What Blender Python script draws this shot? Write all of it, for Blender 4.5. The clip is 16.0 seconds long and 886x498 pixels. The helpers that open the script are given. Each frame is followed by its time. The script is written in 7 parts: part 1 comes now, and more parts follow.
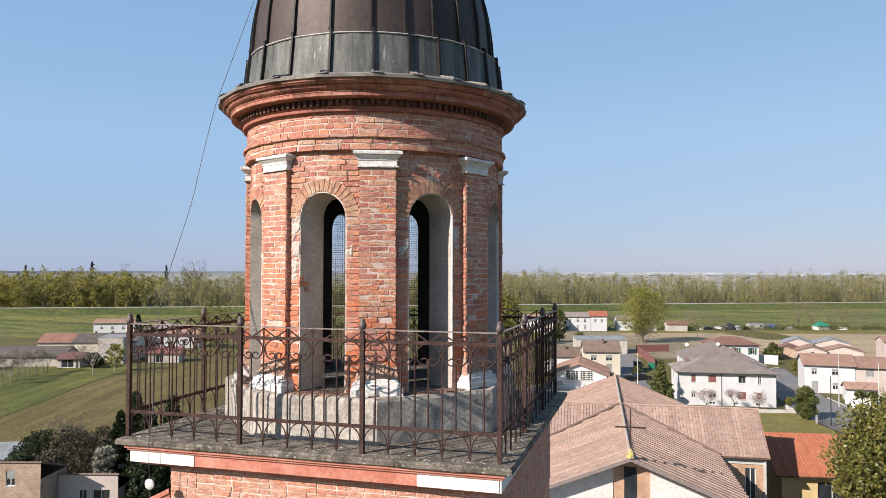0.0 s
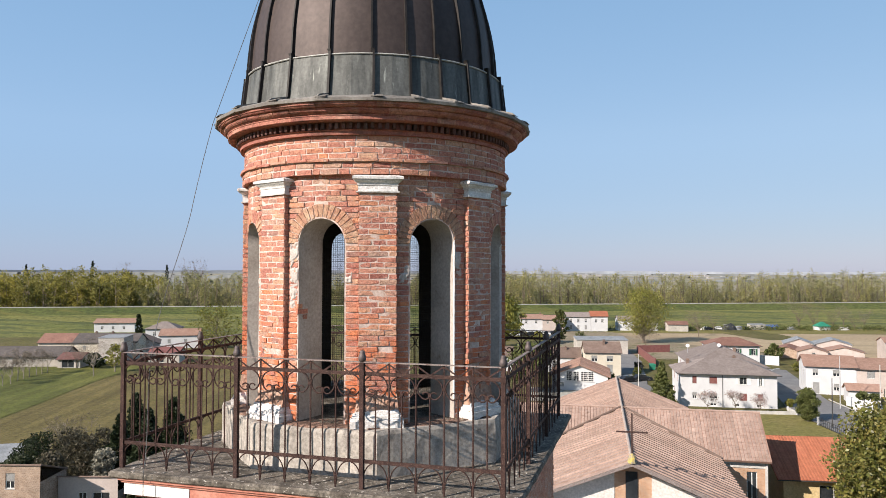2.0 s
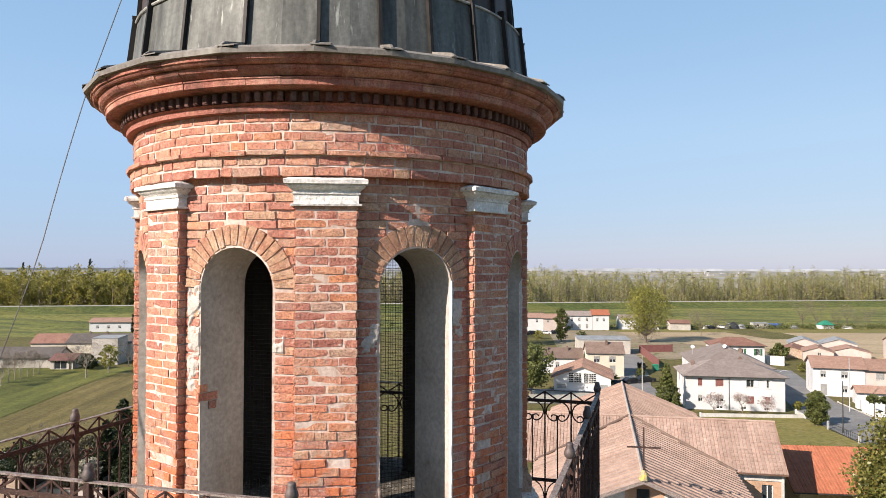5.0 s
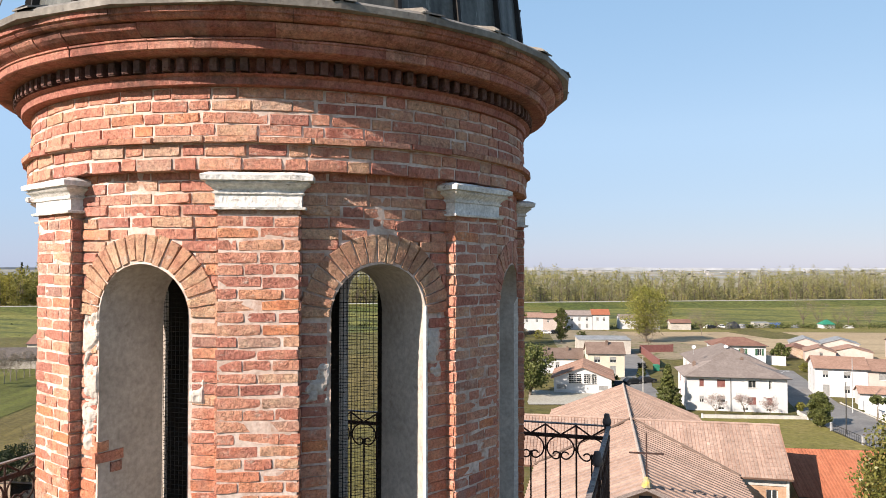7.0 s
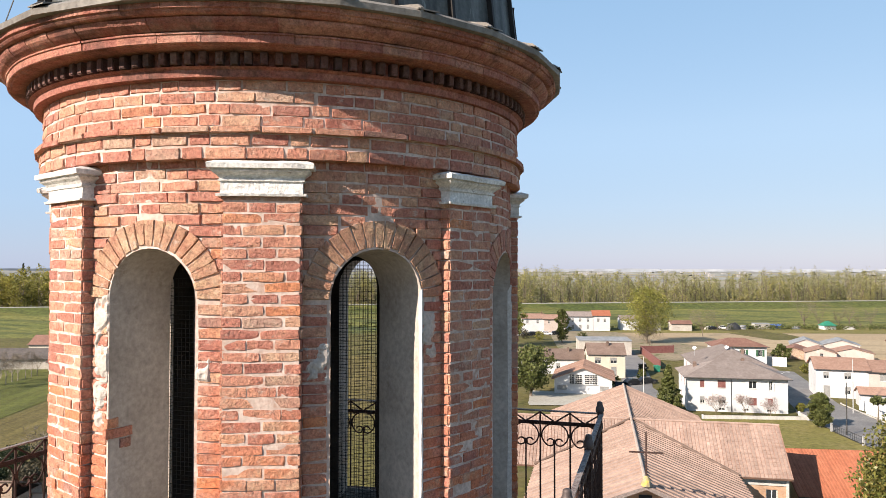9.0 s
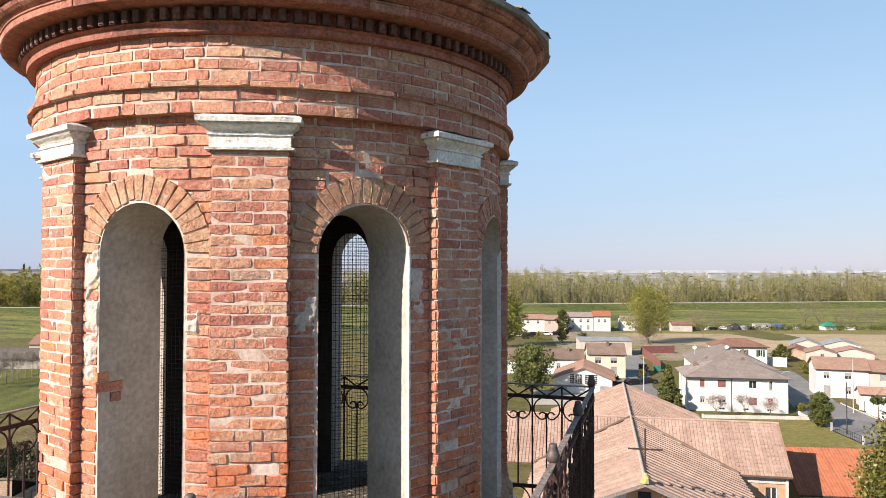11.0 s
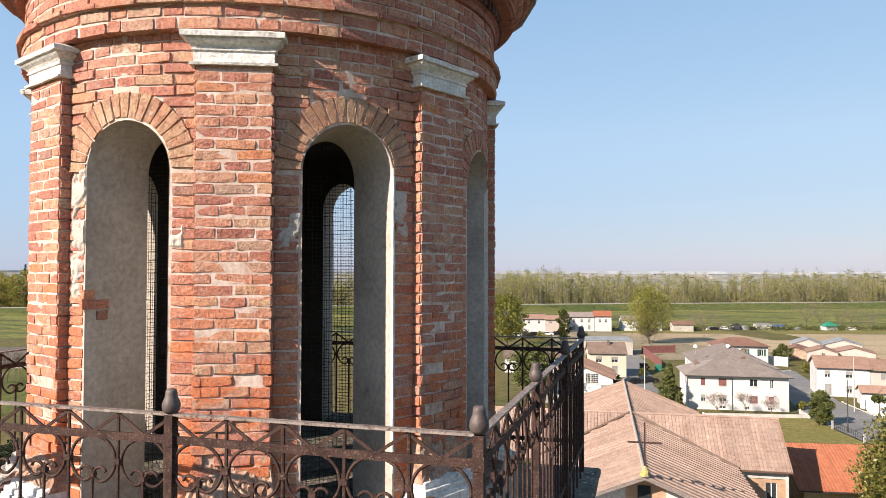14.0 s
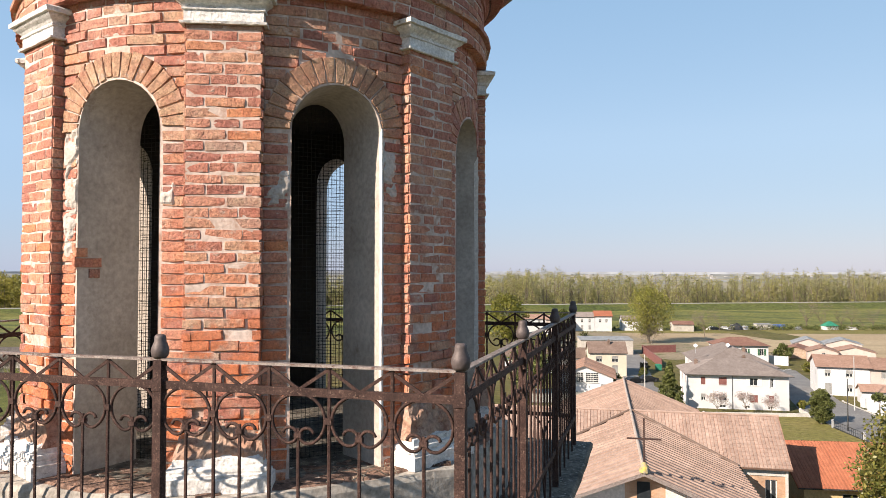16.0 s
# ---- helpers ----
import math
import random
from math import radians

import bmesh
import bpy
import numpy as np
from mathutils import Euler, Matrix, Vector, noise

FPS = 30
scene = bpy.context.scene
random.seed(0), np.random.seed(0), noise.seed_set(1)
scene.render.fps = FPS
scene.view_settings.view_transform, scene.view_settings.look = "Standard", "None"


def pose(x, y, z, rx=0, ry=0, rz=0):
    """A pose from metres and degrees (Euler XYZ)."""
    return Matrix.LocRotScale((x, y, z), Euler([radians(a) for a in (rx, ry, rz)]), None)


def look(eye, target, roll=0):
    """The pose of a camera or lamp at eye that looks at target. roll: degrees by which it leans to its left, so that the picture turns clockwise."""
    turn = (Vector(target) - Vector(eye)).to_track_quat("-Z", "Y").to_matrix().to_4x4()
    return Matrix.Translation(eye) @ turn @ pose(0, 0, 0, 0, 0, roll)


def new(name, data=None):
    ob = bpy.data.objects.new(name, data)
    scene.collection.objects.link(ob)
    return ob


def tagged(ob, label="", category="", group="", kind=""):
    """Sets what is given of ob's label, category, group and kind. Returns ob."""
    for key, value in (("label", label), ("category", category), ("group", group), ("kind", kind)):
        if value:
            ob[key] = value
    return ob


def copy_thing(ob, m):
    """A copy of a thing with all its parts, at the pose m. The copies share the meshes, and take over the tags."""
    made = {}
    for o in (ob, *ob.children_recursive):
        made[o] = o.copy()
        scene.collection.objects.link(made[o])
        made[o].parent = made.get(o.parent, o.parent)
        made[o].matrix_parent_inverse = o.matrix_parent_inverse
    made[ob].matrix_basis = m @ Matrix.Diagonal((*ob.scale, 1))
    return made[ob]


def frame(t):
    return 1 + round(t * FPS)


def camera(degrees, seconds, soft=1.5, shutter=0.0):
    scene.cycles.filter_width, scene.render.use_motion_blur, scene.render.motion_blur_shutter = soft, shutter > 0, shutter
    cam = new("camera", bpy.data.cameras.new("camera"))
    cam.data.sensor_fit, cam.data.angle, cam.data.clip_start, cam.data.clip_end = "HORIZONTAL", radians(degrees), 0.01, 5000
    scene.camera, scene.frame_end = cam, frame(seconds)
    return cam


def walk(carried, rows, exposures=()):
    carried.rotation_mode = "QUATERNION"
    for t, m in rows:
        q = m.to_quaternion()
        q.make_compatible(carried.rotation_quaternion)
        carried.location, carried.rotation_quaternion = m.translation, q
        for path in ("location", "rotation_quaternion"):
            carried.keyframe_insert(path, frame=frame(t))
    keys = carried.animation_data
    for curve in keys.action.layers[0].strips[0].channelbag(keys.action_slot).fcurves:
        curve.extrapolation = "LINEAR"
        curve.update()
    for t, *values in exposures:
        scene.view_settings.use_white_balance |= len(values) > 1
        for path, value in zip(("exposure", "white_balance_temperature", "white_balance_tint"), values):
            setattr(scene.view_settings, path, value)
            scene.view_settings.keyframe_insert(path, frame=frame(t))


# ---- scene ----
cam = camera(62.50, 16.0, 0.75)
# the drone heading: sets the axes of the tower against those of the flight
BASE = pose(3.903, -9.934, 24.672, 1.491, 0.092, 16.090)
ROWS = [
    (0.0, 0.000, 0.000, 0.000, -0.000, 0.190, -0.200),
    (0.5, -0.005, 0.029, 0.091, 0.003, 0.177, -0.211),
    (1.0, -0.015, 0.034, 0.176, 0.014, 0.164, -0.214),
    (1.5, -0.010, 0.068, 0.261, 0.042, 0.115, -0.273),
    (2.0, -0.017, 0.224, 0.336, 0.044, 0.120, -0.246),
    (2.5, -0.013, 0.477, 0.410, 0.053, 0.080, -0.258),
    (3.0, -0.012, 0.876, 0.476, 0.035, 0.079, -0.177),
    (3.5, -0.008, 1.429, 0.552, 0.035, -0.006, -0.265),
    (4.0, 0.006, 2.068, 0.613, 0.039, -0.038, -0.245),
    (4.5, 0.023, 2.814, 0.670, 0.034, -0.070, -0.231),
    (5.0, 0.051, 3.587, 0.721, 0.022, -0.102, -0.199),
    (5.5, 0.088, 4.261, 0.763, 0.008, -0.130, -0.162),
    (6.0, 0.130, 4.712, 0.794, -0.002, -0.147, -0.135),
    (6.3, 0.157, 4.823, 0.806, -0.004, -0.150, -0.130),
    (6.5, 0.177, 4.844, 0.812, -0.004, -0.151, -0.126),
    (7.0, 0.220, 4.853, 0.817, 0.009, -0.159, -0.143),
    (7.5, 0.245, 4.816, 0.828, 0.050, -0.153, -0.185),
    (8.0, 0.238, 4.765, 0.807, 0.068, -0.117, -0.183),
    (8.5, 0.242, 4.702, 0.767, 0.076, -0.078, -0.152),
    (9.0, 0.259, 4.653, 0.723, 0.088, -0.058, -0.160),
    (9.5, 0.279, 4.627, 0.668, 0.100, -0.037, -0.168),
    (10.0, 0.301, 4.616, 0.603, 0.112, -0.017, -0.175),
    (10.5, 0.323, 4.612, 0.529, 0.124, 0.004, -0.183),
    (11.0, 0.344, 4.607, 0.444, 0.136, 0.024, -0.191),
    (11.5, 0.364, 4.598, 0.354, 0.154, 0.034, -0.210),
    (12.0, 0.375, 4.599, 0.267, 0.179, 0.056, -0.207),
    (12.5, 0.383, 4.590, 0.187, 0.198, 0.074, -0.220),
    (13.0, 0.402, 4.567, 0.091, 0.210, 0.092, -0.200),
    (13.5, 0.426, 4.566, 0.013, 0.217, 0.123, -0.201),
    (14.0, 0.458, 4.566, -0.068, 0.231, 0.124, -0.188),
    (14.5, 0.485, 4.548, -0.139, 0.239, 0.146, -0.158),
    (15.0, 0.504, 4.538, -0.207, 0.259, 0.145, -0.208),
    (15.5, 0.524, 4.526, -0.270, 0.269, 0.155, -0.182),
    (16.0, 0.540, 4.508, -0.335, 0.270, 0.183, -0.133),
]
walk(cam, [(t, BASE @ pose(x, y, z, 90 + pitch, roll, yaw)) for t, x, y, z, yaw, pitch, roll in ROWS],
     exposures=((0.0, 0.83, 6500, 11), (3.0, 0.87, 6600, 11), (6.5, 1.11, 6850, 12), (11.0, 1.13, 6950, 12), (16.0, 1.06, 7050, 12)))

# ---- light ----
SUN_AZ, SUN_EL = -38.5, 30.0     # degrees from the tower's front, and above the horizon
to_sun = Vector((math.sin(radians(SUN_AZ)) * math.cos(radians(SUN_EL)), -math.cos(radians(SUN_AZ)) * math.cos(radians(SUN_EL)), math.sin(radians(SUN_EL))))
world = bpy.data.worlds.new("sky")
scene.world = world
world.use_nodes = True
wn = world.node_tree.nodes
sky = wn.new("ShaderNodeTexSky")
sky.sky_type = "NISHITA"
sky.sun_disc = False
sky.sun_elevation = radians(SUN_EL)
sky.sun_rotation = math.atan2(to_sun.x, to_sun.y)
sky.air_density, sky.dust_density, sky.ozone_density = 0.75, 0.2, 4.0
hue = wn.new("ShaderNodeMix")
hue.data_type, hue.blend_type = "RGBA", "MULTIPLY"
hue.inputs[0].default_value, hue.inputs[7].default_value = 1.0, (0.37, 0.205, 0.065, 1)
haze = wn.new("ShaderNodeMix")
haze.data_type, haze.blend_type = "RGBA", "ADD"
haze.inputs[0].default_value, haze.inputs[7].default_value = 1.0, (1.26, 2.46, 4.22, 1)
world.node_tree.links.new(sky.outputs[0], hue.inputs[6])
world.node_tree.links.new(hue.outputs[2], haze.inputs[6])
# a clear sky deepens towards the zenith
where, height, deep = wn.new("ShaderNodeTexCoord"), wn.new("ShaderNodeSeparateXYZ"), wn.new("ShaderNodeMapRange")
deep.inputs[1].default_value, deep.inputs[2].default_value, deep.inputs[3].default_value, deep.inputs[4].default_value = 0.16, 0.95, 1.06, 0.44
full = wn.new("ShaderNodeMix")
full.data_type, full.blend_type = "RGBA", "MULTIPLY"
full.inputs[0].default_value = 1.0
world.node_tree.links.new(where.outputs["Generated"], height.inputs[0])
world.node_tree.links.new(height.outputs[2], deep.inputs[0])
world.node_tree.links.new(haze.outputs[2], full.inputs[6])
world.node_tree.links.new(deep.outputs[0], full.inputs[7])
# and greys towards the horizon
low, dull = wn.new("ShaderNodeMapRange"), wn.new("ShaderNodeValToRGB")
low.inputs[1].default_value, low.inputs[2].default_value = 0.0, 0.4
while len(dull.color_ramp.elements) < 4:
    dull.color_ramp.elements.new(0.5)
for step, (at, tone) in zip(dull.color_ramp.elements, ((0.0, (0.735, 0.735, 0.755)), (0.2, (0.885, 0.86, 0.875)), (0.45, (1.02, 0.955, 0.94)), (1.0, (0.99, 0.99, 1.0)))):
    step.position, step.color = at, (*tone, 1)
veil = wn.new("ShaderNodeMix")
veil.data_type, veil.blend_type = "RGBA", "MULTIPLY"
veil.inputs[0].default_value = 1.0
world.node_tree.links.new(height.outputs[2], low.inputs[0])
world.node_tree.links.new(low.outputs[0], dull.inputs[0])
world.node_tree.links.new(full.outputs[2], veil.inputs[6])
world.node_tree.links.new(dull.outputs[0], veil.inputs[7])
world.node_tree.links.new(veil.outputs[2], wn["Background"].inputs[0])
wn["Background"].inputs[1].default_value = 0.1015
sun_data = bpy.data.lights.new("sun", "SUN")
sun_data.energy, sun_data.angle, sun_data.color = 4.6, radians(0.53), (1.0, 0.90, 0.80)
sun = new("sun", sun_data)
sun.matrix_world = look(to_sun * 200, (0, 0, 0))

# ---- materials ----
def material(name, rough=0.85, metal=0.0):
    m = bpy.data.materials.new(name)
    m.use_nodes = True
    b = m.node_tree.nodes["Principled BSDF"]
    b.inputs["Roughness"].default_value, b.inputs["Metallic"].default_value = rough, metal
    b.inputs["Specular IOR Level"].default_value = 0.3
    return m, m.node_tree.nodes, m.node_tree.links, b


def noise_at(n, l, scale, detail=4.0, stretch=None, rough=0.6):
    """A noise in world metres, stretched along an axis if asked."""
    g = n.new("ShaderNodeNewGeometry")
    t = n.new("ShaderNodeTexNoise")
    t.inputs["Scale"].default_value, t.inputs["Detail"].default_value, t.inputs["Roughness"].default_value = scale, detail, rough
    src = g.outputs["Position"]
    if stretch:
        mp = n.new("ShaderNodeMapping")
        mp.inputs["Scale"].default_value = stretch
        l.new(src, mp.inputs[0])
        src = mp.outputs[0]
    l.new(src, t.inputs["Vector"])
    return t.outputs["Fac"]


def ramp(n, l, fac, stops):
    r = n.new("ShaderNodeValToRGB")
    e = r.color_ramp.elements
    while len(e) < len(stops):
        e.new(0.5)
    for k, (at, c) in zip(e, stops):
        k.position = at
        k.color = (*c, 1) if len(c) == 3 else c
    l.new(fac, r.inputs[0])
    return r.outputs[0]


def grey(v):
    return (v, v, v)


def mix(n, l, a, b, fac, kind="MIX"):
    m = n.new("ShaderNodeMix")
    m.data_type, m.blend_type = "RGBA", kind
    for sock, val in ((m.inputs[0], fac), (m.inputs[6], a), (m.inputs[7], b)):
        if isinstance(val, (int, float)):
            sock.default_value = val
        elif isinstance(val, tuple):
            sock.default_value = (*val, 1)
        else:
            l.new(val, sock)
    return m.outputs[2]


def bump(n, l, b, height, strength, distance=0.01):
    k = n.new("ShaderNodeBump")
    k.inputs["Strength"].default_value, k.inputs["Distance"].default_value = strength, distance
    l.new(height, k.inputs["Height"])
    l.new(k.outputs[0], b.inputs["Normal"])


def piece_random(n, l):
    """A random number of each piece, whether it is an object or an island of a joined mesh."""
    o, g, a = n.new("ShaderNodeObjectInfo"), n.new("ShaderNodeNewGeometry"), n.new("ShaderNodeMath")
    l.new(o.outputs["Random"], a.inputs[0])
    l.new(g.outputs["Random Per Island"], a.inputs[1])
    f = n.new("ShaderNodeMath")
    f.operation = "FRACT"
    l.new(a.outputs[0], f.inputs[0])
    return f.outputs[0]


def weathered(name, c1, c2, big=1.2, fine=18.0, rough=0.85, metal=0.0, relief=0.4, dist=0.006, spot=None, spots=(0.62, 0.7), spot_scale=9.0, stretch=None, vary=0.0, grit=(0.72, 1.22)):
    """A surface of two tones in patches, with grain, relief and, if asked, spots of a third colour."""
    m, n, l, b = material(name, rough, metal)
    c = ramp(n, l, noise_at(n, l, big, 5, stretch), [(0.36, c1), (0.64, c2)])
    grain = noise_at(n, l, fine, 6)
    c = mix(n, l, c, ramp(n, l, grain, [(0.3, grey(grit[0])), (0.7, grey(grit[1]))]), 0.8, "MULTIPLY")
    if spot:
        c = mix(n, l, c, spot, ramp(n, l, noise_at(n, l, spot_scale, 6, stretch, 0.7), [(spots[0], grey(0)), (spots[1], grey(1))]))
    if vary:
        c = mix(n, l, c, ramp(n, l, piece_random(n, l), [(0, grey(1 - vary)), (1, grey(1 + vary))]), 1.0, "MULTIPLY")
    l.new(c, b.inputs["Base Color"])
    if relief:
        bump(n, l, b, grain, relief, dist)
    return m


def brick_material(name, stops, pale=(0.50, 0.40, 0.34), pale_at=(0.565, 0.65), soot=0.0, spall=0.9, bloom=0.32):
    m, n, l, b = material(name, 0.9)
    c = ramp(n, l, piece_random(n, l), stops)
    # each face is mottled from rose to ochre, with gritty dark and pale grains
    c = mix(n, l, c, ramp(n, l, noise_at(n, l, 13, 6, None, 0.7), [(0.34, (0.80, 0.66, 0.67)), (0.5, (1.0, 1.0, 1.0)), (0.66, (1.14, 1.25, 1.20))]), 0.85, "MULTIPLY")
    grit = noise_at(n, l, 55, 9, None, 0.85)
    c = mix(n, l, c, ramp(n, l, grit, [(0.36, grey(0.42)), (0.48, grey(0.97)), (0.62, grey(1.5))]), 0.9, "MULTIPLY")
    # lime smeared over the faces
    c = mix(n, l, c, pale, ramp(n, l, noise_at(n, l, 10, 9, (1, 1, 1.6), 0.78), [(pale_at[0], grey(0)), (pale_at[1], grey(0.8))]))
    c = mix(n, l, c, (0.50, 0.40, 0.34), ramp(n, l, noise_at(n, l, 2.2, 7, None, 0.75), [(0.54, grey(0)), (0.68, grey(bloom))]))
    if soot:
        c = mix(n, l, c, (0.045, 0.03, 0.027), ramp(n, l, noise_at(n, l, 2.6, 7, (1, 1, 0.5), 0.75), [(0.48, grey(0)), (0.62, grey(soot))]))
    c = mix(n, l, c, (0.07, 0.042, 0.036), ramp(n, l, noise_at(n, l, 30, 6, None, 0.75), [(0.64, grey(0)), (0.72, grey(0.75))]))
    # orange, freshly spalled faces low on the shaft
    g, s = n.new("ShaderNodeNewGeometry"), n.new("ShaderNodeSeparateXYZ")
    l.new(g.outputs["Position"], s.inputs[0])
    mr = n.new("ShaderNodeMapRange")
    mr.inputs[1].default_value, mr.inputs[2].default_value = 24.9, 23.9
    l.new(s.outputs[2], mr.inputs[0])
    m2 = n.new("ShaderNodeMath")
    m2.operation = "MULTIPLY"
    l.new(mr.outputs[0], m2.inputs[0])
    l.new(ramp(n, l, noise_at(n, l, 5, 5), [(0.45, grey(0)), (0.55, grey(spall))]), m2.inputs[1])
    fresh = mix(n, l, (0.56, 0.175, 0.078), ramp(n, l, grit, [(0.36, grey(0.55)), (0.62, grey(1.3))]), 0.9, "MULTIPLY")
    c = mix(n, l, c, fresh, m2.outputs[0])
    l.new(c, b.inputs["Base Color"])
    a = n.new("ShaderNodeMath")
    l.new(noise_at(n, l, 48, 8, None, 0.7), a.inputs[0])
    l.new(noise_at(n, l, 14, 4), a.inputs[1])
    bump(n, l, b, a.outputs[0], 1.0, 0.014)
    return m


BRICK = brick_material("old_brick", [(0.0, (0.337, 0.138, 0.106)), (0.16, (0.404, 0.171, 0.125)), (0.40, (0.432, 0.197, 0.139)), (0.62, (0.460, 0.220, 0.152)), (0.76, (0.467, 0.249, 0.168)), (0.85, (0.472, 0.276, 0.183)), (0.90, (0.382, 0.249, 0.196)), (0.95, (0.506, 0.204, 0.106)), (1.0, (0.304, 0.166, 0.134))])
MORTAR = weathered("lime_mortar", (0.475, 0.365, 0.312), (0.64, 0.53, 0.475), 6, 40, 0.95, 0, 0.6, 0.006, (0.361, 0.217, 0.166), (0.50, 0.66), 9.0, None, 0.0, (0.7, 1.2))
BUFF_BRICK = brick_material("buff_arch_brick", [(0.0, (0.36, 0.19, 0.125)), (0.4, (0.41, 0.235, 0.155)), (0.75, (0.43, 0.27, 0.18)), (1.0, (0.40, 0.20, 0.13))])
CORNICE = brick_material("cornice_brick", [(0.0, (0.308, 0.119, 0.093)), (0.5, (0.395, 0.166, 0.122)), (1.0, (0.443, 0.220, 0.164))], (0.616, 0.535, 0.446), (0.66, 0.78), 0.6)
# dentil brick: soot streaks over a base darkened for the overhang's shade
DENTIL = brick_material("shade_dark_dentil_brick", [(0.0, (0.10, 0.055, 0.048)), (1.0, (0.17, 0.088, 0.075))], (0.30, 0.24, 0.21), (0.68, 0.78), 0.6)
SHAFT_BRICK = brick_material("pale_weathered_brick", [(0.0, (0.42, 0.19, 0.13)), (0.5, (0.47, 0.235, 0.165)), (1.0, (0.48, 0.27, 0.195))], (0.62, 0.48, 0.40), (0.48, 0.66), 0.0, 0.25, 0.6)
PLASTER = weathered("grey_plaster", (0.335, 0.292, 0.256), (0.465, 0.42, 0.382), 1.6, 30, 0.92, 0, 0.35, 0.005, (0.20, 0.16, 0.12), (0.60, 0.76), 4.5)
# plaster inside the lantern: the deep shade in there is put into its colour
DARK_PLASTER = weathered("shade_dark_plaster", (0.034, 0.029, 0.026), (0.06, 0.052, 0.046), 1.2, 20, 0.95)
WHITE = weathered("white_stucco", (0.62, 0.60, 0.58), (0.78, 0.76, 0.74), 6, 45, 0.9, 0, 0.8, 0.010, (0.20, 0.17, 0.15), (0.60, 0.72), 15, (1, 1, 2.5), 0.0, (0.6, 1.2))
CONCRETE = weathered("plinth_render", (0.27, 0.243, 0.215), (0.46, 0.42, 0.37), 2.6, 26, 0.93, 0, 0.5, 0.012, (0.13, 0.115, 0.105), (0.55, 0.70), 4.5, (1, 1, 0.6), 0.0, (0.5, 1.35))
DECK = weathered("mossy_stone_deck", (0.075, 0.064, 0.052), (0.20, 0.175, 0.145), 5, 30, 0.95, 0, 1.0, 0.02, (0.50, 0.47, 0.42), (0.60, 0.65), 19, None, 0.0, (0.3, 1.6))
RUBBLE = weathered("broken_brick_paving", (0.10, 0.062, 0.048), (0.25, 0.155, 0.115), 9, 40, 0.95, 0, 1.0, 0.02, (0.40, 0.33, 0.28), (0.62, 0.72), 16, None, 0.45, (0.35, 1.5))
RED_PAINT = weathered("faded_red_paint", (0.42, 0.15, 0.105), (0.52, 0.24, 0.18), 4, 30, 0.85, 0, 0.5, 0.005, (0.26, 0.11, 0.08), (0.62, 0.72), 8)
LEAD = weathered("dull_lead_sheet", (0.15, 0.135, 0.122), (0.26, 0.245, 0.225), 4, 26, 0.7, 0.2, 0.6, 0.006, (0.07, 0.055, 0.05), (0.58, 0.72), 12)
COPPER = weathered("brown_copper_sheet", (0.046, 0.034, 0.031), (0.074, 0.056, 0.051), 1.3, 14, 0.55, 0.3, 0.15, 0.004, None, (0.62, 0.7), 9.0, (1, 1, 0.2))
PATINA = weathered("streaked_green_copper", (0.060, 0.063, 0.060), (0.14, 0.145, 0.137), 9, 30, 0.6, 0.3, 0.2, 0.004, (0.34, 0.36, 0.33), (0.6, 0.74), 16, (1, 1, 0.12), 0.22)
PINK_PLASTER = weathered("crumbled_pink_plaster", (0.36, 0.21, 0.15), (0.48, 0.34, 0.265), 7, 40, 0.95, 0, 1.0, 0.012, (0.22, 0.11, 0.08), (0.54, 0.66), 12, None, 0.0, (0.5, 1.3))
PALE_PLASTER = weathered("pale_old_plaster", (0.400, 0.352, 0.320), (0.512, 0.464, 0.424), 5, 40, 0.92, 0, 0.6, 0.006, (0.336, 0.216, 0.160), (0.60, 0.72), 14)
WHITE_CLEAN = weathered("clean_white_stucco", (0.66, 0.63, 0.60), (0.78, 0.75, 0.72), 3, 40, 0.9, 0, 0.6, 0.008, (0.42, 0.36, 0.31), (0.64, 0.74), 8)
LIP = weathered("pale_copper_edge", (0.26, 0.26, 0.245), (0.40, 0.40, 0.375), 8, 40, 0.6, 0.1, 0.3, 0.003)
PALE_TWIG = weathered("pale_dry_twig", (0.28, 0.23, 0.17), (0.40, 0.34, 0.26), 8, 40, 0.9, 0, 0.3, 0.003)
# dark copper seams, taken near black to include the shadow beside each fold
SEAM_DARK = weathered("shadow_dark_copper_seam", (0.012, 0.010, 0.009), (0.026, 0.022, 0.020), 6, 30, 0.6, 0.1, 0.2, 0.002)
IRON = weathered("rusty_iron", (0.031, 0.016, 0.014), (0.066, 0.036, 0.030), 14, 120, 0.8, 0.15, 1.0, 0.004, (0.162, 0.106, 0.085), (0.57, 0.66), 75, None, 0.0, (0.3, 1.75))
FINIAL_IRON = weathered("grey_worn_iron", (0.075, 0.060, 0.060), (0.13, 0.105, 0.10), 12, 60, 0.6, 0.25, 0.4, 0.002, (0.20, 0.17, 0.16), (0.62, 0.72), 16)
PALE_MORTAR = weathered("pale_lime_mortar", (0.52, 0.40, 0.33), (0.68, 0.55, 0.47), 6, 40, 0.95, 0, 0.8, 0.008, (0.40, 0.25, 0.19), (0.58, 0.70), 10)
RAIL_TOP = weathered("worn_iron_flat", (0.19, 0.155, 0.145), (0.31, 0.27, 0.25), 9, 110, 0.65, 0.2, 0.9, 0.003, (0.11, 0.06, 0.05), (0.52, 0.62), 38, None, 0.0, (0.45, 1.45))
WIRE = weathered("rusty_wire", (0.014, 0.013, 0.012), (0.03, 0.028, 0.026), 9, 40, 0.8, 0.0, 0)


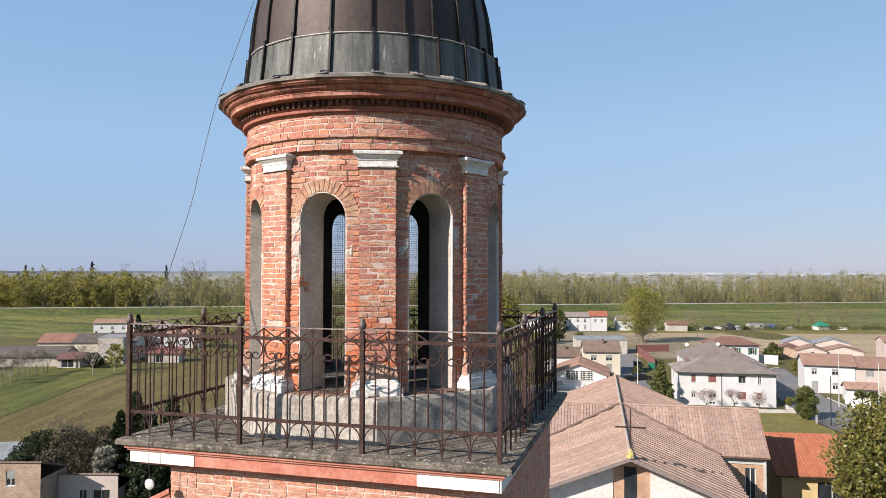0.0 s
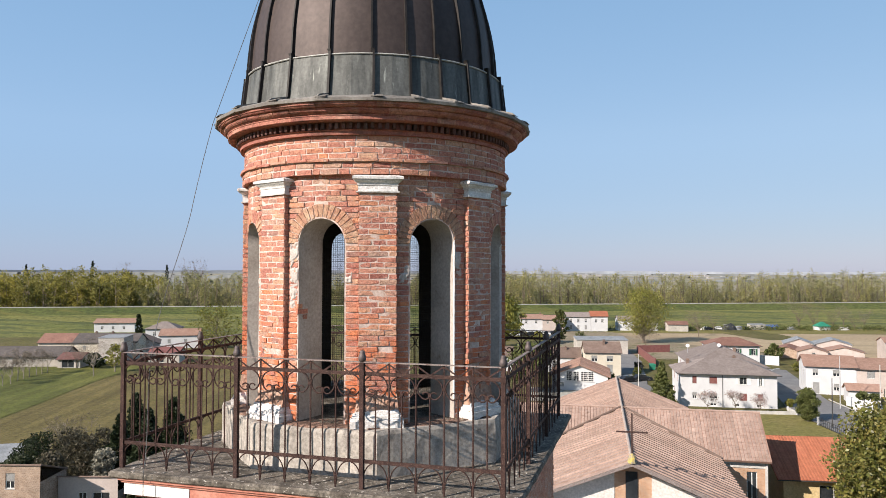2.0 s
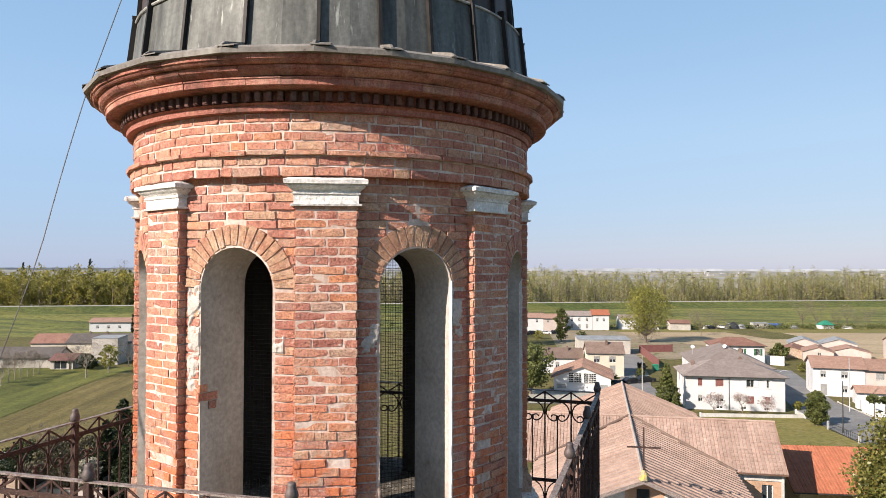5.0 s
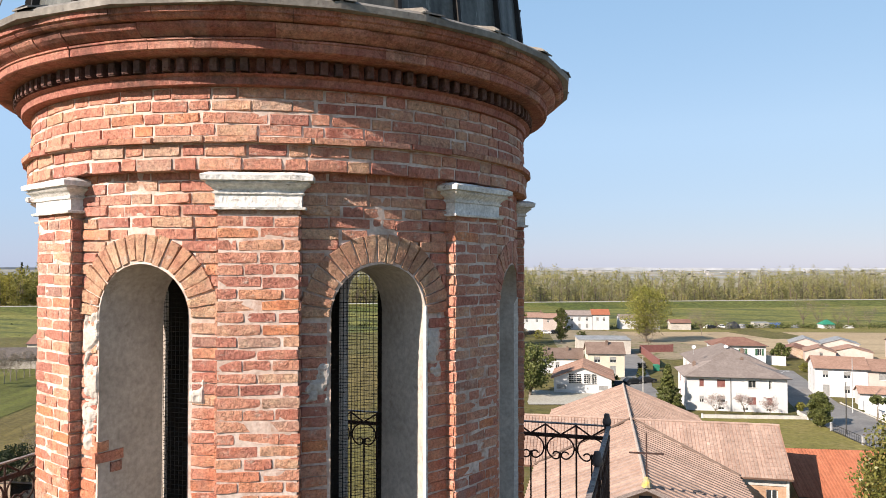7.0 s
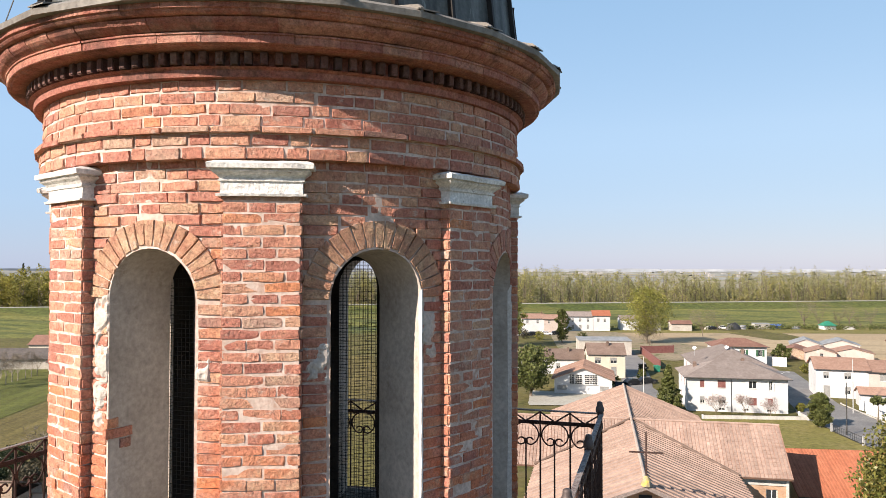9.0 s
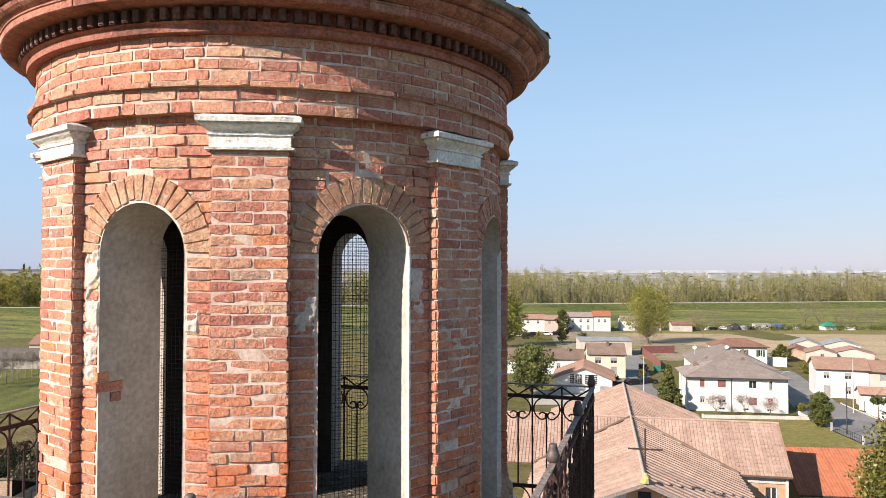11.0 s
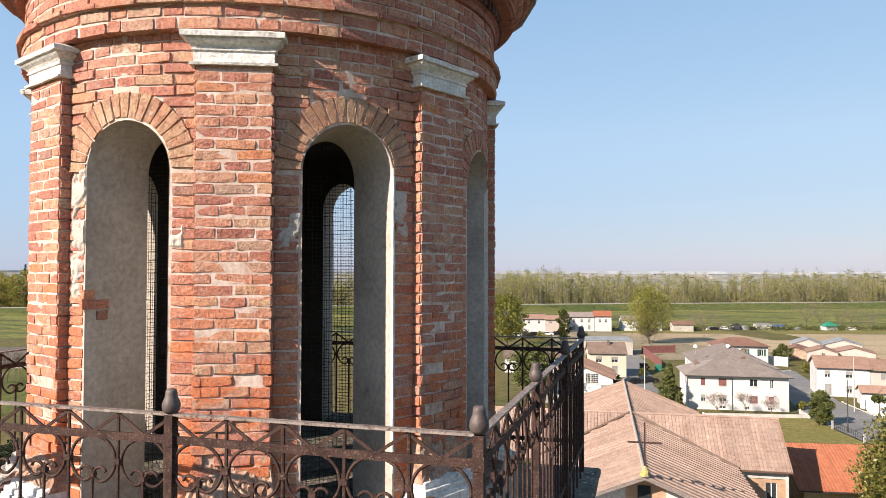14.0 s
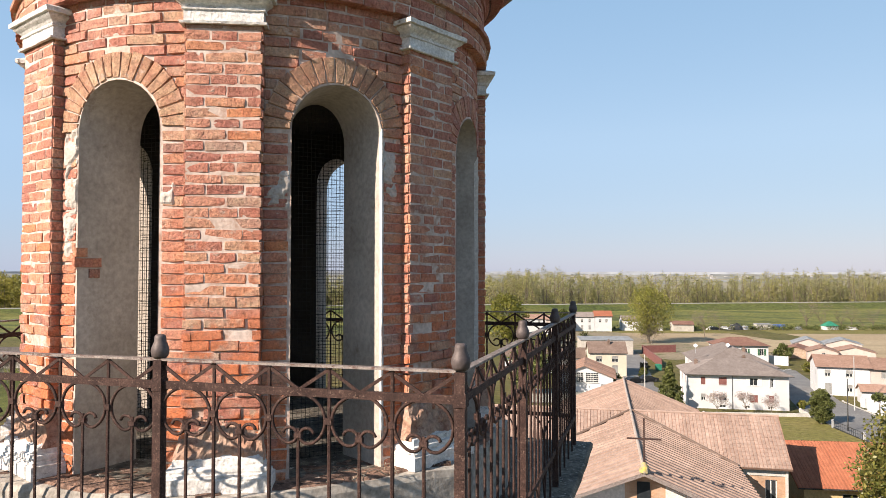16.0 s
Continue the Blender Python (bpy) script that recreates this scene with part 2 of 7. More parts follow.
def far_brick(name, c1, c2, mortar, size=(0.25, 0.066)):
    """Brickwork too far off to pick apart: courses in world metres along z, and along x + y."""
    m, n, l, b = material(name, 0.92)
    g, s, a, k = n.new("ShaderNodeNewGeometry"), n.new("ShaderNodeSeparateXYZ"), n.new("ShaderNodeMath"), n.new("ShaderNodeCombineXYZ")
    l.new(g.outputs["Position"], s.inputs[0])
    l.new(s.outputs[0], a.inputs[0])
    l.new(s.outputs[1], a.inputs[1])
    l.new(a.outputs[0], k.inputs[0])
    l.new(s.outputs[2], k.inputs[1])
    t = n.new("ShaderNodeTexBrick")
    t.inputs["Color1"].default_value, t.inputs["Color2"].default_value, t.inputs["Mortar"].default_value = (*c1, 1), (*c2, 1), (*mortar, 1)
    t.inputs["Scale"].default_value, t.inputs["Mortar Size"].default_value = 1.0, 0.008
    t.inputs["Brick Width"].default_value, t.inputs["Row Height"].default_value = size
    l.new(k.outputs[0], t.inputs["Vector"])
    c = mix(n, l, t.outputs["Color"], ramp(n, l, noise_at(n, l, 0.8, 6), [(0.3, grey(0.75)), (0.7, grey(1.2))]), 1.0, "MULTIPLY")
    l.new(c, b.inputs["Base Color"])
    bump(n, l, b, noise_at(n, l, 20, 5), 0.4, 0.01)
    return m


BRICK_FAR = far_brick("shaft_brick", (0.40, 0.16, 0.10), (0.50, 0.24, 0.15), (0.50, 0.40, 0.33))


def leaf_material(name, stops, scale=0.09, rough=0.6, spread=(0.55, 1.5), through_light=0.3):
    """Foliage: tints that drift from tree to tree, a random shade for each leaf, some light through."""
    m, n, l, b = material(name, rough)
    c = ramp(n, l, noise_at(n, l, scale, 2), stops)
    c = mix(n, l, c, ramp(n, l, piece_random(n, l), [(0, grey(spread[0])), (1, grey(spread[1]))]), 1.0, "MULTIPLY")
    l.new(c, b.inputs["Base Color"])
    t, s = n.new("ShaderNodeBsdfTranslucent"), n.new("ShaderNodeMixShader")
    l.new(c, t.inputs[0])
    s.inputs[0].default_value = through_light
    l.new(b.outputs[0], s.inputs[1])
    l.new(t.outputs[0], s.inputs[2])
    l.new(s.outputs[0], n["Material Output"].inputs[0])
    return m


def field_material(name, c1, c2, tuft, turn, rows=0.5, rough=0.95):
    """Grassland with the streaks that mowing and planting leave, running at an angle from north, and tufts."""
    m, n, l, b = material(name, rough)
    g, mp, t = n.new("ShaderNodeNewGeometry"), n.new("ShaderNodeMapping"), n.new("ShaderNodeTexNoise")
    mp.vector_type = "TEXTURE"
    mp.inputs["Rotation"].default_value = (0, 0, radians(turn))
    mp.inputs["Scale"].default_value = (1 / rows, 14 / rows, 1)
    t.inputs["Scale"].default_value, t.inputs["Detail"].default_value, t.inputs["Roughness"].default_value = 1.0, 5, 0.65
    l.new(g.outputs["Position"], mp.inputs[0])
    l.new(mp.outputs[0], t.inputs["Vector"])
    c = ramp(n, l, noise_at(n, l, 0.05, 4), [(0.36, c1), (0.64, c2)])
    c = mix(n, l, c, ramp(n, l, t.outputs["Fac"], [(0.36, grey(0.72)), (0.64, grey(1.26))]), 0.9, "MULTIPLY")
    grain = noise_at(n, l, 1.4, 7, None, 0.75)
    c = mix(n, l, c, ramp(n, l, grain, [(0.34, grey(0.5)), (0.5, grey(1.0)), (0.66, grey(1.45))]), 0.85, "MULTIPLY")
    c = mix(n, l, c, tuft, ramp(n, l, noise_at(n, l, 0.35, 6, None, 0.7), [(0.54, grey(0)), (0.68, grey(0.7))]))
    l.new(c, b.inputs["Base Color"])
    bump(n, l, b, grain, 1.0, 0.25)
    return m


GRASS = weathered("meadow_grass", (0.083, 0.079, 0.020), (0.122, 0.104, 0.031), 0.035, 0.7, 0.95, 0, 1.0, 0.3, (0.122, 0.097, 0.038), (0.50, 0.66), 0.12, None, 0.0, (0.4, 1.5))
BANK = weathered("levee_grass", (0.121, 0.132, 0.031), (0.185, 0.174, 0.047), 0.03, 0.45, 0.95, 0, 1.0, 0.5, (0.054, 0.069, 0.022), (0.46, 0.62), 0.09, (0.22, 1, 1), 0.0, (0.4, 1.5))
MOWN = field_material("dry_mown_field", (0.112, 0.090, 0.027), (0.150, 0.118, 0.042), (0.088, 0.084, 0.022), 20.3, 0.45)
LAWN = weathered("garden_lawn", (0.135, 0.128, 0.03), (0.19, 0.16, 0.05), 0.14, 1.2, 0.95, 0, 1.0, 0.15, (0.20, 0.16, 0.07), (0.54, 0.7), 0.3, None, 0.0, (0.5, 1.4))
ORCHARD = field_material("rough_orchard_grass", (0.082, 0.092, 0.018), (0.130, 0.130, 0.03), (0.062, 0.074, 0.016), 20.3, 0.35)
SOIL = weathered("pale_ploughed_soil", (0.31, 0.235, 0.145), (0.37, 0.29, 0.185), 0.03, 0.7, 0.95, 0, 0.5, 0.1, (0.27, 0.21, 0.13), (0.5, 0.6), 0.09, (0.2, 1, 1))
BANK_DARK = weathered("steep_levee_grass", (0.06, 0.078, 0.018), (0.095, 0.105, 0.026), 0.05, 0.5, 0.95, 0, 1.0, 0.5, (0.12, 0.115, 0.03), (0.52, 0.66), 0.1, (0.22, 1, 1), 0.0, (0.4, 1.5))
DIRT = weathered("bare_earth", (0.20, 0.16, 0.105), (0.28, 0.23, 0.16), 0.1, 1.0, 0.95, 0, 0.5, 0.1, (0.089, 0.104, 0.037), (0.52, 0.64), 0.2)
ASPHALT = weathered("grey_asphalt", (0.15, 0.148, 0.15), (0.21, 0.205, 0.20), 0.2, 3, 0.9, 0, 0.3, 0.01)
GRAVEL = weathered("pale_gravel_road", (0.311, 0.296, 0.252), (0.370, 0.355, 0.311), 0.1, 2, 0.95, 0, 0.2, 0.02)
KERB = weathered("pale_concrete", (0.40, 0.39, 0.37), (0.52, 0.51, 0.48), 0.6, 8, 0.9)
WALL_W = weathered("white_house_render", (0.499, 0.503, 0.512), (0.559, 0.563, 0.572), 0.4, 6, 0.9, 0, 0.2, 0.01, (0.430, 0.421, 0.413), (0.66, 0.8), 0.6, None, 0.0, (0.93, 1.05))
WALL_C = weathered("cream_house_render", (0.52, 0.47, 0.38), (0.58, 0.53, 0.44), 0.4, 6, 0.9, 0, 0.2, 0.01, None, (0.6, 0.7), 9.0, None, 0.0, (0.9, 1.07))
WALL_P = weathered("pinkish_house_render", (0.42, 0.355, 0.32), (0.50, 0.43, 0.395), 0.4, 6, 0.9, 0, 0.2, 0.01, (0.32, 0.265, 0.24), (0.60, 0.78), 0.7, None, 0.0, (0.88, 1.08))
WALL_G = weathered("grey_old_render", (0.370, 0.343, 0.308), (0.475, 0.440, 0.396), 0.3, 5, 0.92, 0, 0.3, 0.02, (0.246, 0.211, 0.185), (0.58, 0.75), 0.5)
WALL_B = far_brick("buff_brick", (0.38, 0.21, 0.125), (0.46, 0.28, 0.175), (0.42, 0.34, 0.27))
WALL_BG = weathered("beige_panel", (0.53, 0.50, 0.47), (0.61, 0.58, 0.55), 0.4, 6, 0.9)
WALL_Y = weathered("yellow_ochre_render", (0.50, 0.38, 0.19), (0.58, 0.45, 0.25), 0.5, 6, 0.9)


def tile_material(name, stops, spot, streak=(1, 1, 1), scale=2.2):
    m, n, l, b = material(name, 0.9)
    c = ramp(n, l, noise_at(n, l, 0.5, 6, None, 0.7), stops)
    c = mix(n, l, c, ramp(n, l, noise_at(n, l, scale, 5, streak, 0.8), [(0.3, grey(0.72)), (0.7, grey(1.25))]), 0.9, "MULTIPLY")
    c = mix(n, l, c, spot, ramp(n, l, noise_at(n, l, 1.3, 6, None, 0.75), [(0.56, grey(0)), (0.72, grey(0.6))]))
    c = mix(n, l, c, ramp(n, l, piece_random(n, l), [(0, grey(0.86)), (1, grey(1.14))]), 1.0, "MULTIPLY")
    l.new(c, b.inputs["Base Color"])
    bump(n, l, b, noise_at(n, l, 6, 5), 0.5, 0.03)
    return m


TILE_PINK = tile_material("faded_pink_roof_tile", [(0.3, (0.295, 0.203, 0.165)), (0.7, (0.37, 0.272, 0.226))], (0.28, 0.19, 0.155))
TILE_RIDGE = tile_material("pale_ridge_tile", [(0.3, (0.340, 0.272, 0.230)), (0.7, (0.425, 0.357, 0.306))], (0.281, 0.204, 0.162))
TILE_ORANGE = tile_material("orange_roof_tile", [(0.3, (0.33, 0.11, 0.06)), (0.7, (0.40, 0.15, 0.085))], (0.36, 0.11, 0.07))
TILE_GREY = tile_material("grey_brown_roof_tile", [(0.3, (0.185, 0.15, 0.135)), (0.7, (0.255, 0.215, 0.195))], (0.17, 0.14, 0.13))
TILE_RED = tile_material("dull_red_roof_tile", [(0.3, (0.23, 0.135, 0.10)), (0.7, (0.31, 0.20, 0.155))], (0.22, 0.13, 0.10))
TILE_DARK = tile_material("old_dark_roof_tile", [(0.3, (0.13, 0.088, 0.07)), (0.7, (0.20, 0.145, 0.12))], (0.14, 0.11, 0.09))
TILE_RUST = tile_material("rusty_red_roof_tile", [(0.3, (0.17, 0.085, 0.065)), (0.7, (0.25, 0.14, 0.105))], (0.15, 0.09, 0.075))
TILE_MAROON = tile_material("maroon_roof_tile", [(0.3, (0.12, 0.058, 0.052)), (0.7, (0.18, 0.092, 0.08))], (0.12, 0.075, 0.065))
TILE_SOOT = tile_material("grey_sooty_roof_tile", [(0.3, (0.075, 0.066, 0.062)), (0.7, (0.125, 0.108, 0.10))], (0.15, 0.10, 0.085))
SHEET_GREY = weathered("grey_metal_sheet", (0.20, 0.21, 0.22), (0.29, 0.30, 0.31), 0.5, 4, 0.7, 0.0, 0.1)
GLASS_DARK = weathered("dark_window_pane", (0.02, 0.024, 0.028), (0.035, 0.04, 0.045), 1, 5, 0.12, 0, 0)
FRAME_W = weathered("white_window_frame", (0.62, 0.62, 0.60), (0.70, 0.70, 0.68), 2, 10, 0.6, 0, 0)
SHUT_RED = weathered("dark_red_blind", (0.17, 0.068, 0.062), (0.22, 0.095, 0.085), 2, 10, 0.6, 0, 0)
SHUT_GREEN = weathered("green_shutter", (0.03, 0.09, 0.05), (0.05, 0.12, 0.07), 2, 10, 0.6, 0, 0)
SHUT_GREY = weathered("grey_blind", (0.22, 0.22, 0.22), (0.30, 0.30, 0.29), 2, 10, 0.6, 0, 0)
BARK = weathered("grey_brown_bark", (0.12, 0.095, 0.07), (0.19, 0.155, 0.12), 3, 20, 0.95, 0, 0.6, 0.02)
PALE_BARK = weathered("pale_bark", (0.22, 0.19, 0.155), (0.30, 0.265, 0.22), 3, 20, 0.95, 0, 0.4, 0.02)
LEAF_SPRING = leaf_material("spring_leaves", [(0.3, (0.155, 0.165, 0.034)), (0.7, (0.235, 0.215, 0.05))], 0.5)
LEAF_DARK = leaf_material("dark_conifer_needles", [(0.3, (0.016, 0.026, 0.010)), (0.7, (0.034, 0.046, 0.018))], 0.6)
LEAF_BUSH = leaf_material("evergreen_leaves", [(0.3, (0.075, 0.092, 0.026)), (0.7, (0.125, 0.135, 0.042))], 0.6)
LEAF_MAGNOLIA = leaf_material("glossy_evergreen_leaves", [(0.3, (0.077, 0.090, 0.021)), (0.5, (0.131, 0.131, 0.033)), (0.7, (0.231, 0.188, 0.057))], 1.2, 0.4)
LEAF_WOOD = leaf_material("woodland_leaves", [(0.28, (0.201, 0.201, 0.104)), (0.42, (0.262, 0.256, 0.122)), (0.52, (0.336, 0.305, 0.116)), (0.62, (0.262, 0.250, 0.152)), (0.75, (0.305, 0.275, 0.213))], 0.055, 0.8, (0.75, 1.22), 0.45)
LEAF_WILLOW = leaf_material("young_willow_leaves", [(0.28, (0.140, 0.140, 0.047)), (0.42, (0.207, 0.196, 0.056)), (0.55, (0.302, 0.263, 0.056)), (0.68, (0.185, 0.179, 0.067)), (0.8, (0.224, 0.207, 0.101))], 0.05, 0.8, (0.6, 1.3), 0.4)
LEAF_SCRUB = leaf_material("grey_scrub_leaves", [(0.3, (0.065, 0.058, 0.034)), (0.7, (0.115, 0.10, 0.065))], 0.6)
LEAF_SILVER = leaf_material("silvery_leaves", [(0.3, (0.17, 0.165, 0.125)), (0.7, (0.27, 0.255, 0.20))], 0.6)
LEAF_BARE = leaf_material("bare_twigs", [(0.3, (0.15, 0.12, 0.09)), (0.7, (0.22, 0.185, 0.145))], 0.3)
LEAF_PINK = leaf_material("pink_blossom", [(0.3, (0.30, 0.24, 0.22)), (0.7, (0.42, 0.34, 0.32))], 0.5)
LEAF_PALM = leaf_material("palm_fronds", [(0.3, (0.07, 0.085, 0.025)), (0.7, (0.12, 0.13, 0.05))], 0.5)
# HAZE_FAR, HAZE and FAR_WALL carry the haze of distance in their base colour
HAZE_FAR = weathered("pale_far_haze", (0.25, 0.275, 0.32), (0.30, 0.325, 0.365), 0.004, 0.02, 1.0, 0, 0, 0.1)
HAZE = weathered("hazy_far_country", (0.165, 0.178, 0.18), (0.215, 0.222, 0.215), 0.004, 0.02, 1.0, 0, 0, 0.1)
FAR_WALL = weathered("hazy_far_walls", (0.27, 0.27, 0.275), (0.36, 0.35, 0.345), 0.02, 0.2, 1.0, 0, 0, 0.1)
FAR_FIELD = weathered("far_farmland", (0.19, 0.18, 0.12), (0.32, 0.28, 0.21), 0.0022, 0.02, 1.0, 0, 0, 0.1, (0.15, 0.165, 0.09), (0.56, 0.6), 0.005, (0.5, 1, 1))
POLE_DULL = weathered("dull_grey_cable", (0.09, 0.09, 0.09), (0.14, 0.14, 0.14), 3, 20, 0.6, 0.3, 0.1)
DARK_METAL = weathered("dark_metal", (0.05, 0.05, 0.052), (0.09, 0.09, 0.09), 3, 20, 0.5, 0.5, 0.1)
POLE_GREY = weathered("grey_steel_pole", (0.40, 0.41, 0.42), (0.5, 0.5, 0.5), 3, 20, 0.5, 0.3, 0.1)
PLASTIC_ORANGE = weathered("orange_plastic_net", (0.65, 0.13, 0.04), (0.72, 0.20, 0.07), 1, 8, 0.7)
GREEN_FABRIC = weathered("green_tarpaulin", (0.02, 0.16, 0.10), (0.03, 0.22, 0.14), 1, 8, 0.7)
BLUE_FABRIC = weathered("blue_tarpaulin", (0.05, 0.10, 0.28), (0.08, 0.15, 0.36), 1, 8, 0.7)
CAR_DARK = weathered("dark_car_paint", (0.02, 0.022, 0.028), (0.03, 0.033, 0.04), 1, 8, 0.25, 0.3, 0)
CAR_WHITE = weathered("white_car_paint", (0.68, 0.68, 0.68), (0.74, 0.74, 0.74), 1, 8, 0.3, 0.1, 0)
WALL_R = far_brick("annex_brick", (0.24, 0.16, 0.11), (0.36, 0.26, 0.19), (0.42, 0.35, 0.29))

# ---- building kit ----
Z0 = 26.1          # top of the pilaster capitals, above the ground
rng = random.Random(7)


class Geo:
    """Vertices and faces gathered for one mesh."""

    def __init__(self):
        self.v, self.f, self.m = [], [], []

    def add(self, verts, faces, m=None, slot=0):
        k = len(self.v)
        self.v += [tuple(m @ Vector(q)) for q in verts] if m is not None else [tuple(q) for q in verts]
        self.f += [tuple(i + k for i in q) for q in faces]
        self.m += [slot] * len(faces)

    def box(self, x0, x1, y0, y1, z0, z1, m=None, slot=0):
        self.add([(x, y, z) for z in (z0, z1) for x, y in ((x0, y0), (x1, y0), (x1, y1), (x0, y1))],
                 [(3, 2, 1, 0), (4, 5, 6, 7), (0, 1, 5, 4), (1, 2, 6, 5), (2, 3, 7, 6), (3, 0, 4, 7)], m, slot)

    def rings(self, rows, closed=True, caps=True, slot=0):
        """Skin over rings of equal count."""
        n = len(rows[0])
        verts = [q for r in rows for q in r]
        faces = []
        for j in range(len(rows) - 1):
            for i in range(n if closed else n - 1):
                a, b = j * n + i, j * n + (i + 1) % n
                faces.append((a, b, b + n, a + n))
        if caps:
            faces.append(tuple(reversed(range(n))))
            faces.append(tuple(range((len(rows) - 1) * n, len(rows) * n)))
        self.add(verts, faces, None, slot)

    def lathe(self, profile, n=48, m=None, caps=False, turn=0.0, jitter=0.0):
        rows = []
        for r, z in profile:
            row = []
            for i in range(n):
                a = 2 * math.pi * i / n + turn
                d = 1 + (jitter * noise.noise((3 * math.cos(a) * r, 3 * math.sin(a) * r, 5 * z)) if jitter else 0)
                row.append(Vector((r * d * math.sin(a), -r * d * math.cos(a), z)))
            rows.append([m @ q for q in row] if m is not None else row)
        self.rings(rows, True, caps)

    def tube(self, pts, r, sides=6, m=None, caps=True, square=False):
        pts = [Vector(q) for q in pts]
        rows, ref = [], None
        for i, q in enumerate(pts):
            d = (pts[min(i + 1, len(pts) - 1)] - pts[max(i - 1, 0)]).normalized()
            if ref is None:
                ref = d.orthogonal().normalized()
            ref = (ref - d * ref.dot(d)).normalized()
            e = d.cross(ref)
            rr = r[i] if isinstance(r, (list, tuple)) else r
            row = [q + (ref * math.cos(2 * math.pi * (k + 0.5) / sides) + e * math.sin(2 * math.pi * (k + 0.5) / sides)) * rr for k in range(sides)]
            rows.append([m @ w for w in row] if m is not None else row)
        self.rings(rows, True, caps)

    def mesh(self, name, mats, smooth=False):
        me = bpy.data.meshes.new(name)
        me.from_pydata(self.v, [], self.f)
        for k in mats if isinstance(mats, (list, tuple)) else (mats,):
            me.materials.append(k)
        if any(self.m):
            me.polygons.foreach_set("material_index", self.m)
        if smooth:
            me.shade_smooth()
        me.update()
        return me


def thing(name, label, category, m=None, group="", kind=""):
    ob = tagged(new(name), label, category, group, kind)
    if m is not None:
        ob.matrix_basis = m
    return ob


def part(name, geo, mats, parent, label="", smooth=False, m=None, kind=""):
    me = geo.mesh(name, mats, smooth) if isinstance(geo, Geo) else geo
    ob = new(name, me)
    ob.parent = parent
    if m is not None:
        ob.matrix_basis = m
    return tagged(ob, label, kind=kind)


def solo(name, geo, mats, label, category, m=None, smooth=False, group="", kind=""):
    ob = new(name, geo.mesh(name, mats, smooth))
    if m is not None:
        ob.matrix_basis = m
    return tagged(ob, label, category, group, kind)


def at_drum(phi, r, z, s=0.0):
    """Frame on the drum: x along the wall, y outward, z up; phi in degrees from the front, s metres along."""
    a = radians(phi) + s / r
    t, nrm = Vector((math.cos(a), math.sin(a), 0)), Vector((math.sin(a), -math.cos(a), 0))
    m = Matrix.Identity(4)
    m.col[0][:3], m.col[1][:3], m.col[2][:3], m.col[3][:3] = t, nrm, (0, 0, 1), nrm * r + Vector((0, 0, z))
    return m


# ---- bricks ----
def brick_unit(k):
    """A worn brick of unit size: front face at y 0, eight points round its edge, rounded by wear."""
    r = random.Random(100 + k)
    ring = [(-0.5, -0.5), (-0.27, -0.5), (0, -0.5), (0.27, -0.5), (0.5, -0.5), (0.5, 0), (0.5, 0.5), (0.27, 0.5), (0, 0.5), (-0.27, 0.5), (-0.5, 0.5), (-0.5, 0)]
    worn = 0.5 + r.random()
    g = Geo()
    front, edge, back = [], [], []
    for x, z in ring:
        c = 1.8 if abs(x) == 0.5 and z else 1.0
        front.append((x * (1 - 0.034 * worn * c * r.uniform(0.5, 1.2)), r.uniform(-0.03, 0.03), z * (1 - 0.095 * worn * c * r.uniform(0.2, 1.5))))
        edge.append((x * (1 - r.uniform(0, 0.03)), -0.062 * worn * r.uniform(0.6, 1.3), z * (1 - r.uniform(-0.04, 0.09))))
        back.append((x, -1.0, z))
    g.rings([back, edge, front], True, False)
    g.f.append(tuple(range(24, 36)))
    g.m.append(0)
    return g


UNITS = [brick_unit(k) for k in range(18)]
WEDGES = []
for u_ in UNITS[:8]:
    w_ = Geo()
    w_.add([(x, y, z * (1 + 0.42 * x)) for x, y, z in u_.v], u_.f)
    WEDGES.append(w_)
WEDGE_MESH = [u_.mesh("voussoir", BUFF_BRICK) for u_ in WEDGES]
UNIT_MESH = [u.mesh("brick", BRICK) for u in UNITS]


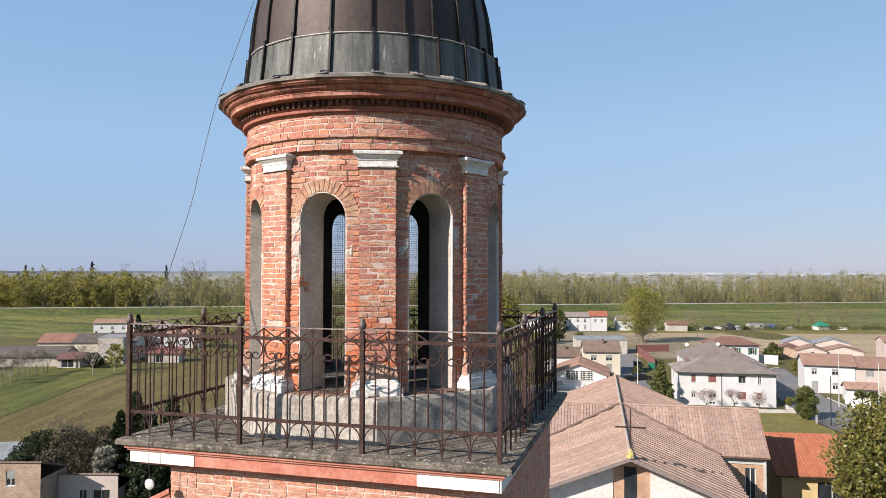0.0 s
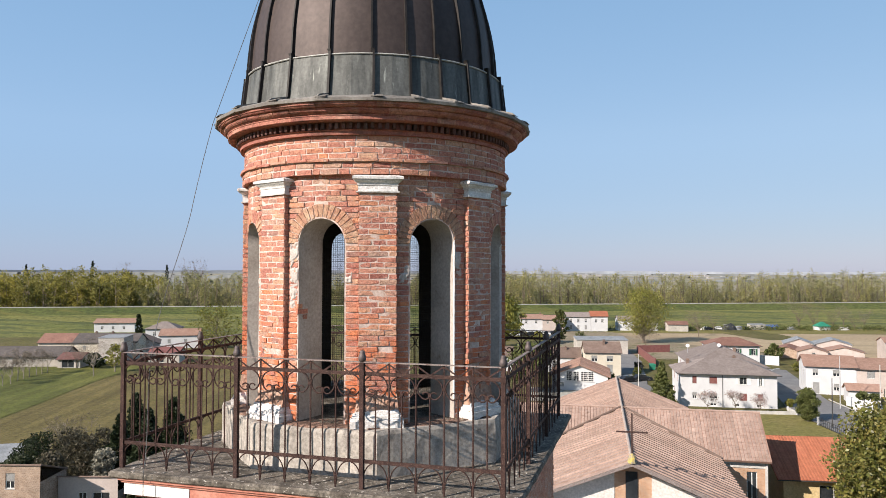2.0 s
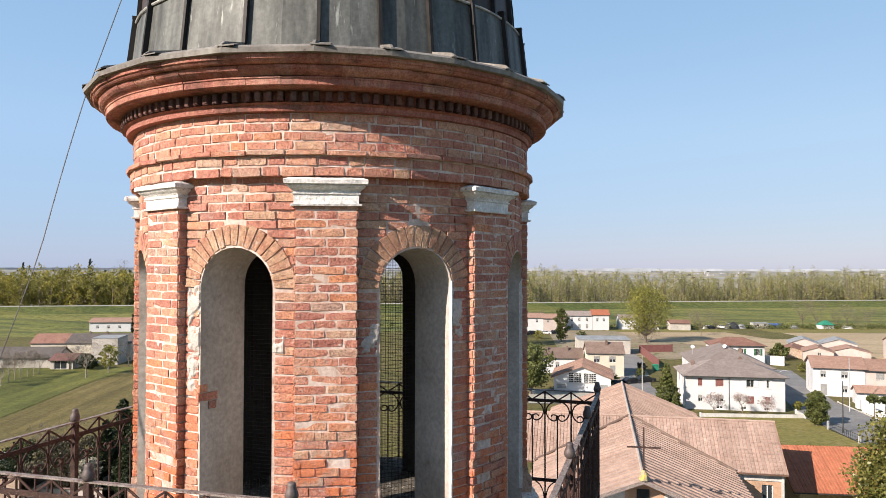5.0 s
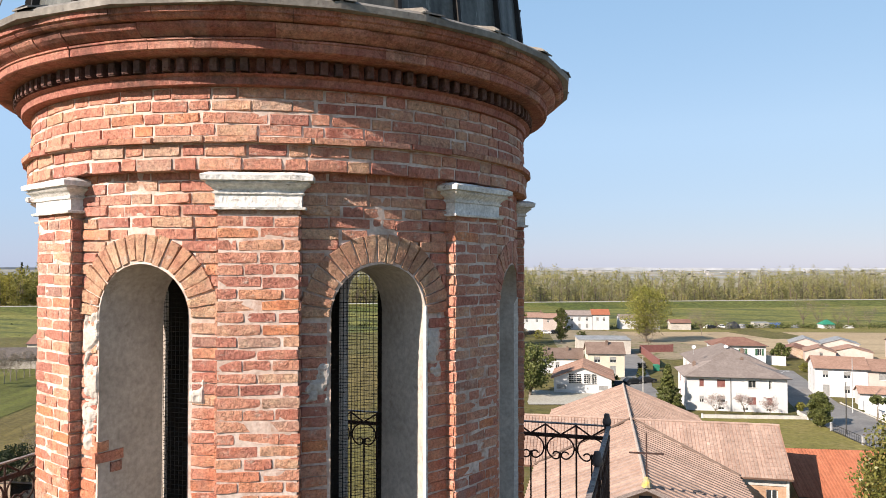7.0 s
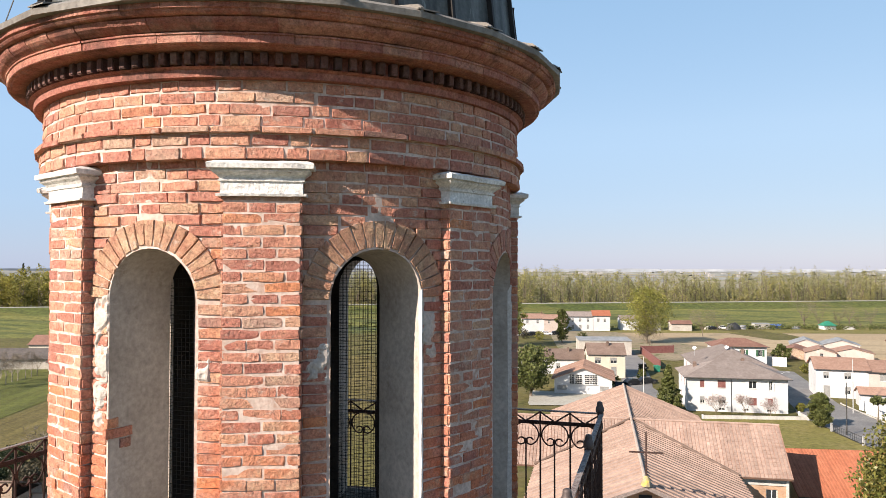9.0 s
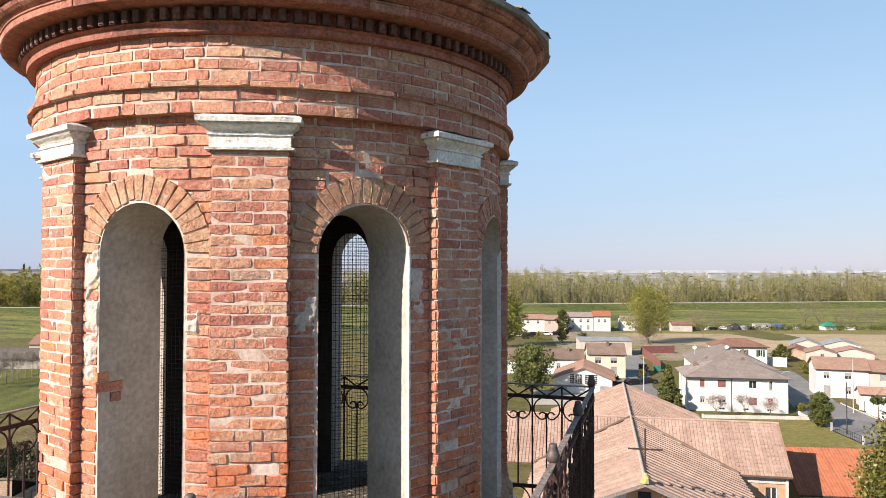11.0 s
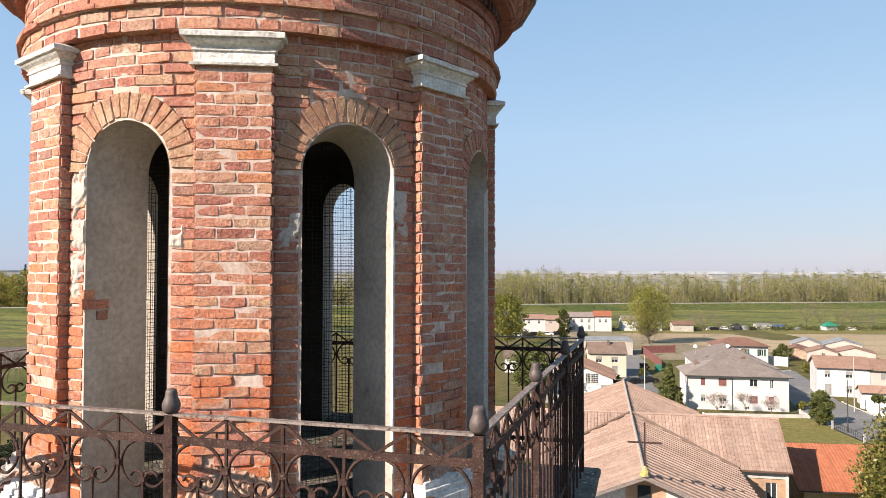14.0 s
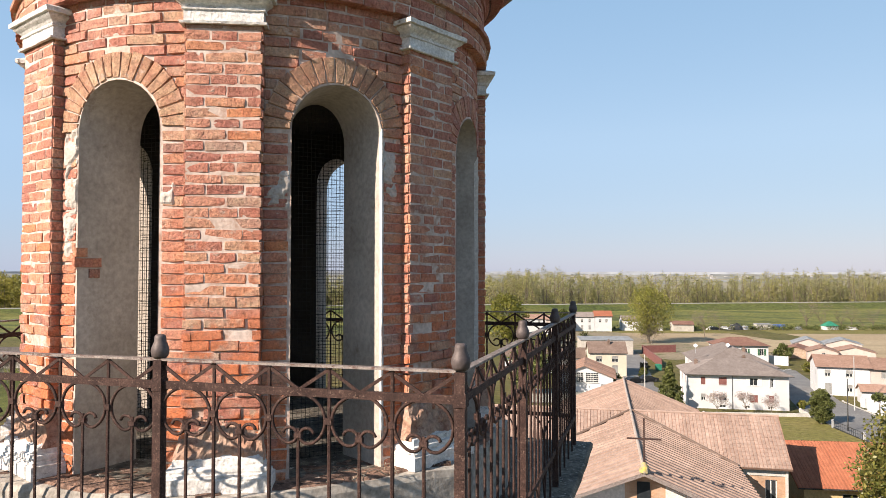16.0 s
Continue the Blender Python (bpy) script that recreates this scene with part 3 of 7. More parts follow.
class Bricks:
    """Bricks of one part: the pick of them objects, the rest one joined mesh."""

    def __init__(self):
        self.ms, self.wedges = [], []

    def put(self, frame_m, length, height, depth=0.09, proud=0.0, tilt=1.0, wedge=False):
        m = frame_m @ pose(rng.gauss(0, 0.003), proud + 0.0008 + abs(rng.gauss(0, 0.0018)), rng.gauss(0, 0.0025), rng.gauss(0, 1.2) * tilt, rng.gauss(0, 0.9) * tilt, rng.gauss(0, 1.0) * tilt)
        (self.wedges if wedge else self.ms).append(m @ Matrix.Diagonal((length, depth, height, 1)))

    def row(self, frame_at, x0, x1, height, lengths, gap=0.0085, proud=0.0, depth=0.09, rag=0.0):
        """Bricks from x0 to x1 along a course; frame_at gives the frame at a place along it."""
        x, k = x0, 0
        while x < x1 - 0.03:
            ln = lengths[k % len(lengths)] * rng.uniform(0.93, 1.07)
            k += 1
            if x1 - x - ln < 0.07:
                ln = x1 - x
            self.put(frame_at(x + ln / 2), ln - gap * rng.uniform(0.7, 1.3), height - gap * rng.uniform(0.7, 1.3), depth, proud - rag * rng.random() ** 3)
            x += ln

    def build(self, parent, singly, mats=None, name="brick"):
        mats = mats or UNIT_MESH
        if singly:
            for m in self.ms:
                ob = new(name, mats[rng.randrange(len(mats))])
                ob.parent = parent
                ob.matrix_basis = m
            for m in self.wedges:
                ob = new("voussoir", WEDGE_MESH[rng.randrange(len(WEDGE_MESH))])
                ob.parent = parent
                ob.matrix_basis = m
        elif self.ms:
            g = Geo()
            for m in self.ms:
                u = UNITS[rng.randrange(len(UNITS))]
                g.add(u.v, u.f, m)
            for m in self.wedges:
                u = WEDGES[rng.randrange(len(WEDGES))]
                g.add(u.v, u.f, m)
            part("brickwork", g, mats[0].materials[0], parent, "weathered red bricks in worn lime mortar", kind="stuff")


# ---- the bell tower ----
R_WALL, R_IN, R_PIL, W_PIL = 1.776, 1.332, 1.829, 0.229
DRUM = pose(0.006, 0.045, 0, 0, 0, -0.65)     # the lantern stands a little off the middle of the terrace
CROWN = pose(-0.008, 0.02, 0)
SPRING, HALF, RING = Z0 - 0.775, 0.301, 0.165
TAPER, DROP = 0.67, 0.88       # the openings narrow towards the inside, and sink a little
FOOT, TOP = Z0 - 2.93, Z0 + 0.05
COURSE = 0.0664
tower = thing("bell_tower", "old brick bell tower with round arched lantern and copper dome", "bell tower")

# lantern wall with eight arched openings
reveal_geo = []
outline = [(-HALF, FOOT + i * (SPRING - FOOT) / 6) for i in range(6)]
outline += [(-HALF * math.cos(math.pi * i / 16), SPRING + HALF * math.sin(math.pi * i / 16)) for i in range(17)]
outline += [(HALF, FOOT + i * (SPRING - FOOT) / 6) for i in reversed(range(6))]


def around(i, lim):
    """The point on the bay's border that answers to point i of the arch's outline."""
    s, z = outline[i]
    if i < 6 or i > 22:
        return (math.copysign(lim, s), z)
    k = (i - 6) / 16
    if k <= 0.3:
        return (-lim, SPRING + (TOP - SPRING) * k / 0.3)
    if k >= 0.7:
        return (lim, SPRING + (TOP - SPRING) * (1 - k) / 0.3)
    return (lim * (2 * (k - 0.3) / 0.4 - 1), TOP)


wall_bays = []
for b in range(8):
    phi = 45 * b
    for r, flip in ((R_WALL + 0.0012, False), (R_IN, True)):
        lim = r * radians(22.5)
        k = TAPER if flip else 1.0
        kz = DROP if flip else 1.0
        inner = [at_drum(phi, r, z if z < SPRING else SPRING + (z - SPRING) * kz, math.asin(k * s / r) * r).translation for s, z in outline]
        outer = [at_drum(phi, r, z, s).translation for s, z in (around(i, lim) for i in range(len(outline)))]
        g = Geo()
        g.rings([outer, inner] if flip else [inner, outer], False, False)
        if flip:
            part("inner_wall", g, DARK_PLASTER, tower, "inner wall of the lantern, darkened for its shade")
        else:
            wall_bays.append(part("wall_bay", g, MORTAR, tower, "brick wall bay round an arched opening"))
    g = Geo()
    rows = []
    for k in range(5):
        r = R_WALL + 0.004 + (R_IN - R_WALL - 0.004) * k / 4
        side = Vector((math.cos(radians(phi)), math.sin(radians(phi)), 0))
        c, cz = 1 + (TAPER - 1) * k / 4, 1 + (DROP - 1) * k / 4
        rows.append([at_drum(phi, math.sqrt(r * r - s * s * c * c), z if z < SPRING else SPRING + (z - SPRING) * cz).translation + side * (c * s * (1 + 0.012 * noise.noise((s * 3, z * 2, k + b)))) for s, z in outline])
    g.rings(rows, False, False)
    reveal_geo.append(g)
for g in reveal_geo:
    part("arch_reveal", g, PLASTER, tower, "grey plastered arch reveal with stains", True)
g = Geo()
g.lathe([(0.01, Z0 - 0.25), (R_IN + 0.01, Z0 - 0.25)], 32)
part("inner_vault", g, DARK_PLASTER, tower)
g = Geo()
g.lathe([(0.01, FOOT + 0.012), (R_WALL - 0.02, FOOT + 0.012)], 48)
part("lantern_floor", g, DECK, tower)

# bird netting in each opening
g = Geo()
NET, NET_H = HALF * TAPER, HALF * DROP
pitch = 0.03
for i in range(-6, 7):
    s = i * pitch
    g.tube([(s, 0, FOOT), (s, 0, SPRING + NET_H * math.sqrt(1 - (s / NET) ** 2) - 0.003)], 0.0018, 3, None, False)
for i in range(int((SPRING + NET_H - FOOT) / pitch)):
    z = FOOT + 0.02 + i * pitch
    h = NET if z < SPRING else NET * math.sqrt(max(0.0, 1 - ((z - SPRING) / NET_H) ** 2))
    if h > 0.02:
        g.tube([(-h, 0.003, z), (h, 0.003, z)], 0.0018, 3, None, False)
net = g.mesh("wire_netting", WIRE)
for b in range(8):
    part("wire_netting", net, WIRE, tower, "square galvanised wire netting", False, at_drum(45 * b, R_IN - 0.03, 0))

# courses of the bays
bays = []
edge = math.asin(W_PIL / R_WALL) * R_WALL
lim = R_WALL * radians(22.5) - edge + 0.004
for b in range(8):
    bk = Bricks()
    course = 0
    z = FOOT + COURSE / 2
    while z < TOP - 0.02:
        f = lambda x, z=z, b=b: at_drum(45 * b, R_WALL, z, x)
        dz = z - SPRING
        out = HALF + RING + 0.01
        clear = HALF + 0.016 if dz < -0.01 else (math.sqrt(out * out - dz * dz) if dz < out else 0.0)
        cut = [0.24, 0.13] if course % 2 else [0.15, 0.24]
        if clear == 0.0:
            bk.row(f, -lim, lim, COURSE, cut)
        elif clear < lim - 0.02:
            if course % 3 == 1 and dz < 0:
                bk.row(f, -lim, -clear, COURSE, [lim - clear])
                bk.row(f, clear, lim, COURSE, [(lim - clear)])
            else:
                bk.row(f, -lim, -clear, COURSE, [0.24])
                bk.row(f, clear, lim, COURSE, [0.24])
        z += COURSE
        course += 1
    n = 19
    for i in range(n):
        a = math.pi * (i + 0.5) / n
        rad = HALF + RING / 2 + 0.010
        f = at_drum(45 * b, R_WALL, SPRING + rad * math.sin(a), -rad * math.cos(a))
        bk.put(f @ pose(0, 0, 0, 0, math.degrees(a) - 180, 0), RING * rng.uniform(0.92, 1.06), math.pi * rad / n - 0.007, 0.055, 0.006, 0.8, True)
    bays.append(bk)
for b in range(8):
    bays[b].build(wall_bays[b], b < 2)

# ragged plaster strips added along two jambs, white to stand for sun on them
for phi, sx, w0 in ((45, 1, 0.018), (90, 1, 0.02)):
    g = Geo()
    rows = []
    for k in range(49):
        z = FOOT + 0.25 + (SPRING - FOOT - 0.2) * k / 48
        w = w0 * max(0.12, 0.75 + 0.9 * noise.noise((z * 4.1, phi, 2)) + 0.4 * noise.noise((z * 17, phi, 5)))
        d = 0.014 + 0.005 * noise.noise((z * 9, 3, phi)) + 0.005 * noise.noise((z * 31, 3, phi))
        rows.append([at_drum(phi, R_WALL + q, z, sx * (HALF + s)).translation for s, q in ((-0.004, -0.03), (-0.002, d), (w * 0.6, d), (w, 0.0))])
    g.rings(rows, False, False)
    part("plaster_edge", g, WHITE_CLEAN, tower, "ragged plaster strip, white for the sunlit edge of the opening")


def plaster_patch(phi, s0, s1, z0, z1, seed, thick=0.016, bias=0.0):
    """A ragged remnant of plaster over the bricks: a rough skin that dips under the brick faces at its border."""
    g = Geo()
    nx, nz = max(6, int((s1 - s0) / 0.012)), max(6, int((z1 - z0) / 0.012))
    rows = []
    for j in range(nz + 1):
        row = []
        for i in range(nx + 1):
            u, v = i / nx, j / nz
            rim = min(1, 5 * min(u, 1 - u) + 0.35, 6 * min(v, 1 - v))
            x, z = s0 + (s1 - s0) * u, z0 + (z1 - z0) * v
            k = 0.45 + bias + 0.9 * noise.noise((x * 9 + seed * 3.1, z * 7, seed)) + 0.5 * noise.noise((x * 26, z * 26, seed + 4))
            row.append(at_drum(phi, R_WALL - 0.012 + min(1.0, max(-0.3, k * rim * 1.6 - 0.1)) * (thick + 0.012), z, x).translation)
        rows.append(row)
    g.rings(rows, False, False)
    part("plaster_patch", g, PALE_PLASTER, tower, "ragged remnant of pale plaster over the bricks")


plaster_patch(0, -HALF - 0.145, -HALF - 0.002, SPRING - 0.85, SPRING + 0.12, 1, 0.016, 0.05)
plaster_patch(45, HALF + 0.003, HALF + 0.13, SPRING - 0.42, SPRING + 0.06, 2, 0.016, -0.05)
plaster_patch(0, HALF - 0.0, HALF + 0.10, SPRING - 0.50, SPRING - 0.30, 3, 0.014, -0.05)
plaster_patch(45, -HALF - 0.16, -HALF - 0.003, SPRING - 0.62, SPRING - 0.22, 5, 0.014, -0.12)
plaster_patch(-45, HALF + 0.0, HALF + 0.14, SPRING - 1.1, SPRING - 0.1, 6, 0.014, 0.0)

# bricks laid bare where the plaster has fallen off
g = Geo()
jamb0, jamb1 = Vector((-HALF, -R_WALL)), Vector((-HALF * TAPER, -R_IN))
for at, z, ln in ((0.20, Z0 - 1.600, 0.19), (0.30, Z0 - 1.668, 0.075), (0.10, Z0 - 1.535, 0.08)):
    u, q = UNITS[3], jamb0.lerp(jamb1, at)
    g.add(u.v, u.f, pose(q.x + 0.006, q.y, z, 0, 0, -90 - math.degrees(math.atan2(jamb1.x - jamb0.x, jamb1.y - jamb0.y))) @ Matrix.Diagonal((ln, 0.03, 0.058, 1)))
part("exposed_bricks", g, BRICK, tower, "bare bricks where plaster has fallen")

# pilasters with white capitals and bases
CAP = [(z, hw - 0.008, r + 0.058) for z, hw, r in [(-0.178, 0.240, 1.778), (-0.177, 0.264, 1.800), (-0.163, 0.266, 1.804), (-0.160, 0.243, 1.781), (-0.092, 0.243, 1.781), (-0.090, 0.253, 1.791), (-0.080, 0.255, 1.793), (-0.078, 0.246, 1.784), (-0.070, 0.249, 1.787),
       (-0.056, 0.261, 1.799), (-0.042, 0.281, 1.819), (-0.032, 0.290, 1.828), (-0.030, 0.281, 1.819), (-0.022, 0.284, 1.822), (-0.020, 0.308, 1.845), (0.008, 0.311, 1.849), (0.014, 0.302, 1.840), (0.028, 0.270, 1.80)]]
BASE_ROWS = [(z * 0.79, hw, r + 0.05) for z, hw, r in [(0.0, 0.312, 1.905), (0.05, 0.314, 1.907), (0.105, 0.312, 1.905), (0.112, 0.296, 1.889), (0.130, 0.297, 1.89), (0.136, 0.284, 1.876), (0.155, 0.288, 1.88), (0.178, 0.282, 1.874), (0.184, 0.260, 1.85), (0.232, 0.254, 1.845), (0.242, 0.236, 1.82), (0.262, 0.220, 1.80)]]


LUMPS = [(0.17, 0.262, 1.872), (0.21, 0.256, 1.868), (0.25, 0.246, 1.856), (0.29, 0.242, 1.848), (0.33, 0.236, 1.838), (0.37, 0.230, 1.826), (0.41, 0.222, 1.812)]


def slabbed(rows, z0, phi, worn, seed, cols=9):
    """A moulded block round a pilaster: sections from back to back, roughened."""
    g = Geo()
    out = []
    for dz, hw, r in rows:
        ring = [(-hw, 1.5)] + [(-hw, 1.5 + (r - 1.5) * k / 3) for k in (1, 2)] + [(-hw + 2 * hw * k / (cols - 1), r) for k in range(cols)] + [(hw, 1.5 + (r - 1.5) * k / 3) for k in (2, 1)] + [(hw, 1.5)]
        row = []
        for s, rr in ring:
            k = noise.noise((s * 9 + seed * 7.3, rr * 9, dz * 14)) * worn + noise.noise((s * 34 + seed, rr * 34, dz * 46)) * worn * 0.7
            row.append((s * (1 + k * 0.5), rr + k, z0 + dz + k * 0.6))
        out.append(row)
    g.rings(out, False, False)
    n = len(out[0])
    g.add(out[-1], [tuple(range(n))])
    m = at_drum(phi, 1, 0)
    m.translation = (0, 0, 0)
    g.v = [tuple(m @ Vector(q)) for q in g.v]
    return g


for b in range(8):
    phi = 22.5 + 45 * b
    core = Geo()
    m = at_drum(phi, 1, 0)
    m.translation = (0, 0, 0)
    core.rings([[m @ Vector((sx * (W_PIL - q - 0.012), rr, z)) for sx, rr in ((-1, 1.45), (1, 1.45), (1, R_PIL - q), (-1, R_PIL - q))] for q, z in ((0.03, FOOT), (0.024, FOOT + 0.4), (0.014, FOOT + 0.8), (0.0005, FOOT + 1.3), (0.0005, Z0 - 0.01))], True, True)
    pil = part("pilaster", core, MORTAR, tower, "brick pilaster with eroded foot")
    bk = Bricks()
    z, course = FOOT + COURSE / 2, 0
    while z < Z0 - 0.16:
        f = lambda x, z=z: m @ pose(x, R_PIL, z)
        low = max(0.0, 1 - (z - FOOT) / 1.3)
        cut = [0.237] if course % 2 else [0.15, 0.165]
        if course % 4 == 2:
            cut = [0.12, 0.237]
        bk.row(f, -W_PIL, W_PIL, COURSE, cut, 0.0085, 0.0, 0.09, 0.07 * low)
        for sd in (-1, 1):
            fs = m @ pose(sd * W_PIL, R_PIL - 0.004 - 0.05, z, 0, 0, -90 * sd)
            bk.put(fs, 0.098, COURSE - 0.012, 0.05, -0.03 * low * rng.random() ** 2, 0.6 + low)
        z += COURSE
        course += 1
    bk.build(pil, b in (0, 1, 7))
    part("capital", slabbed(CAP, Z0, phi, 0.004, b, 33), WHITE, tower, "moulded white plaster capital with chipped edges")
    part("pilaster_base", slabbed(BASE_ROWS, FOOT, phi, 0.0042, b + 20, 31), WHITE, tower, "crumbling white plaster pilaster base")
    part("plaster_collar", slabbed(LUMPS, FOOT, phi, 0.030, b + 40, 25), PINK_PLASTER, tower, "crumbled pink plaster above the pilaster base")


# band, string course and frieze above the capitals
def ring_courses(geo_bricks, r, z, height, length, proud=0.0):
    off, turn = rng.random(), 2 * math.pi * r
    geo_bricks.row(lambda s: at_drum(180, r, z, s + off * length), 0, turn, height, [length, length * 0.55, length * 1.05, length * 0.98, length * 0.5], 0.011, proud, 0.17 if z < Z0 + 0.1 else 0.09)


g = Geo()
g.lathe([(R_WALL - 0.05, Z0 + 0.046), (1.846, Z0 + 0.046), (1.848, Z0 + 0.19), (1.87, Z0 + 0.192), (1.872, Z0 + 0.222), (1.828, Z0 + 0.226), (1.828, Z0 + 0.51)], 96)
frieze = part("frieze", g, MORTAR, tower, "round brick frieze with string course")
bk = Bricks()
for z, r, h in ((0.072, 1.848, 0.078), (0.150, 1.850, 0.074)):
    ring_courses(bk, r, Z0 + z, h, 0.235)
for k in range(4):
    ring_courses(bk, 1.83, Z0 + 0.263 + k * 0.0685, 0.0685, 0.235)
n = 40
for i in range(n):
    bk.put(at_drum(360 * i / n, 1.882, Z0 + 0.207), 2 * math.pi * 1.882 / n - 0.008, 0.034, 0.06, 0.0, 1.0)
bk.build(frieze, False)

lantern = list(tower.children)
for ob in lantern:
    ob.matrix_basis = DRUM @ ob.matrix_basis

# moulded brick cornice with dentils and lead cover
g = Geo()
g.lathe([(1.80, Z0 + 0.50), (1.865, Z0 + 0.505), (1.87, Z0 + 0.545), (1.90, Z0 + 0.558), (1.86, Z0 + 0.562), (1.86, Z0 + 0.642), (2.00, Z0 + 0.645), (2.02, Z0 + 0.66)], 96)
cornice = part("cornice", g, CORNICE, tower, "moulded brick cornice with dentils")
g = Geo()
for r0, z0, n in ((2.035, 0.652, 50), (2.095, 0.716, 54), (2.155, 0.780, 56)):
    off = rng.random()
    nose = {2.035: [(-0.012, 0.0), (-0.006, 0.004), (-0.004, 0.044), (0.004, 0.048), (0.004, 0.058), (-0.004, 0.060), (-0.16, 0.061)],
            2.095: [(-0.058, 0.0), (-0.050, 0.006), (-0.032, 0.016), (-0.012, 0.030), (-0.002, 0.046), (0.0, 0.060), (-0.16, 0.061)],
            2.155: [(-0.046, 0.0), (-0.030, 0.004), (-0.018, 0.014), (-0.016, 0.022), (-0.002, 0.026), (0.0, 0.056), (-0.16, 0.060)]}[r0]
    for i in range(n):
        a0, a1 = 2 * math.pi * (i + off + 0.004) / n, 2 * math.pi * (i + off + 0.996) / n
        dr, dz, tip = rng.gauss(0, 0.0022), rng.gauss(0, 0.001), rng.gauss(0, 0.001)
        rows = [[(math.sin(a) * (r0 + q + dr + tip * (k - 1.5)), -math.cos(a) * (r0 + q + dr + tip * (k - 1.5)), Z0 + z0 + z + dz) for q, z in [(-0.16, 0.0)] + nose] for k, a in enumerate(a0 + (a1 - a0) * j / 3 for j in range(4))]
        g.rings(rows, True, True)
part("moulded_bricks", g, CORNICE, cornice, "curved moulded cornice bricks", kind="stuff")
g = Geo()
g.box(-0.021, 0.021, -0.105, 0.0, -0.036, 0.036)
g.box(-0.018, 0.018, -0.002, 0.006, -0.030, 0.030)
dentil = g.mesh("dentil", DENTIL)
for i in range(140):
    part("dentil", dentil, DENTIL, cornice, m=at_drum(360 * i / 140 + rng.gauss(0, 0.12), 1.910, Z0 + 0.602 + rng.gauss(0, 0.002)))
SEAM_AT = [-47, -30, -13, 4, 20.7, 34.5, 47, 60.7] + [75 + 14.875 * i for i in range(16)]
SEAMS = len(SEAM_AT)
g = Geo()
g.rings([[(math.sin(radians(a)) * (r + 0.006 * noise.noise((a, z, 0))), -math.cos(radians(a)) * r, Z0 + z) for a in SEAM_AT] for r, z in ((2.16, 0.835), (2.205, 0.838), (2.21, 0.872), (2.18, 0.895), (1.85, 0.985))], True, False)
part("lead_cover", g, LEAD, tower, "dull lead sheet over the cornice")
for i in range(SEAMS):
    g = Geo()
    a = SEAM_AT[i]
    m = at_drum(a, 1, 0)
    m.translation = (0, 0, 0)
    g.add([(s, r, Z0 + z) for s in (-0.010, 0.010) for r, z in ((1.86, 0.985), (2.17, 0.895), (2.21, 0.872), (2.21, 0.895), (2.17, 0.925), (1.86, 1.01))],
          [(0, 1, 4, 5), (1, 2, 3, 4), (11, 10, 7, 6), (10, 9, 8, 7), (5, 4, 10, 11), (4, 3, 9, 10), (3, 2, 8, 9)], m)
    g.add([(s, r, Z0 + z) for s in (-0.07, 0.07) for r, z in ((2.10, 0.918), (2.215, 0.880), (2.215, 0.888), (2.10, 0.930))], [(0, 1, 2, 3), (7, 6, 5, 4), (3, 2, 6, 7), (2, 1, 5, 6)], m @ pose(rng.uniform(-0.05, 0.05), 0, 0))
    part("lead_seam", g, LEAD, tower)

# copper skirt and dome in flat panels with standing seams
skirt = [(1.862, 0.96), (1.852, 1.02), (1.800, 1.485)]
dome_h = 2.6
dome = [(1.748, 1.47)] + [(1.738 * math.sqrt(1 - (k / 14.0) ** 2), 1.5 + dome_h * k / 14.0) for k in range(1, 14)] + [(0.35, 1.5 + dome_h * 0.99), (0.05, 1.5 + dome_h + 0.02)]
for i in range(SEAMS):
    a0, a1 = radians(SEAM_AT[i]), radians(SEAM_AT[i + 1] if i + 1 < SEAMS else SEAM_AT[0] + 360)
    g = Geo()
    dr = rng.uniform(-0.004, 0.004)
    g.rings([[(math.sin(a) * (r + dr + rng.gauss(0, 0.002)), -math.cos(a) * (r + dr), Z0 + z) for a in (a0, (a0 + a1) / 2, a1)] for r, z in skirt + [(1.775, 1.492)]], False, False)
    part("skirt_panel", g, PATINA, tower, "streaked green copper panel")
    g = Geo()
    sag = rng.gauss(0, 0.004)
    g.tube([(math.sin(a0 + (a1 - a0) * k / 4) * 1.806, -math.cos(a0 + (a1 - a0) * k / 4) * 1.806, Z0 + 1.487 + sag * (1 - abs(k - 2) / 2)) for k in range(5)], 0.011, 6)
    part("skirt_lip", g, LIP, tower, "pale folded lip along the copper skirt")
    g = Geo()
    g.rings([[(math.sin(a) * r, -math.cos(a) * r, Z0 + z) for a in (a0, a0 + (a1 - a0) / 3, a0 + 2 * (a1 - a0) / 3, a1)] for r, z in dome], False, False)
    part("dome_panel", g, COPPER, tower, "dark brown copper dome panel", True)
    m = at_drum(math.degrees(a0), 1, 0)
    m.translation = (0, 0, 0)
    g = Geo()
    prof2 = [(r, z) for r, z in skirt] + [(1.797, 1.515), (1.800, 1.545)]
    hook = [0, 0, 0, 0.004, 0.022]
    g.rings([[(-0.015 - q, r - 0.02, Z0 + z), (-0.013 - q, r + 0.036, Z0 + z), (0.013, r + 0.036, Z0 + z), (0.015, r - 0.02, Z0 + z)] for (r, z), q in zip(prof2, hook)], True, True)
    part("skirt_seam", g, SEAM_DARK, tower, "dark folded copper seam", m=m)
    g = Geo()
    g.rings([[(-0.013, r - 0.01, Z0 + z), (-0.011, r + 0.036, Z0 + z), (0.011, r + 0.036, Z0 + z), (0.013, r - 0.01, Z0 + z)] for r, z in dome], True, True)
    part("dome_seam", g, SEAM_DARK, tower, m=m)

for ob in tower.children:
    if ob not in lantern:
        ob.matrix_basis = CROWN @ pose(-0.03 if ob.name.startswith("dome") else 0, 0, 0) @ ob.matrix_basis

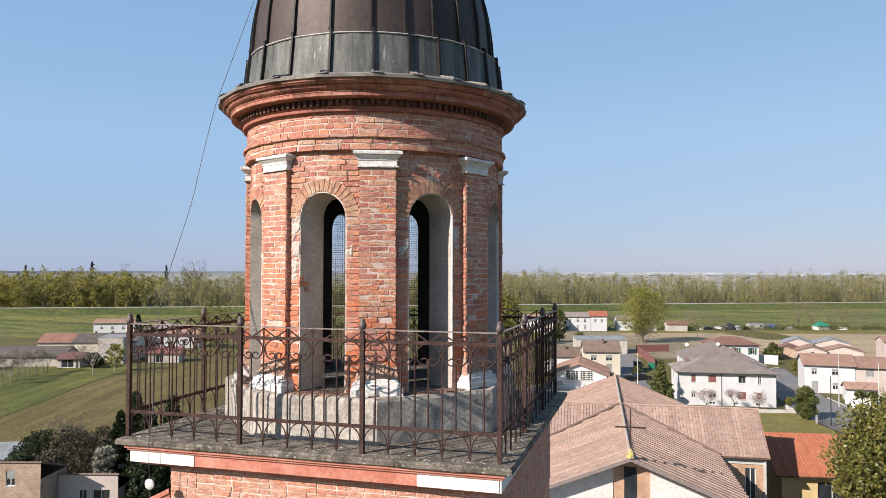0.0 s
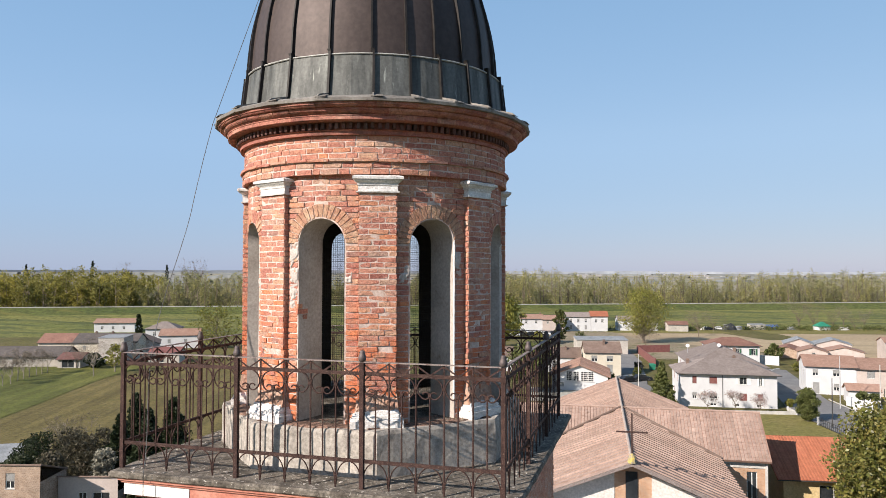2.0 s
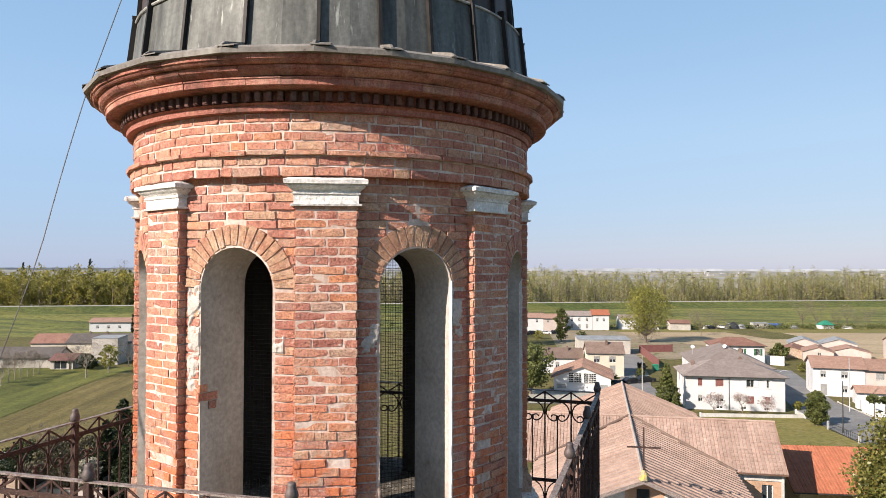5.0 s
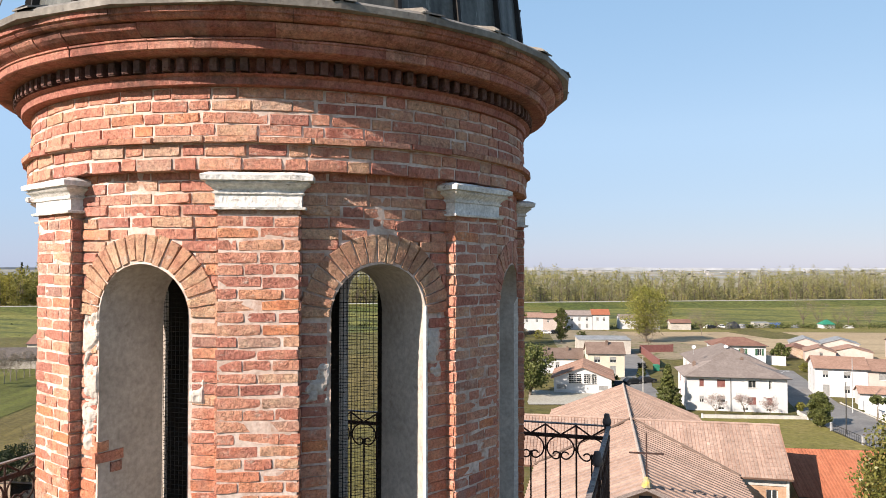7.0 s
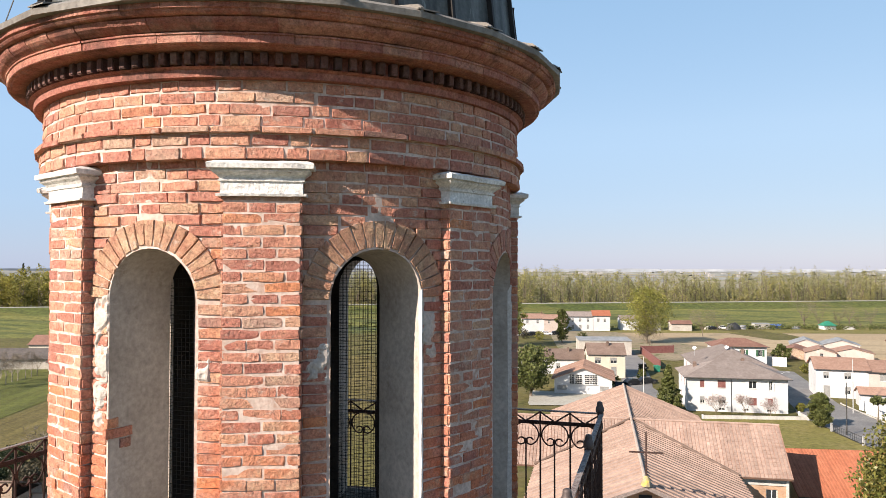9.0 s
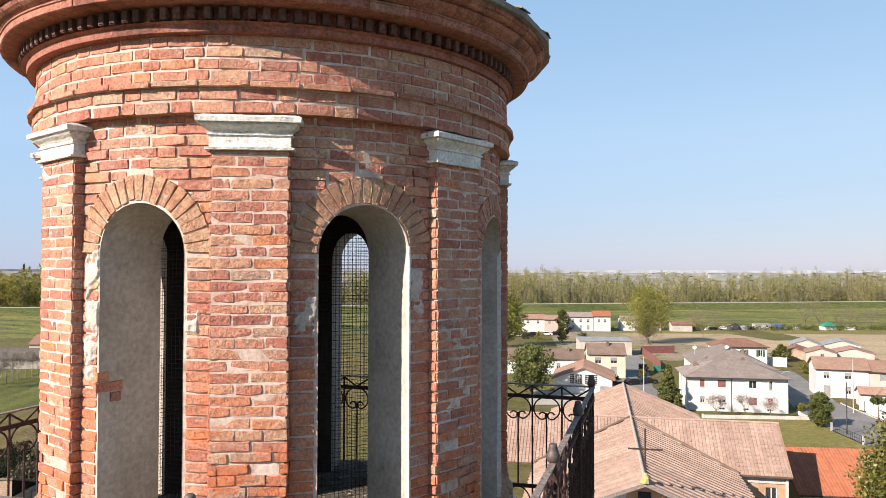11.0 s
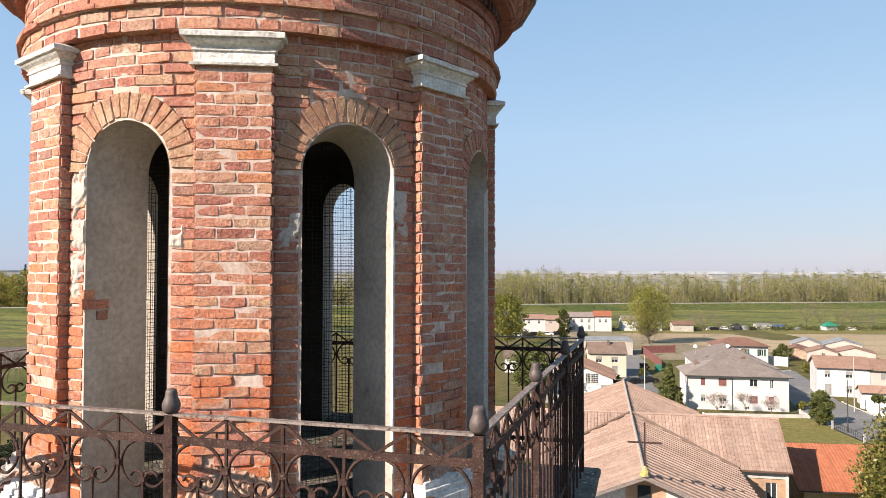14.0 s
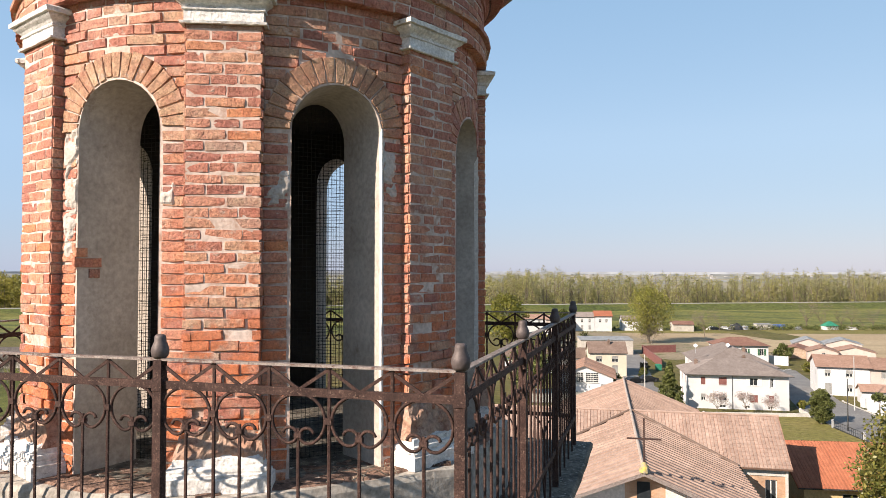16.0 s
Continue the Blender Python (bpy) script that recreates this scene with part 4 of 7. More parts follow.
# plinth, terrace deck and the shaft's cornice
DECK_Z = Z0 - 3.465
g = Geo()
rows = []
for z, r in ((DECK_Z - 0.02, 2.10), (DECK_Z + 0.2, 2.095), (FOOT - 0.05, 2.09), (FOOT - 0.006, 2.075), (FOOT, 2.04), (FOOT + 0.004, 1.3)):
    row = []
    for i in range(64):
        a = 2 * math.pi * i / 64 + math.pi / 8
        sec = (a - math.pi / 8) % (math.pi / 4) - math.pi / 8
        rr = r * math.cos(math.pi / 8) / math.cos(sec)
        rr += 0.012 * noise.noise((a * 5, z * 4, 0)) + 0.006 * noise.noise((a * 21, z * 9, 3))
        row.append((math.sin(a) * rr, -math.cos(a) * rr, z + 0.012 * noise.noise((a * 13, r * 5, 1))))
    rows.append(row)
g.rings(rows, True, False)
gp = Geo()
gp.lathe([(1.5, FOOT + 0.010), (1.80, FOOT + 0.012), (1.90, FOOT + 0.010), (1.925, FOOT - 0.01)], 64, None, False, 0.0, 0.012)
part("plinth_paving", gp, RUBBLE, tower, "broken brick paving on the plinth")
part("plinth", g, CONCRETE, tower, "stained octagonal rendered plinth")
g = Geo()
for i in range(820):
    a = radians(rng.uniform(-95, 125))
    sec = (a - math.pi / 8) % (math.pi / 4) - math.pi / 8
    r = rng.uniform(1.5, 1.985 * math.cos(math.pi / 8) / math.cos(sec) - 0.03)
    ln, wd = rng.uniform(0.04, 0.15), rng.uniform(0.03, 0.085)
    u = UNITS[rng.randrange(18)]
    g.add(u.v, u.f, pose(math.sin(a) * r, -math.cos(a) * r, FOOT + rng.uniform(0.004, 0.014), 90 + rng.gauss(0, 4), rng.gauss(0, 4), rng.uniform(0, 360)) @ Matrix.Diagonal((ln, 0.035, wd, 1)))
part("rubble", g, RUBBLE, tower, "broken brick rubble on the plinth", kind="stuff")
S_DECK = 2.50
g = Geo()
for k, (h, z0, z1) in enumerate(((S_DECK, DECK_Z - 0.075, DECK_Z),)):
    rows = []
    for z, hh in ((z0, h - 0.012), (z0 + 0.012, h), (z1 - 0.02, h), (z1, h - 0.018)):
        row = []
        for side in range(4):
            for i in range(24):
                s = -1 + 2 * i / 24
                x, y = ((s, -1), (1, s), (-s, 1), (-1, -s))[side]
                j = 0.012 * noise.noise((x * 8, y * 8, z * 3)) + 0.008 * noise.noise((x * 30, y * 30, 2))
                row.append((x * (hh + j) * (1 if x > 0 else 2.36 / 2.5), y * (hh + j), z + 0.006 * noise.noise((x * 9, y * 9, 7))))
        rows.append(row)
    g.rings(rows, True, True)
part("terrace_slab", g, DECK, tower, "mossy grey stone terrace slab spotted with lichen")
g = Geo()
g.rings([[(-h + 0.21, -h, Z0 + z), (h - 0.05, -h, Z0 + z), (h - 0.05, h, Z0 + z), (-h + 0.21, h, Z0 + z)] for h, z in ((2.2, -3.79), (2.33, -3.79), (2.33, -3.745), (2.415, -3.742), (2.415, -3.605), (2.44, -3.603), (2.445, -3.577), (2.465, -3.573), (2.468, -3.545), (2.2, -3.543))], True, True)
tc = part("terrace_cornice", g, RED_PAINT, tower, "faded red painted cornice under the terrace")
for x0, x1 in ((-2.198, -1.31), (1.45, 2.358)):
    g = Geo()
    g.box(x0, x1, -2.423, -2.40, Z0 - 3.742, Z0 - 3.608)
    part("bare_patch", g, WHITE_CLEAN, tc, "white stretch of cornice without paint")
g = Geo()
g.box(2.35, 2.373, -2.423, -1.3, Z0 - 3.742, Z0 - 3.608)
part("bare_patch", g, WHITE_CLEAN, tc)
S_SHAFT, W_SHAFT = 2.24, 1.76
g = Geo()
h = S_SHAFT - 0.01
g.box(-W_SHAFT + 0.01, h, -h, h, 0.0, Z0 - 4.85)
shaft = part("tower_shaft", g, BRICK_FAR, tower, "square brick tower shaft")
bk = Bricks()
for side in range(4):
    for k in range(16):
        z = Z0 - 3.82 - k * 0.0664
        out = W_SHAFT if side == 3 else S_SHAFT
        bk.row(lambda x, z=z, side=side, out=out: pose(0, 0, 0, 0, 0, 90 * side) @ pose(x, -out, z, 0, 0, 180), -W_SHAFT if side == 0 else -S_SHAFT, W_SHAFT if side == 2 else S_SHAFT, 0.0664, [0.24, 0.12, 0.23, 0.24, 0.13])
bk.build(shaft, False, [UNITS[0].mesh("brick", SHAFT_BRICK)])
g = Geo()
g.box(-W_SHAFT + 0.004, S_SHAFT - 0.004, -S_SHAFT + 0.004, S_SHAFT - 0.004, Z0 - 4.85, Z0 - 3.77)
part("shaft_mortar", g, PALE_MORTAR, shaft, "pale worn lime mortar of the shaft")
g = Geo()
g.add([(x, y, Z0 + z) for y in (-2.26, -1.7) for x, z in ((-W_SHAFT - 0.01, -4.08), (-2.42, -4.40), (-2.42, -4.46), (-W_SHAFT - 0.01, -4.14))], [(0, 1, 2, 3), (7, 6, 5, 4), (0, 4, 5, 1), (1, 5, 6, 2)])
g.add([(x, y, Z0 + z) for y in (-2.24, -1.72) for x, z in ((-W_SHAFT - 0.01, -4.12), (-2.40, -4.44), (-2.40, -9.0), (-W_SHAFT - 0.01, -9.0))], [(0, 1, 2, 3), (7, 6, 5, 4), (1, 5, 6, 2)])
part("sloping_coping", g, RED_PAINT, shaft, "sloping red painted coping beside the shaft")
# grit, mortar crumbs and lichen flakes on the terrace
g = Geo()
k = 0
while k < 420:
    x, y = rng.uniform(-2.3, 2.44), rng.uniform(-2.44, 2.44)
    if max(abs(x), abs(y)) < 1.9 or math.hypot(x, y) < 2.12:
        continue
    k += 1
    u, s = UNITS[rng.randrange(18)], rng.uniform(0.006, 0.02) * (2.0 if rng.random() < 0.08 else 1)
    g.add(u.v, u.f, pose(x, y, DECK_Z + 0.004, 90 + rng.gauss(0, 12), rng.gauss(0, 12), rng.uniform(0, 360)) @ Matrix.Diagonal((s * 1.5, s * 0.5, s, 1)))
part("terrace_grit", g, CONCRETE, tower, "pale crumbs of mortar on the terrace", kind="stuff")

# ---- iron railing round the terrace ----
S_RAIL = 2.316
BAY, MOD = 2 * S_RAIL / 3, 2 * S_RAIL / 15
Z_TOP, Z_SEC, Z_LOW = Z0 - 2.099, Z0 - 2.219, Z0 - 3.165
g = Geo()
g.box(-0.024, 0.024, -0.024, 0.024, DECK_Z - 0.004, Z_TOP + 0.004)
g.box(-0.029, 0.029, -0.029, 0.029, Z_SEC - 0.03, Z_SEC + 0.03)
POST = g.mesh("post", IRON)
g = Geo()
g.lathe([(0.006, 0.0), (0.032, 0.002), (0.044, 0.020), (0.0485, 0.046), (0.046, 0.070), (0.038, 0.094), (0.032, 0.112), (0.031, 0.132), (0.029, 0.148), (0.020, 0.158), (0.004, 0.160)], 14)
FINIAL = g.mesh("finial", FINIAL_IRON, True)
g = Geo()
g.tube([(0, 0, DECK_Z - 0.004), (0, 0, Z_TOP)], 0.0095, 6)
g.box(-0.016, 0.016, -0.014, 0.014, Z0 - 2.363, Z0 - 2.333)
BAR = g.mesh("bar", IRON)
g = Geo()
g.tube([(0, 0, Z_LOW), (0, 0, Z0 - 2.39)], 0.0085, 6)
g.box(-0.018, 0.018, -0.013, 0.013, Z0 - 2.434, Z0 - 2.412)
SHORT_BAR = g.mesh("short_bar", IRON)
g = Geo()
zc, big, small, end = Z0 - 2.349, 0.137, 0.047, 238
for sx in (-1, 1):
    pts = [(sx * big * math.cos(radians(a)), 0, zc + 0.9 * big * math.sin(radians(a))) for a in range(90, end + 1, 8)]
    e = Vector((math.cos(radians(end)), math.sin(radians(end))))
    c = e * (big - small)
    for k in range(0, 300, 18):
        rr = small * (1 - k / 900)
        a = radians(end + k)
        pts.append((sx * (c.x + rr * math.cos(a)), 0, zc + 0.9 * (c.y + rr * math.sin(a))))
    g.tube(pts, 0.0085, 5)
SCROLL = g.mesh("scroll", IRON, True)
g = Geo()
for sx in (-1, 1):
    m = Matrix(((1, 0, 0, sx * MOD / 4), (0, 1, 0, 0), (0, 0, 1, (Z_TOP + Z_SEC) / 2), (0, 0, 0, 1))) @ pose(0, 0, 0, 0, -sx * math.degrees(math.atan2(Z_TOP - Z_SEC - 0.02, MOD / 2)), 0)
    ln = math.hypot(MOD / 2, Z_TOP - Z_SEC - 0.02) / 2
    g.box(-ln, ln, -0.004, 0.004, -0.008, 0.008, m)
BRACE = g.mesh("brace", IRON)
g = Geo()
g.tube([(-(MOD / 2 - 0.008) * math.cos(math.pi * k / 14), 0, DECK_Z + 0.03 + (Z_LOW - DECK_Z - 0.042) * math.sin(math.pi * k / 14) ** 0.8) for k in range(15)], 0.0075, 5)
ARC = g.mesh("arc", IRON, True)
g = Geo()
g.box(-S_RAIL, S_RAIL, -0.021, 0.021, Z_TOP, Z_TOP + 0.012)
TOP_RAIL = g.mesh("top_rail", RAIL_TOP)
g = Geo()
g.box(-S_RAIL, S_RAIL, -0.010, 0.010, -0.019, 0.019)
FLAT = g.mesh("middle_rail", IRON)
first = thing("iron_railing", "rusty wrought iron railing with scrolls and acorn finials", "railing", pose(0, -S_RAIL, 0), "railings round the terrace")
for k in range(3):
    p_ = part("post", POST, IRON, first, m=pose(-S_RAIL + BAY * k, 0, 0, 0, 0, 0))
    part("finial", FINIAL, IRON, p_, m=pose(0, 0, Z_TOP + 0.010) @ Matrix.Diagonal((0.92, 0.92, 0.76, 1)))
part("top_rail", TOP_RAIL, RAIL_TOP, first, "worn grey flat iron handrail")
part("middle_rail", FLAT, IRON, first, m=pose(0, 0, Z_SEC))
part("bottom_rail", FLAT, IRON, first, m=pose(0, 0, Z_LOW))
for k in range(15):
    x = -S_RAIL + MOD * (k + 0.5)
    wob = lambda: pose(rng.gauss(0, 0.003), rng.gauss(0, 0.002), 0, rng.gauss(0, 0.12), rng.gauss(0, 0.12), 0)
    if k % 5:
        part("bar", BAR, IRON, first, m=pose(x - MOD / 2, 0, 0) @ pose(rng.gauss(0, 0.002), 0, 0))
    part("short_bar", SHORT_BAR, IRON, first, m=pose(x, 0, 0) @ pose(rng.gauss(0, 0.004), 0, 0))
    part("scroll", SCROLL, IRON, first, m=pose(x, rng.gauss(0, 0.003), rng.gauss(0, 0.002)))
    part("brace", BRACE, IRON, first, m=pose(x, 0, 0))
    part("arc", ARC, IRON, first, m=pose(x, 0, 0))
for k in (1, 2, 3):
    copy_thing(first, pose(0, 0, 0, 0, 0, 90 * k) @ pose(0, -S_RAIL - (0.018 if k == 1 else 0), 0))

# dry twigs blown against the pilaster
g = Geo()
for k in range(16):
    a = at_drum(50 + rng.gauss(0, 4), 1.92 + rng.gauss(0, 0.05), FOOT + 0.02).translation
    d = Vector((rng.gauss(0, 1), rng.gauss(0, 1), abs(rng.gauss(0, 0.7)))).normalized() * rng.uniform(0.06, 0.2)
    g.tube([a, a + d * 0.5 + Vector((0, 0, rng.uniform(0, 0.06))), a + d], [0.003, 0.002, 0.001], 4)
solo("dry_twigs", g, PALE_TWIG, "pale dry twigs on the plinth beside the pilaster", "twigs", kind="stuff")

# lightning conductor from the dome down past the terrace
g = Geo()
lip = at_drum(-58, 2.225, Z0 + 0.87).translation
foot = Vector((-1.85, -2.53, DECK_Z + 0.02))
pts = [at_drum(-48, 1.0, Z0 + 3.75).translation] + [lip + Vector((0.886, 0.26, 2.6)) * s for s in (1.0, 0.75, 0.5, 0.25)] + [lip]
for k in range(1, 21):
    s = k / 20
    q = lip.lerp(foot, s)
    q.x -= 0.19 * math.sin(math.pi * s) * (1 - s) + 0.21 * max(0.0, math.sin(math.pi * max(0.0, s - 0.25) / 0.75)) ** 1.5
    q.z -= 0.25 * math.sin(math.pi * s)
    pts.append(q)
pts += [Vector((-1.85, -2.53, DECK_Z - 0.2)), Vector((-1.85, -2.50, DECK_Z - 0.9))]
g.tube(pts, 0.0045, 5)
cable = solo("lightning_cable", g, POLE_DULL, "thin dark lightning cable hanging beside the tower", "cable")
g = Geo()
g.lathe([(0.005, 0), (0.062, 0.004), (0.066, 0.012), (0.060, 0.022), (0.005, 0.026)], 20, pose(-1.85, -2.50, DECK_Z - 0.50, 90, 0, 0))
part("disc", g, WHITE, cable, "white round disc", True)

# ---- the land: one sheet with the river levee in it ----
VIEW = pose(3.903, -9.934, 0, 0, 0, 16.09)     # country axes: x to the right of the flight, y ahead
LEVEE = VIEW @ pose(-190, 359, 0, 0, 0, 10.1)  # along and across the levee's crest
PROFILE = [(-4200, 0), (-600, 0), (-300, 0), (-180, 0), (-98, 0), (-80, 0.5), (-55, 1.3), (-30, 2.2), (-16, 3.0), (-9, 4.7), (-6, 5.75), (-4.5, 6.0), (4.5, 6.0), (6, 5.8), (19, 1.6), (30, 0.2), (60, 0), (160, 0), (400, 0), (900, 0), (1800, 0), (4300, 0)]
cols = [-4300, -2200, -1100] + [-600 + 25 * i for i in range(57)] + [1200, 2400, 4300]
g = Geo()
g.rings([[LEVEE @ Vector((x, y + (3.0 * noise.noise((x / 60, y / 40, 0)) if -110 < y < -3 else 0), z + (0.25 * noise.noise((x / 22, y / 9, 5)) if -110 < y < -5 else 0))) for x in cols] for y, z in PROFILE], False, False)
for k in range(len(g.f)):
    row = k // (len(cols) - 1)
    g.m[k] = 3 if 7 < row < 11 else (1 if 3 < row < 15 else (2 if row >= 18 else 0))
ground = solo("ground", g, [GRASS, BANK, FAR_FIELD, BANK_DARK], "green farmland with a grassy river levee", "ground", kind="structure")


from mathutils.geometry import tessellate_polygon


def sheet(name, pts, mat, label, z=0.03, frame_m=VIEW, category="field"):
    g = Geo()
    fine = []
    for i, p in enumerate(pts):
        q = pts[(i + 1) % len(pts)]
        for k in range(6):
            x, y = p[0] + (q[0] - p[0]) * k / 6, p[1] + (q[1] - p[1]) * k / 6
            fine.append(Vector((x + 0.5 * noise.noise((x / 5, y / 5, 3)), y + 0.5 * noise.noise((x / 5, y / 5, 9)), z)))
    tris = tessellate_polygon([fine])
    up = [t if (fine[t[1]] - fine[t[0]]).cross(fine[t[2]] - fine[t[0]]).z > 0 else t[::-1] for t in tris]
    g.add(fine, up, frame_m)
    return solo(name, g, mat, label, category, kind="structure")


sheet("levee_road", [(-600, -3.9), (-600, 3.9), (900, 3.9), (900, -3.9)], GRAVEL, "pale gravel road along the levee", 6.03, LEVEE, "road")
sheet("ploughed_field", [(70, 262), (68, 291), (200, 286), (360, 300), (360, 190), (200, 195), (120, 205), (92, 230)], SOIL, "pale bare ploughed field")
sheet("grass_verge", [(66, 291.5), (60, 310), (150, 313), (240, 322), (240, 290), (200, 286.5), (130, 289)], LAWN, "bright grass verge below the levee", 0.045)
sheet("dirt_lot", [(36, 232), (42, 300), (68, 293), (71, 262), (94, 229), (100, 214), (62, 205), (52, 215)], DIRT, "bare earth lot with weeds", 0.06)
sheet("mown_field", [(-72, 104), (-73, 122), (-77, 168), (-69, 198), (-57, 211), (-20, 214), (-12, 150), (-16, 92), (-44, 84), (-62, 96)], MOWN, "dry olive mown field")
sheet("orchard_field", [(-190, 130), (-200, 184), (-120, 188), (-76, 188), (-77.6, 168), (-73.6, 122), (-73, 104), (-140, 90)], ORCHARD, "rough green orchard grass", 0.06)
sheet("garden_lawn", [(32, 96), (34, 128), (61, 128), (60.8, 112), (61, 100), (50, 92)], LAWN, "green and yellow garden lawn")
sheet("village_street", [(80, 188), (86, 184), (74, 142), (73, 132.7), (71, 112.8), (75, 97), (100, 62), (92, 57), (63, 97), (60.8, 110), (61.0, 120), (61.8, 132.6), (68, 150)], ASPHALT, "grey asphalt village street", 0.08, category="road")
sheet("side_street", [(35, 138), (42.5, 138), (44.5, 160), (54, 200), (58, 232), (52, 232), (48, 200), (39, 165)], ASPHALT, "grey asphalt side street", 0.10, category="road")
sheet("yard", [(16, 140), (36, 140), (36, 152), (18, 156)], GRAVEL, "pale gravel yard", 0.12, category="yard")
sheet("church_square", [(-10, 20), (-10, 66), (6, 68), (8, 48), (30, 44), (48, 52), (50, 30), (30, 10)], ASPHALT, "grey paved square before the church", 0.034, category="square")

# far country: woods, villages and the horizon strip, with haze put into their colours
for k, (y, h, n, x0, x1) in enumerate(((1500, 5, 26, -1500, 2200), (2300, 7, 40, -2200, 3000), (3300, 9, 70, -3000, 3900), (1250, 8, 34, -1300, -60), (1900, 11, 34, -2000, -100))):
    g = Geo()
    r = random.Random(40 + k)
    for i in range(n):
        x, ln = r.uniform(x0, x1), r.uniform(40, 240)
        hh = h * r.uniform(0.4, 1.3)
        pts = [(x + ln * j / 8, hh * (0.55 + 0.45 * r.random())) for j in range(9)]
        yy = y * r.uniform(0.85, 1.15)
        g.rings([[(px, yy, 0) for px, _ in pts], [(px, yy + 3, pz) for px, pz in pts], [(px, yy + 30, pz * 0.9) for px, pz in pts], [(px, yy + 33, 0) for px, _ in pts]], False, False)
    g.v = [tuple(VIEW @ Vector(q)) for q in g.v]
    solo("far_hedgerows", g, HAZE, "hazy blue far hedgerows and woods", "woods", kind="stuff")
g = Geo()
r = random.Random(5)
row0, row1 = [], []
for i in range(241):
    a = radians(-60 + i * 0.5)
    hh = 17 + 5 * noise.noise((i / 9, 0, 0)) + 4 * noise.noise((i / 2.3, 4, 0))
    row0.append(VIEW @ Vector((4250 * math.sin(a), 4250 * math.cos(a), -2)))
    row1.append(VIEW @ Vector((4250 * math.sin(a), 4250 * math.cos(a), hh)))
g.rings([row0, row1], False, False)
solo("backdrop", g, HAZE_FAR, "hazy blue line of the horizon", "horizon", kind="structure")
g = Geo()
for i in range(90):
    x, y = r.uniform(200, 3000), r.uniform(2000, 3400)
    w, d, h = r.uniform(8, 26), r.uniform(8, 14), r.uniform(4, 8)
    g.box(x, x + w, y, y + d, 0, h, VIEW)
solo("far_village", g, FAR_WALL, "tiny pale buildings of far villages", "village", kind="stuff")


# ---- trees ----
def leaves(g, c, rad, n, size, r, flat=0.0, long=1.0, wide=0.32):
    """n small leaves scattered in a ball."""
    for _ in range(n):
        d = Vector((r.gauss(0, 1), r.gauss(0, 1), r.gauss(0, 1))).normalized()
        q = Vector(c) + Vector((d.x * rad[0], d.y * rad[1], d.z * rad[2])) * (r.random() ** 0.4)
        u = Vector((r.gauss(0, 1), r.gauss(0, 1), r.gauss(0, 1) * (1 - flat))).normalized()
        w = u.orthogonal().normalized()
        w = (w * math.cos(1.3) + u.cross(w) * math.sin(r.uniform(0, 6.28))).normalized()
        s = size * r.uniform(0.6, 1.4)
        a, b = u * s * 0.5 * long, u.cross(w).normalized() * s * wide
        g.add([q - a, q - a * 0.1 + b, q + a, q - a * 0.1 - b], [(0, 1, 2, 3)])


def limb(g, a, b, r0, r1, r, bend=0.12, sides=5):
    a, b = Vector(a), Vector(b)
    ln = (b - a).length
    pts = [a.lerp(b, k / 4) + Vector((r.gauss(0, 1), r.gauss(0, 1), r.gauss(0, 0.4))) * (bend * ln * 0.3 if 0 < k < 4 else 0) for k in range(5)]
    g.tube(pts, [r0 + (r1 - r0) * k / 4 for k in range(5)], sides, None, False)
    return pts


def tree(name, label, x, y, h, spread, crown_low, leaf_mat, bark=None, clumps=40, per=60, size=0.5, seed=1, trunk=0.25, shape="round", category="tree", group=""):
    r = random.Random(seed)
    ob = thing(name, label, category, VIEW @ pose(x, y, 0, 0, 0, r.uniform(0, 360)), group)
    g, lf = Geo(), Geo()
    limb(g, (0, 0, -0.1), (r.gauss(0, 0.2), r.gauss(0, 0.2), h * 0.8), trunk, trunk * 0.25, r, 0.04, 7)
    for i in range(clumps):
        f = (i + 0.5) / clumps
        if shape == "cone":
            z = crown_low + (h - crown_low) * f ** 1.15
            rr = spread * (1 - f ** 1.3 * 0.97) * r.uniform(0.35, 1.0)
        elif shape == "column":
            z = crown_low + (h - crown_low) * f
            rr = spread * math.sin(math.pi * min(1, 0.15 + 0.8 * f)) * r.uniform(0.2, 1.0)
        else:
            z = crown_low + (h - crown_low) * f
            k = 2 * f - 1
            rr = spread * math.sqrt(max(0.03, 1 - k * k * 0.95)) * r.uniform(0.25, 1.0)
        a = i * 2.4 + r.uniform(-0.4, 0.4)
        c = Vector((rr * math.cos(a), rr * math.sin(a), z))
        base = Vector((0, 0, max(h * 0.12, z - rr * (0.9 if shape == "round" else 0.3))))
        if shape != "cone" or i % 2:
            limb(g, base, c, trunk * 0.3 * (1 - 0.6 * f), 0.015, r, 0.12, 4)
        cr = spread * (0.28 if shape == "round" else 0.34 if shape == "column" else 0.25 * (1.15 - 0.6 * f)) * r.uniform(0.7, 1.3)
        leaves(lf, c, (cr, cr, cr * 0.8), per, size, r)
    part("trunk", g, bark or BARK, ob)
    part("crown", lf, leaf_mat, ob)
    return ob


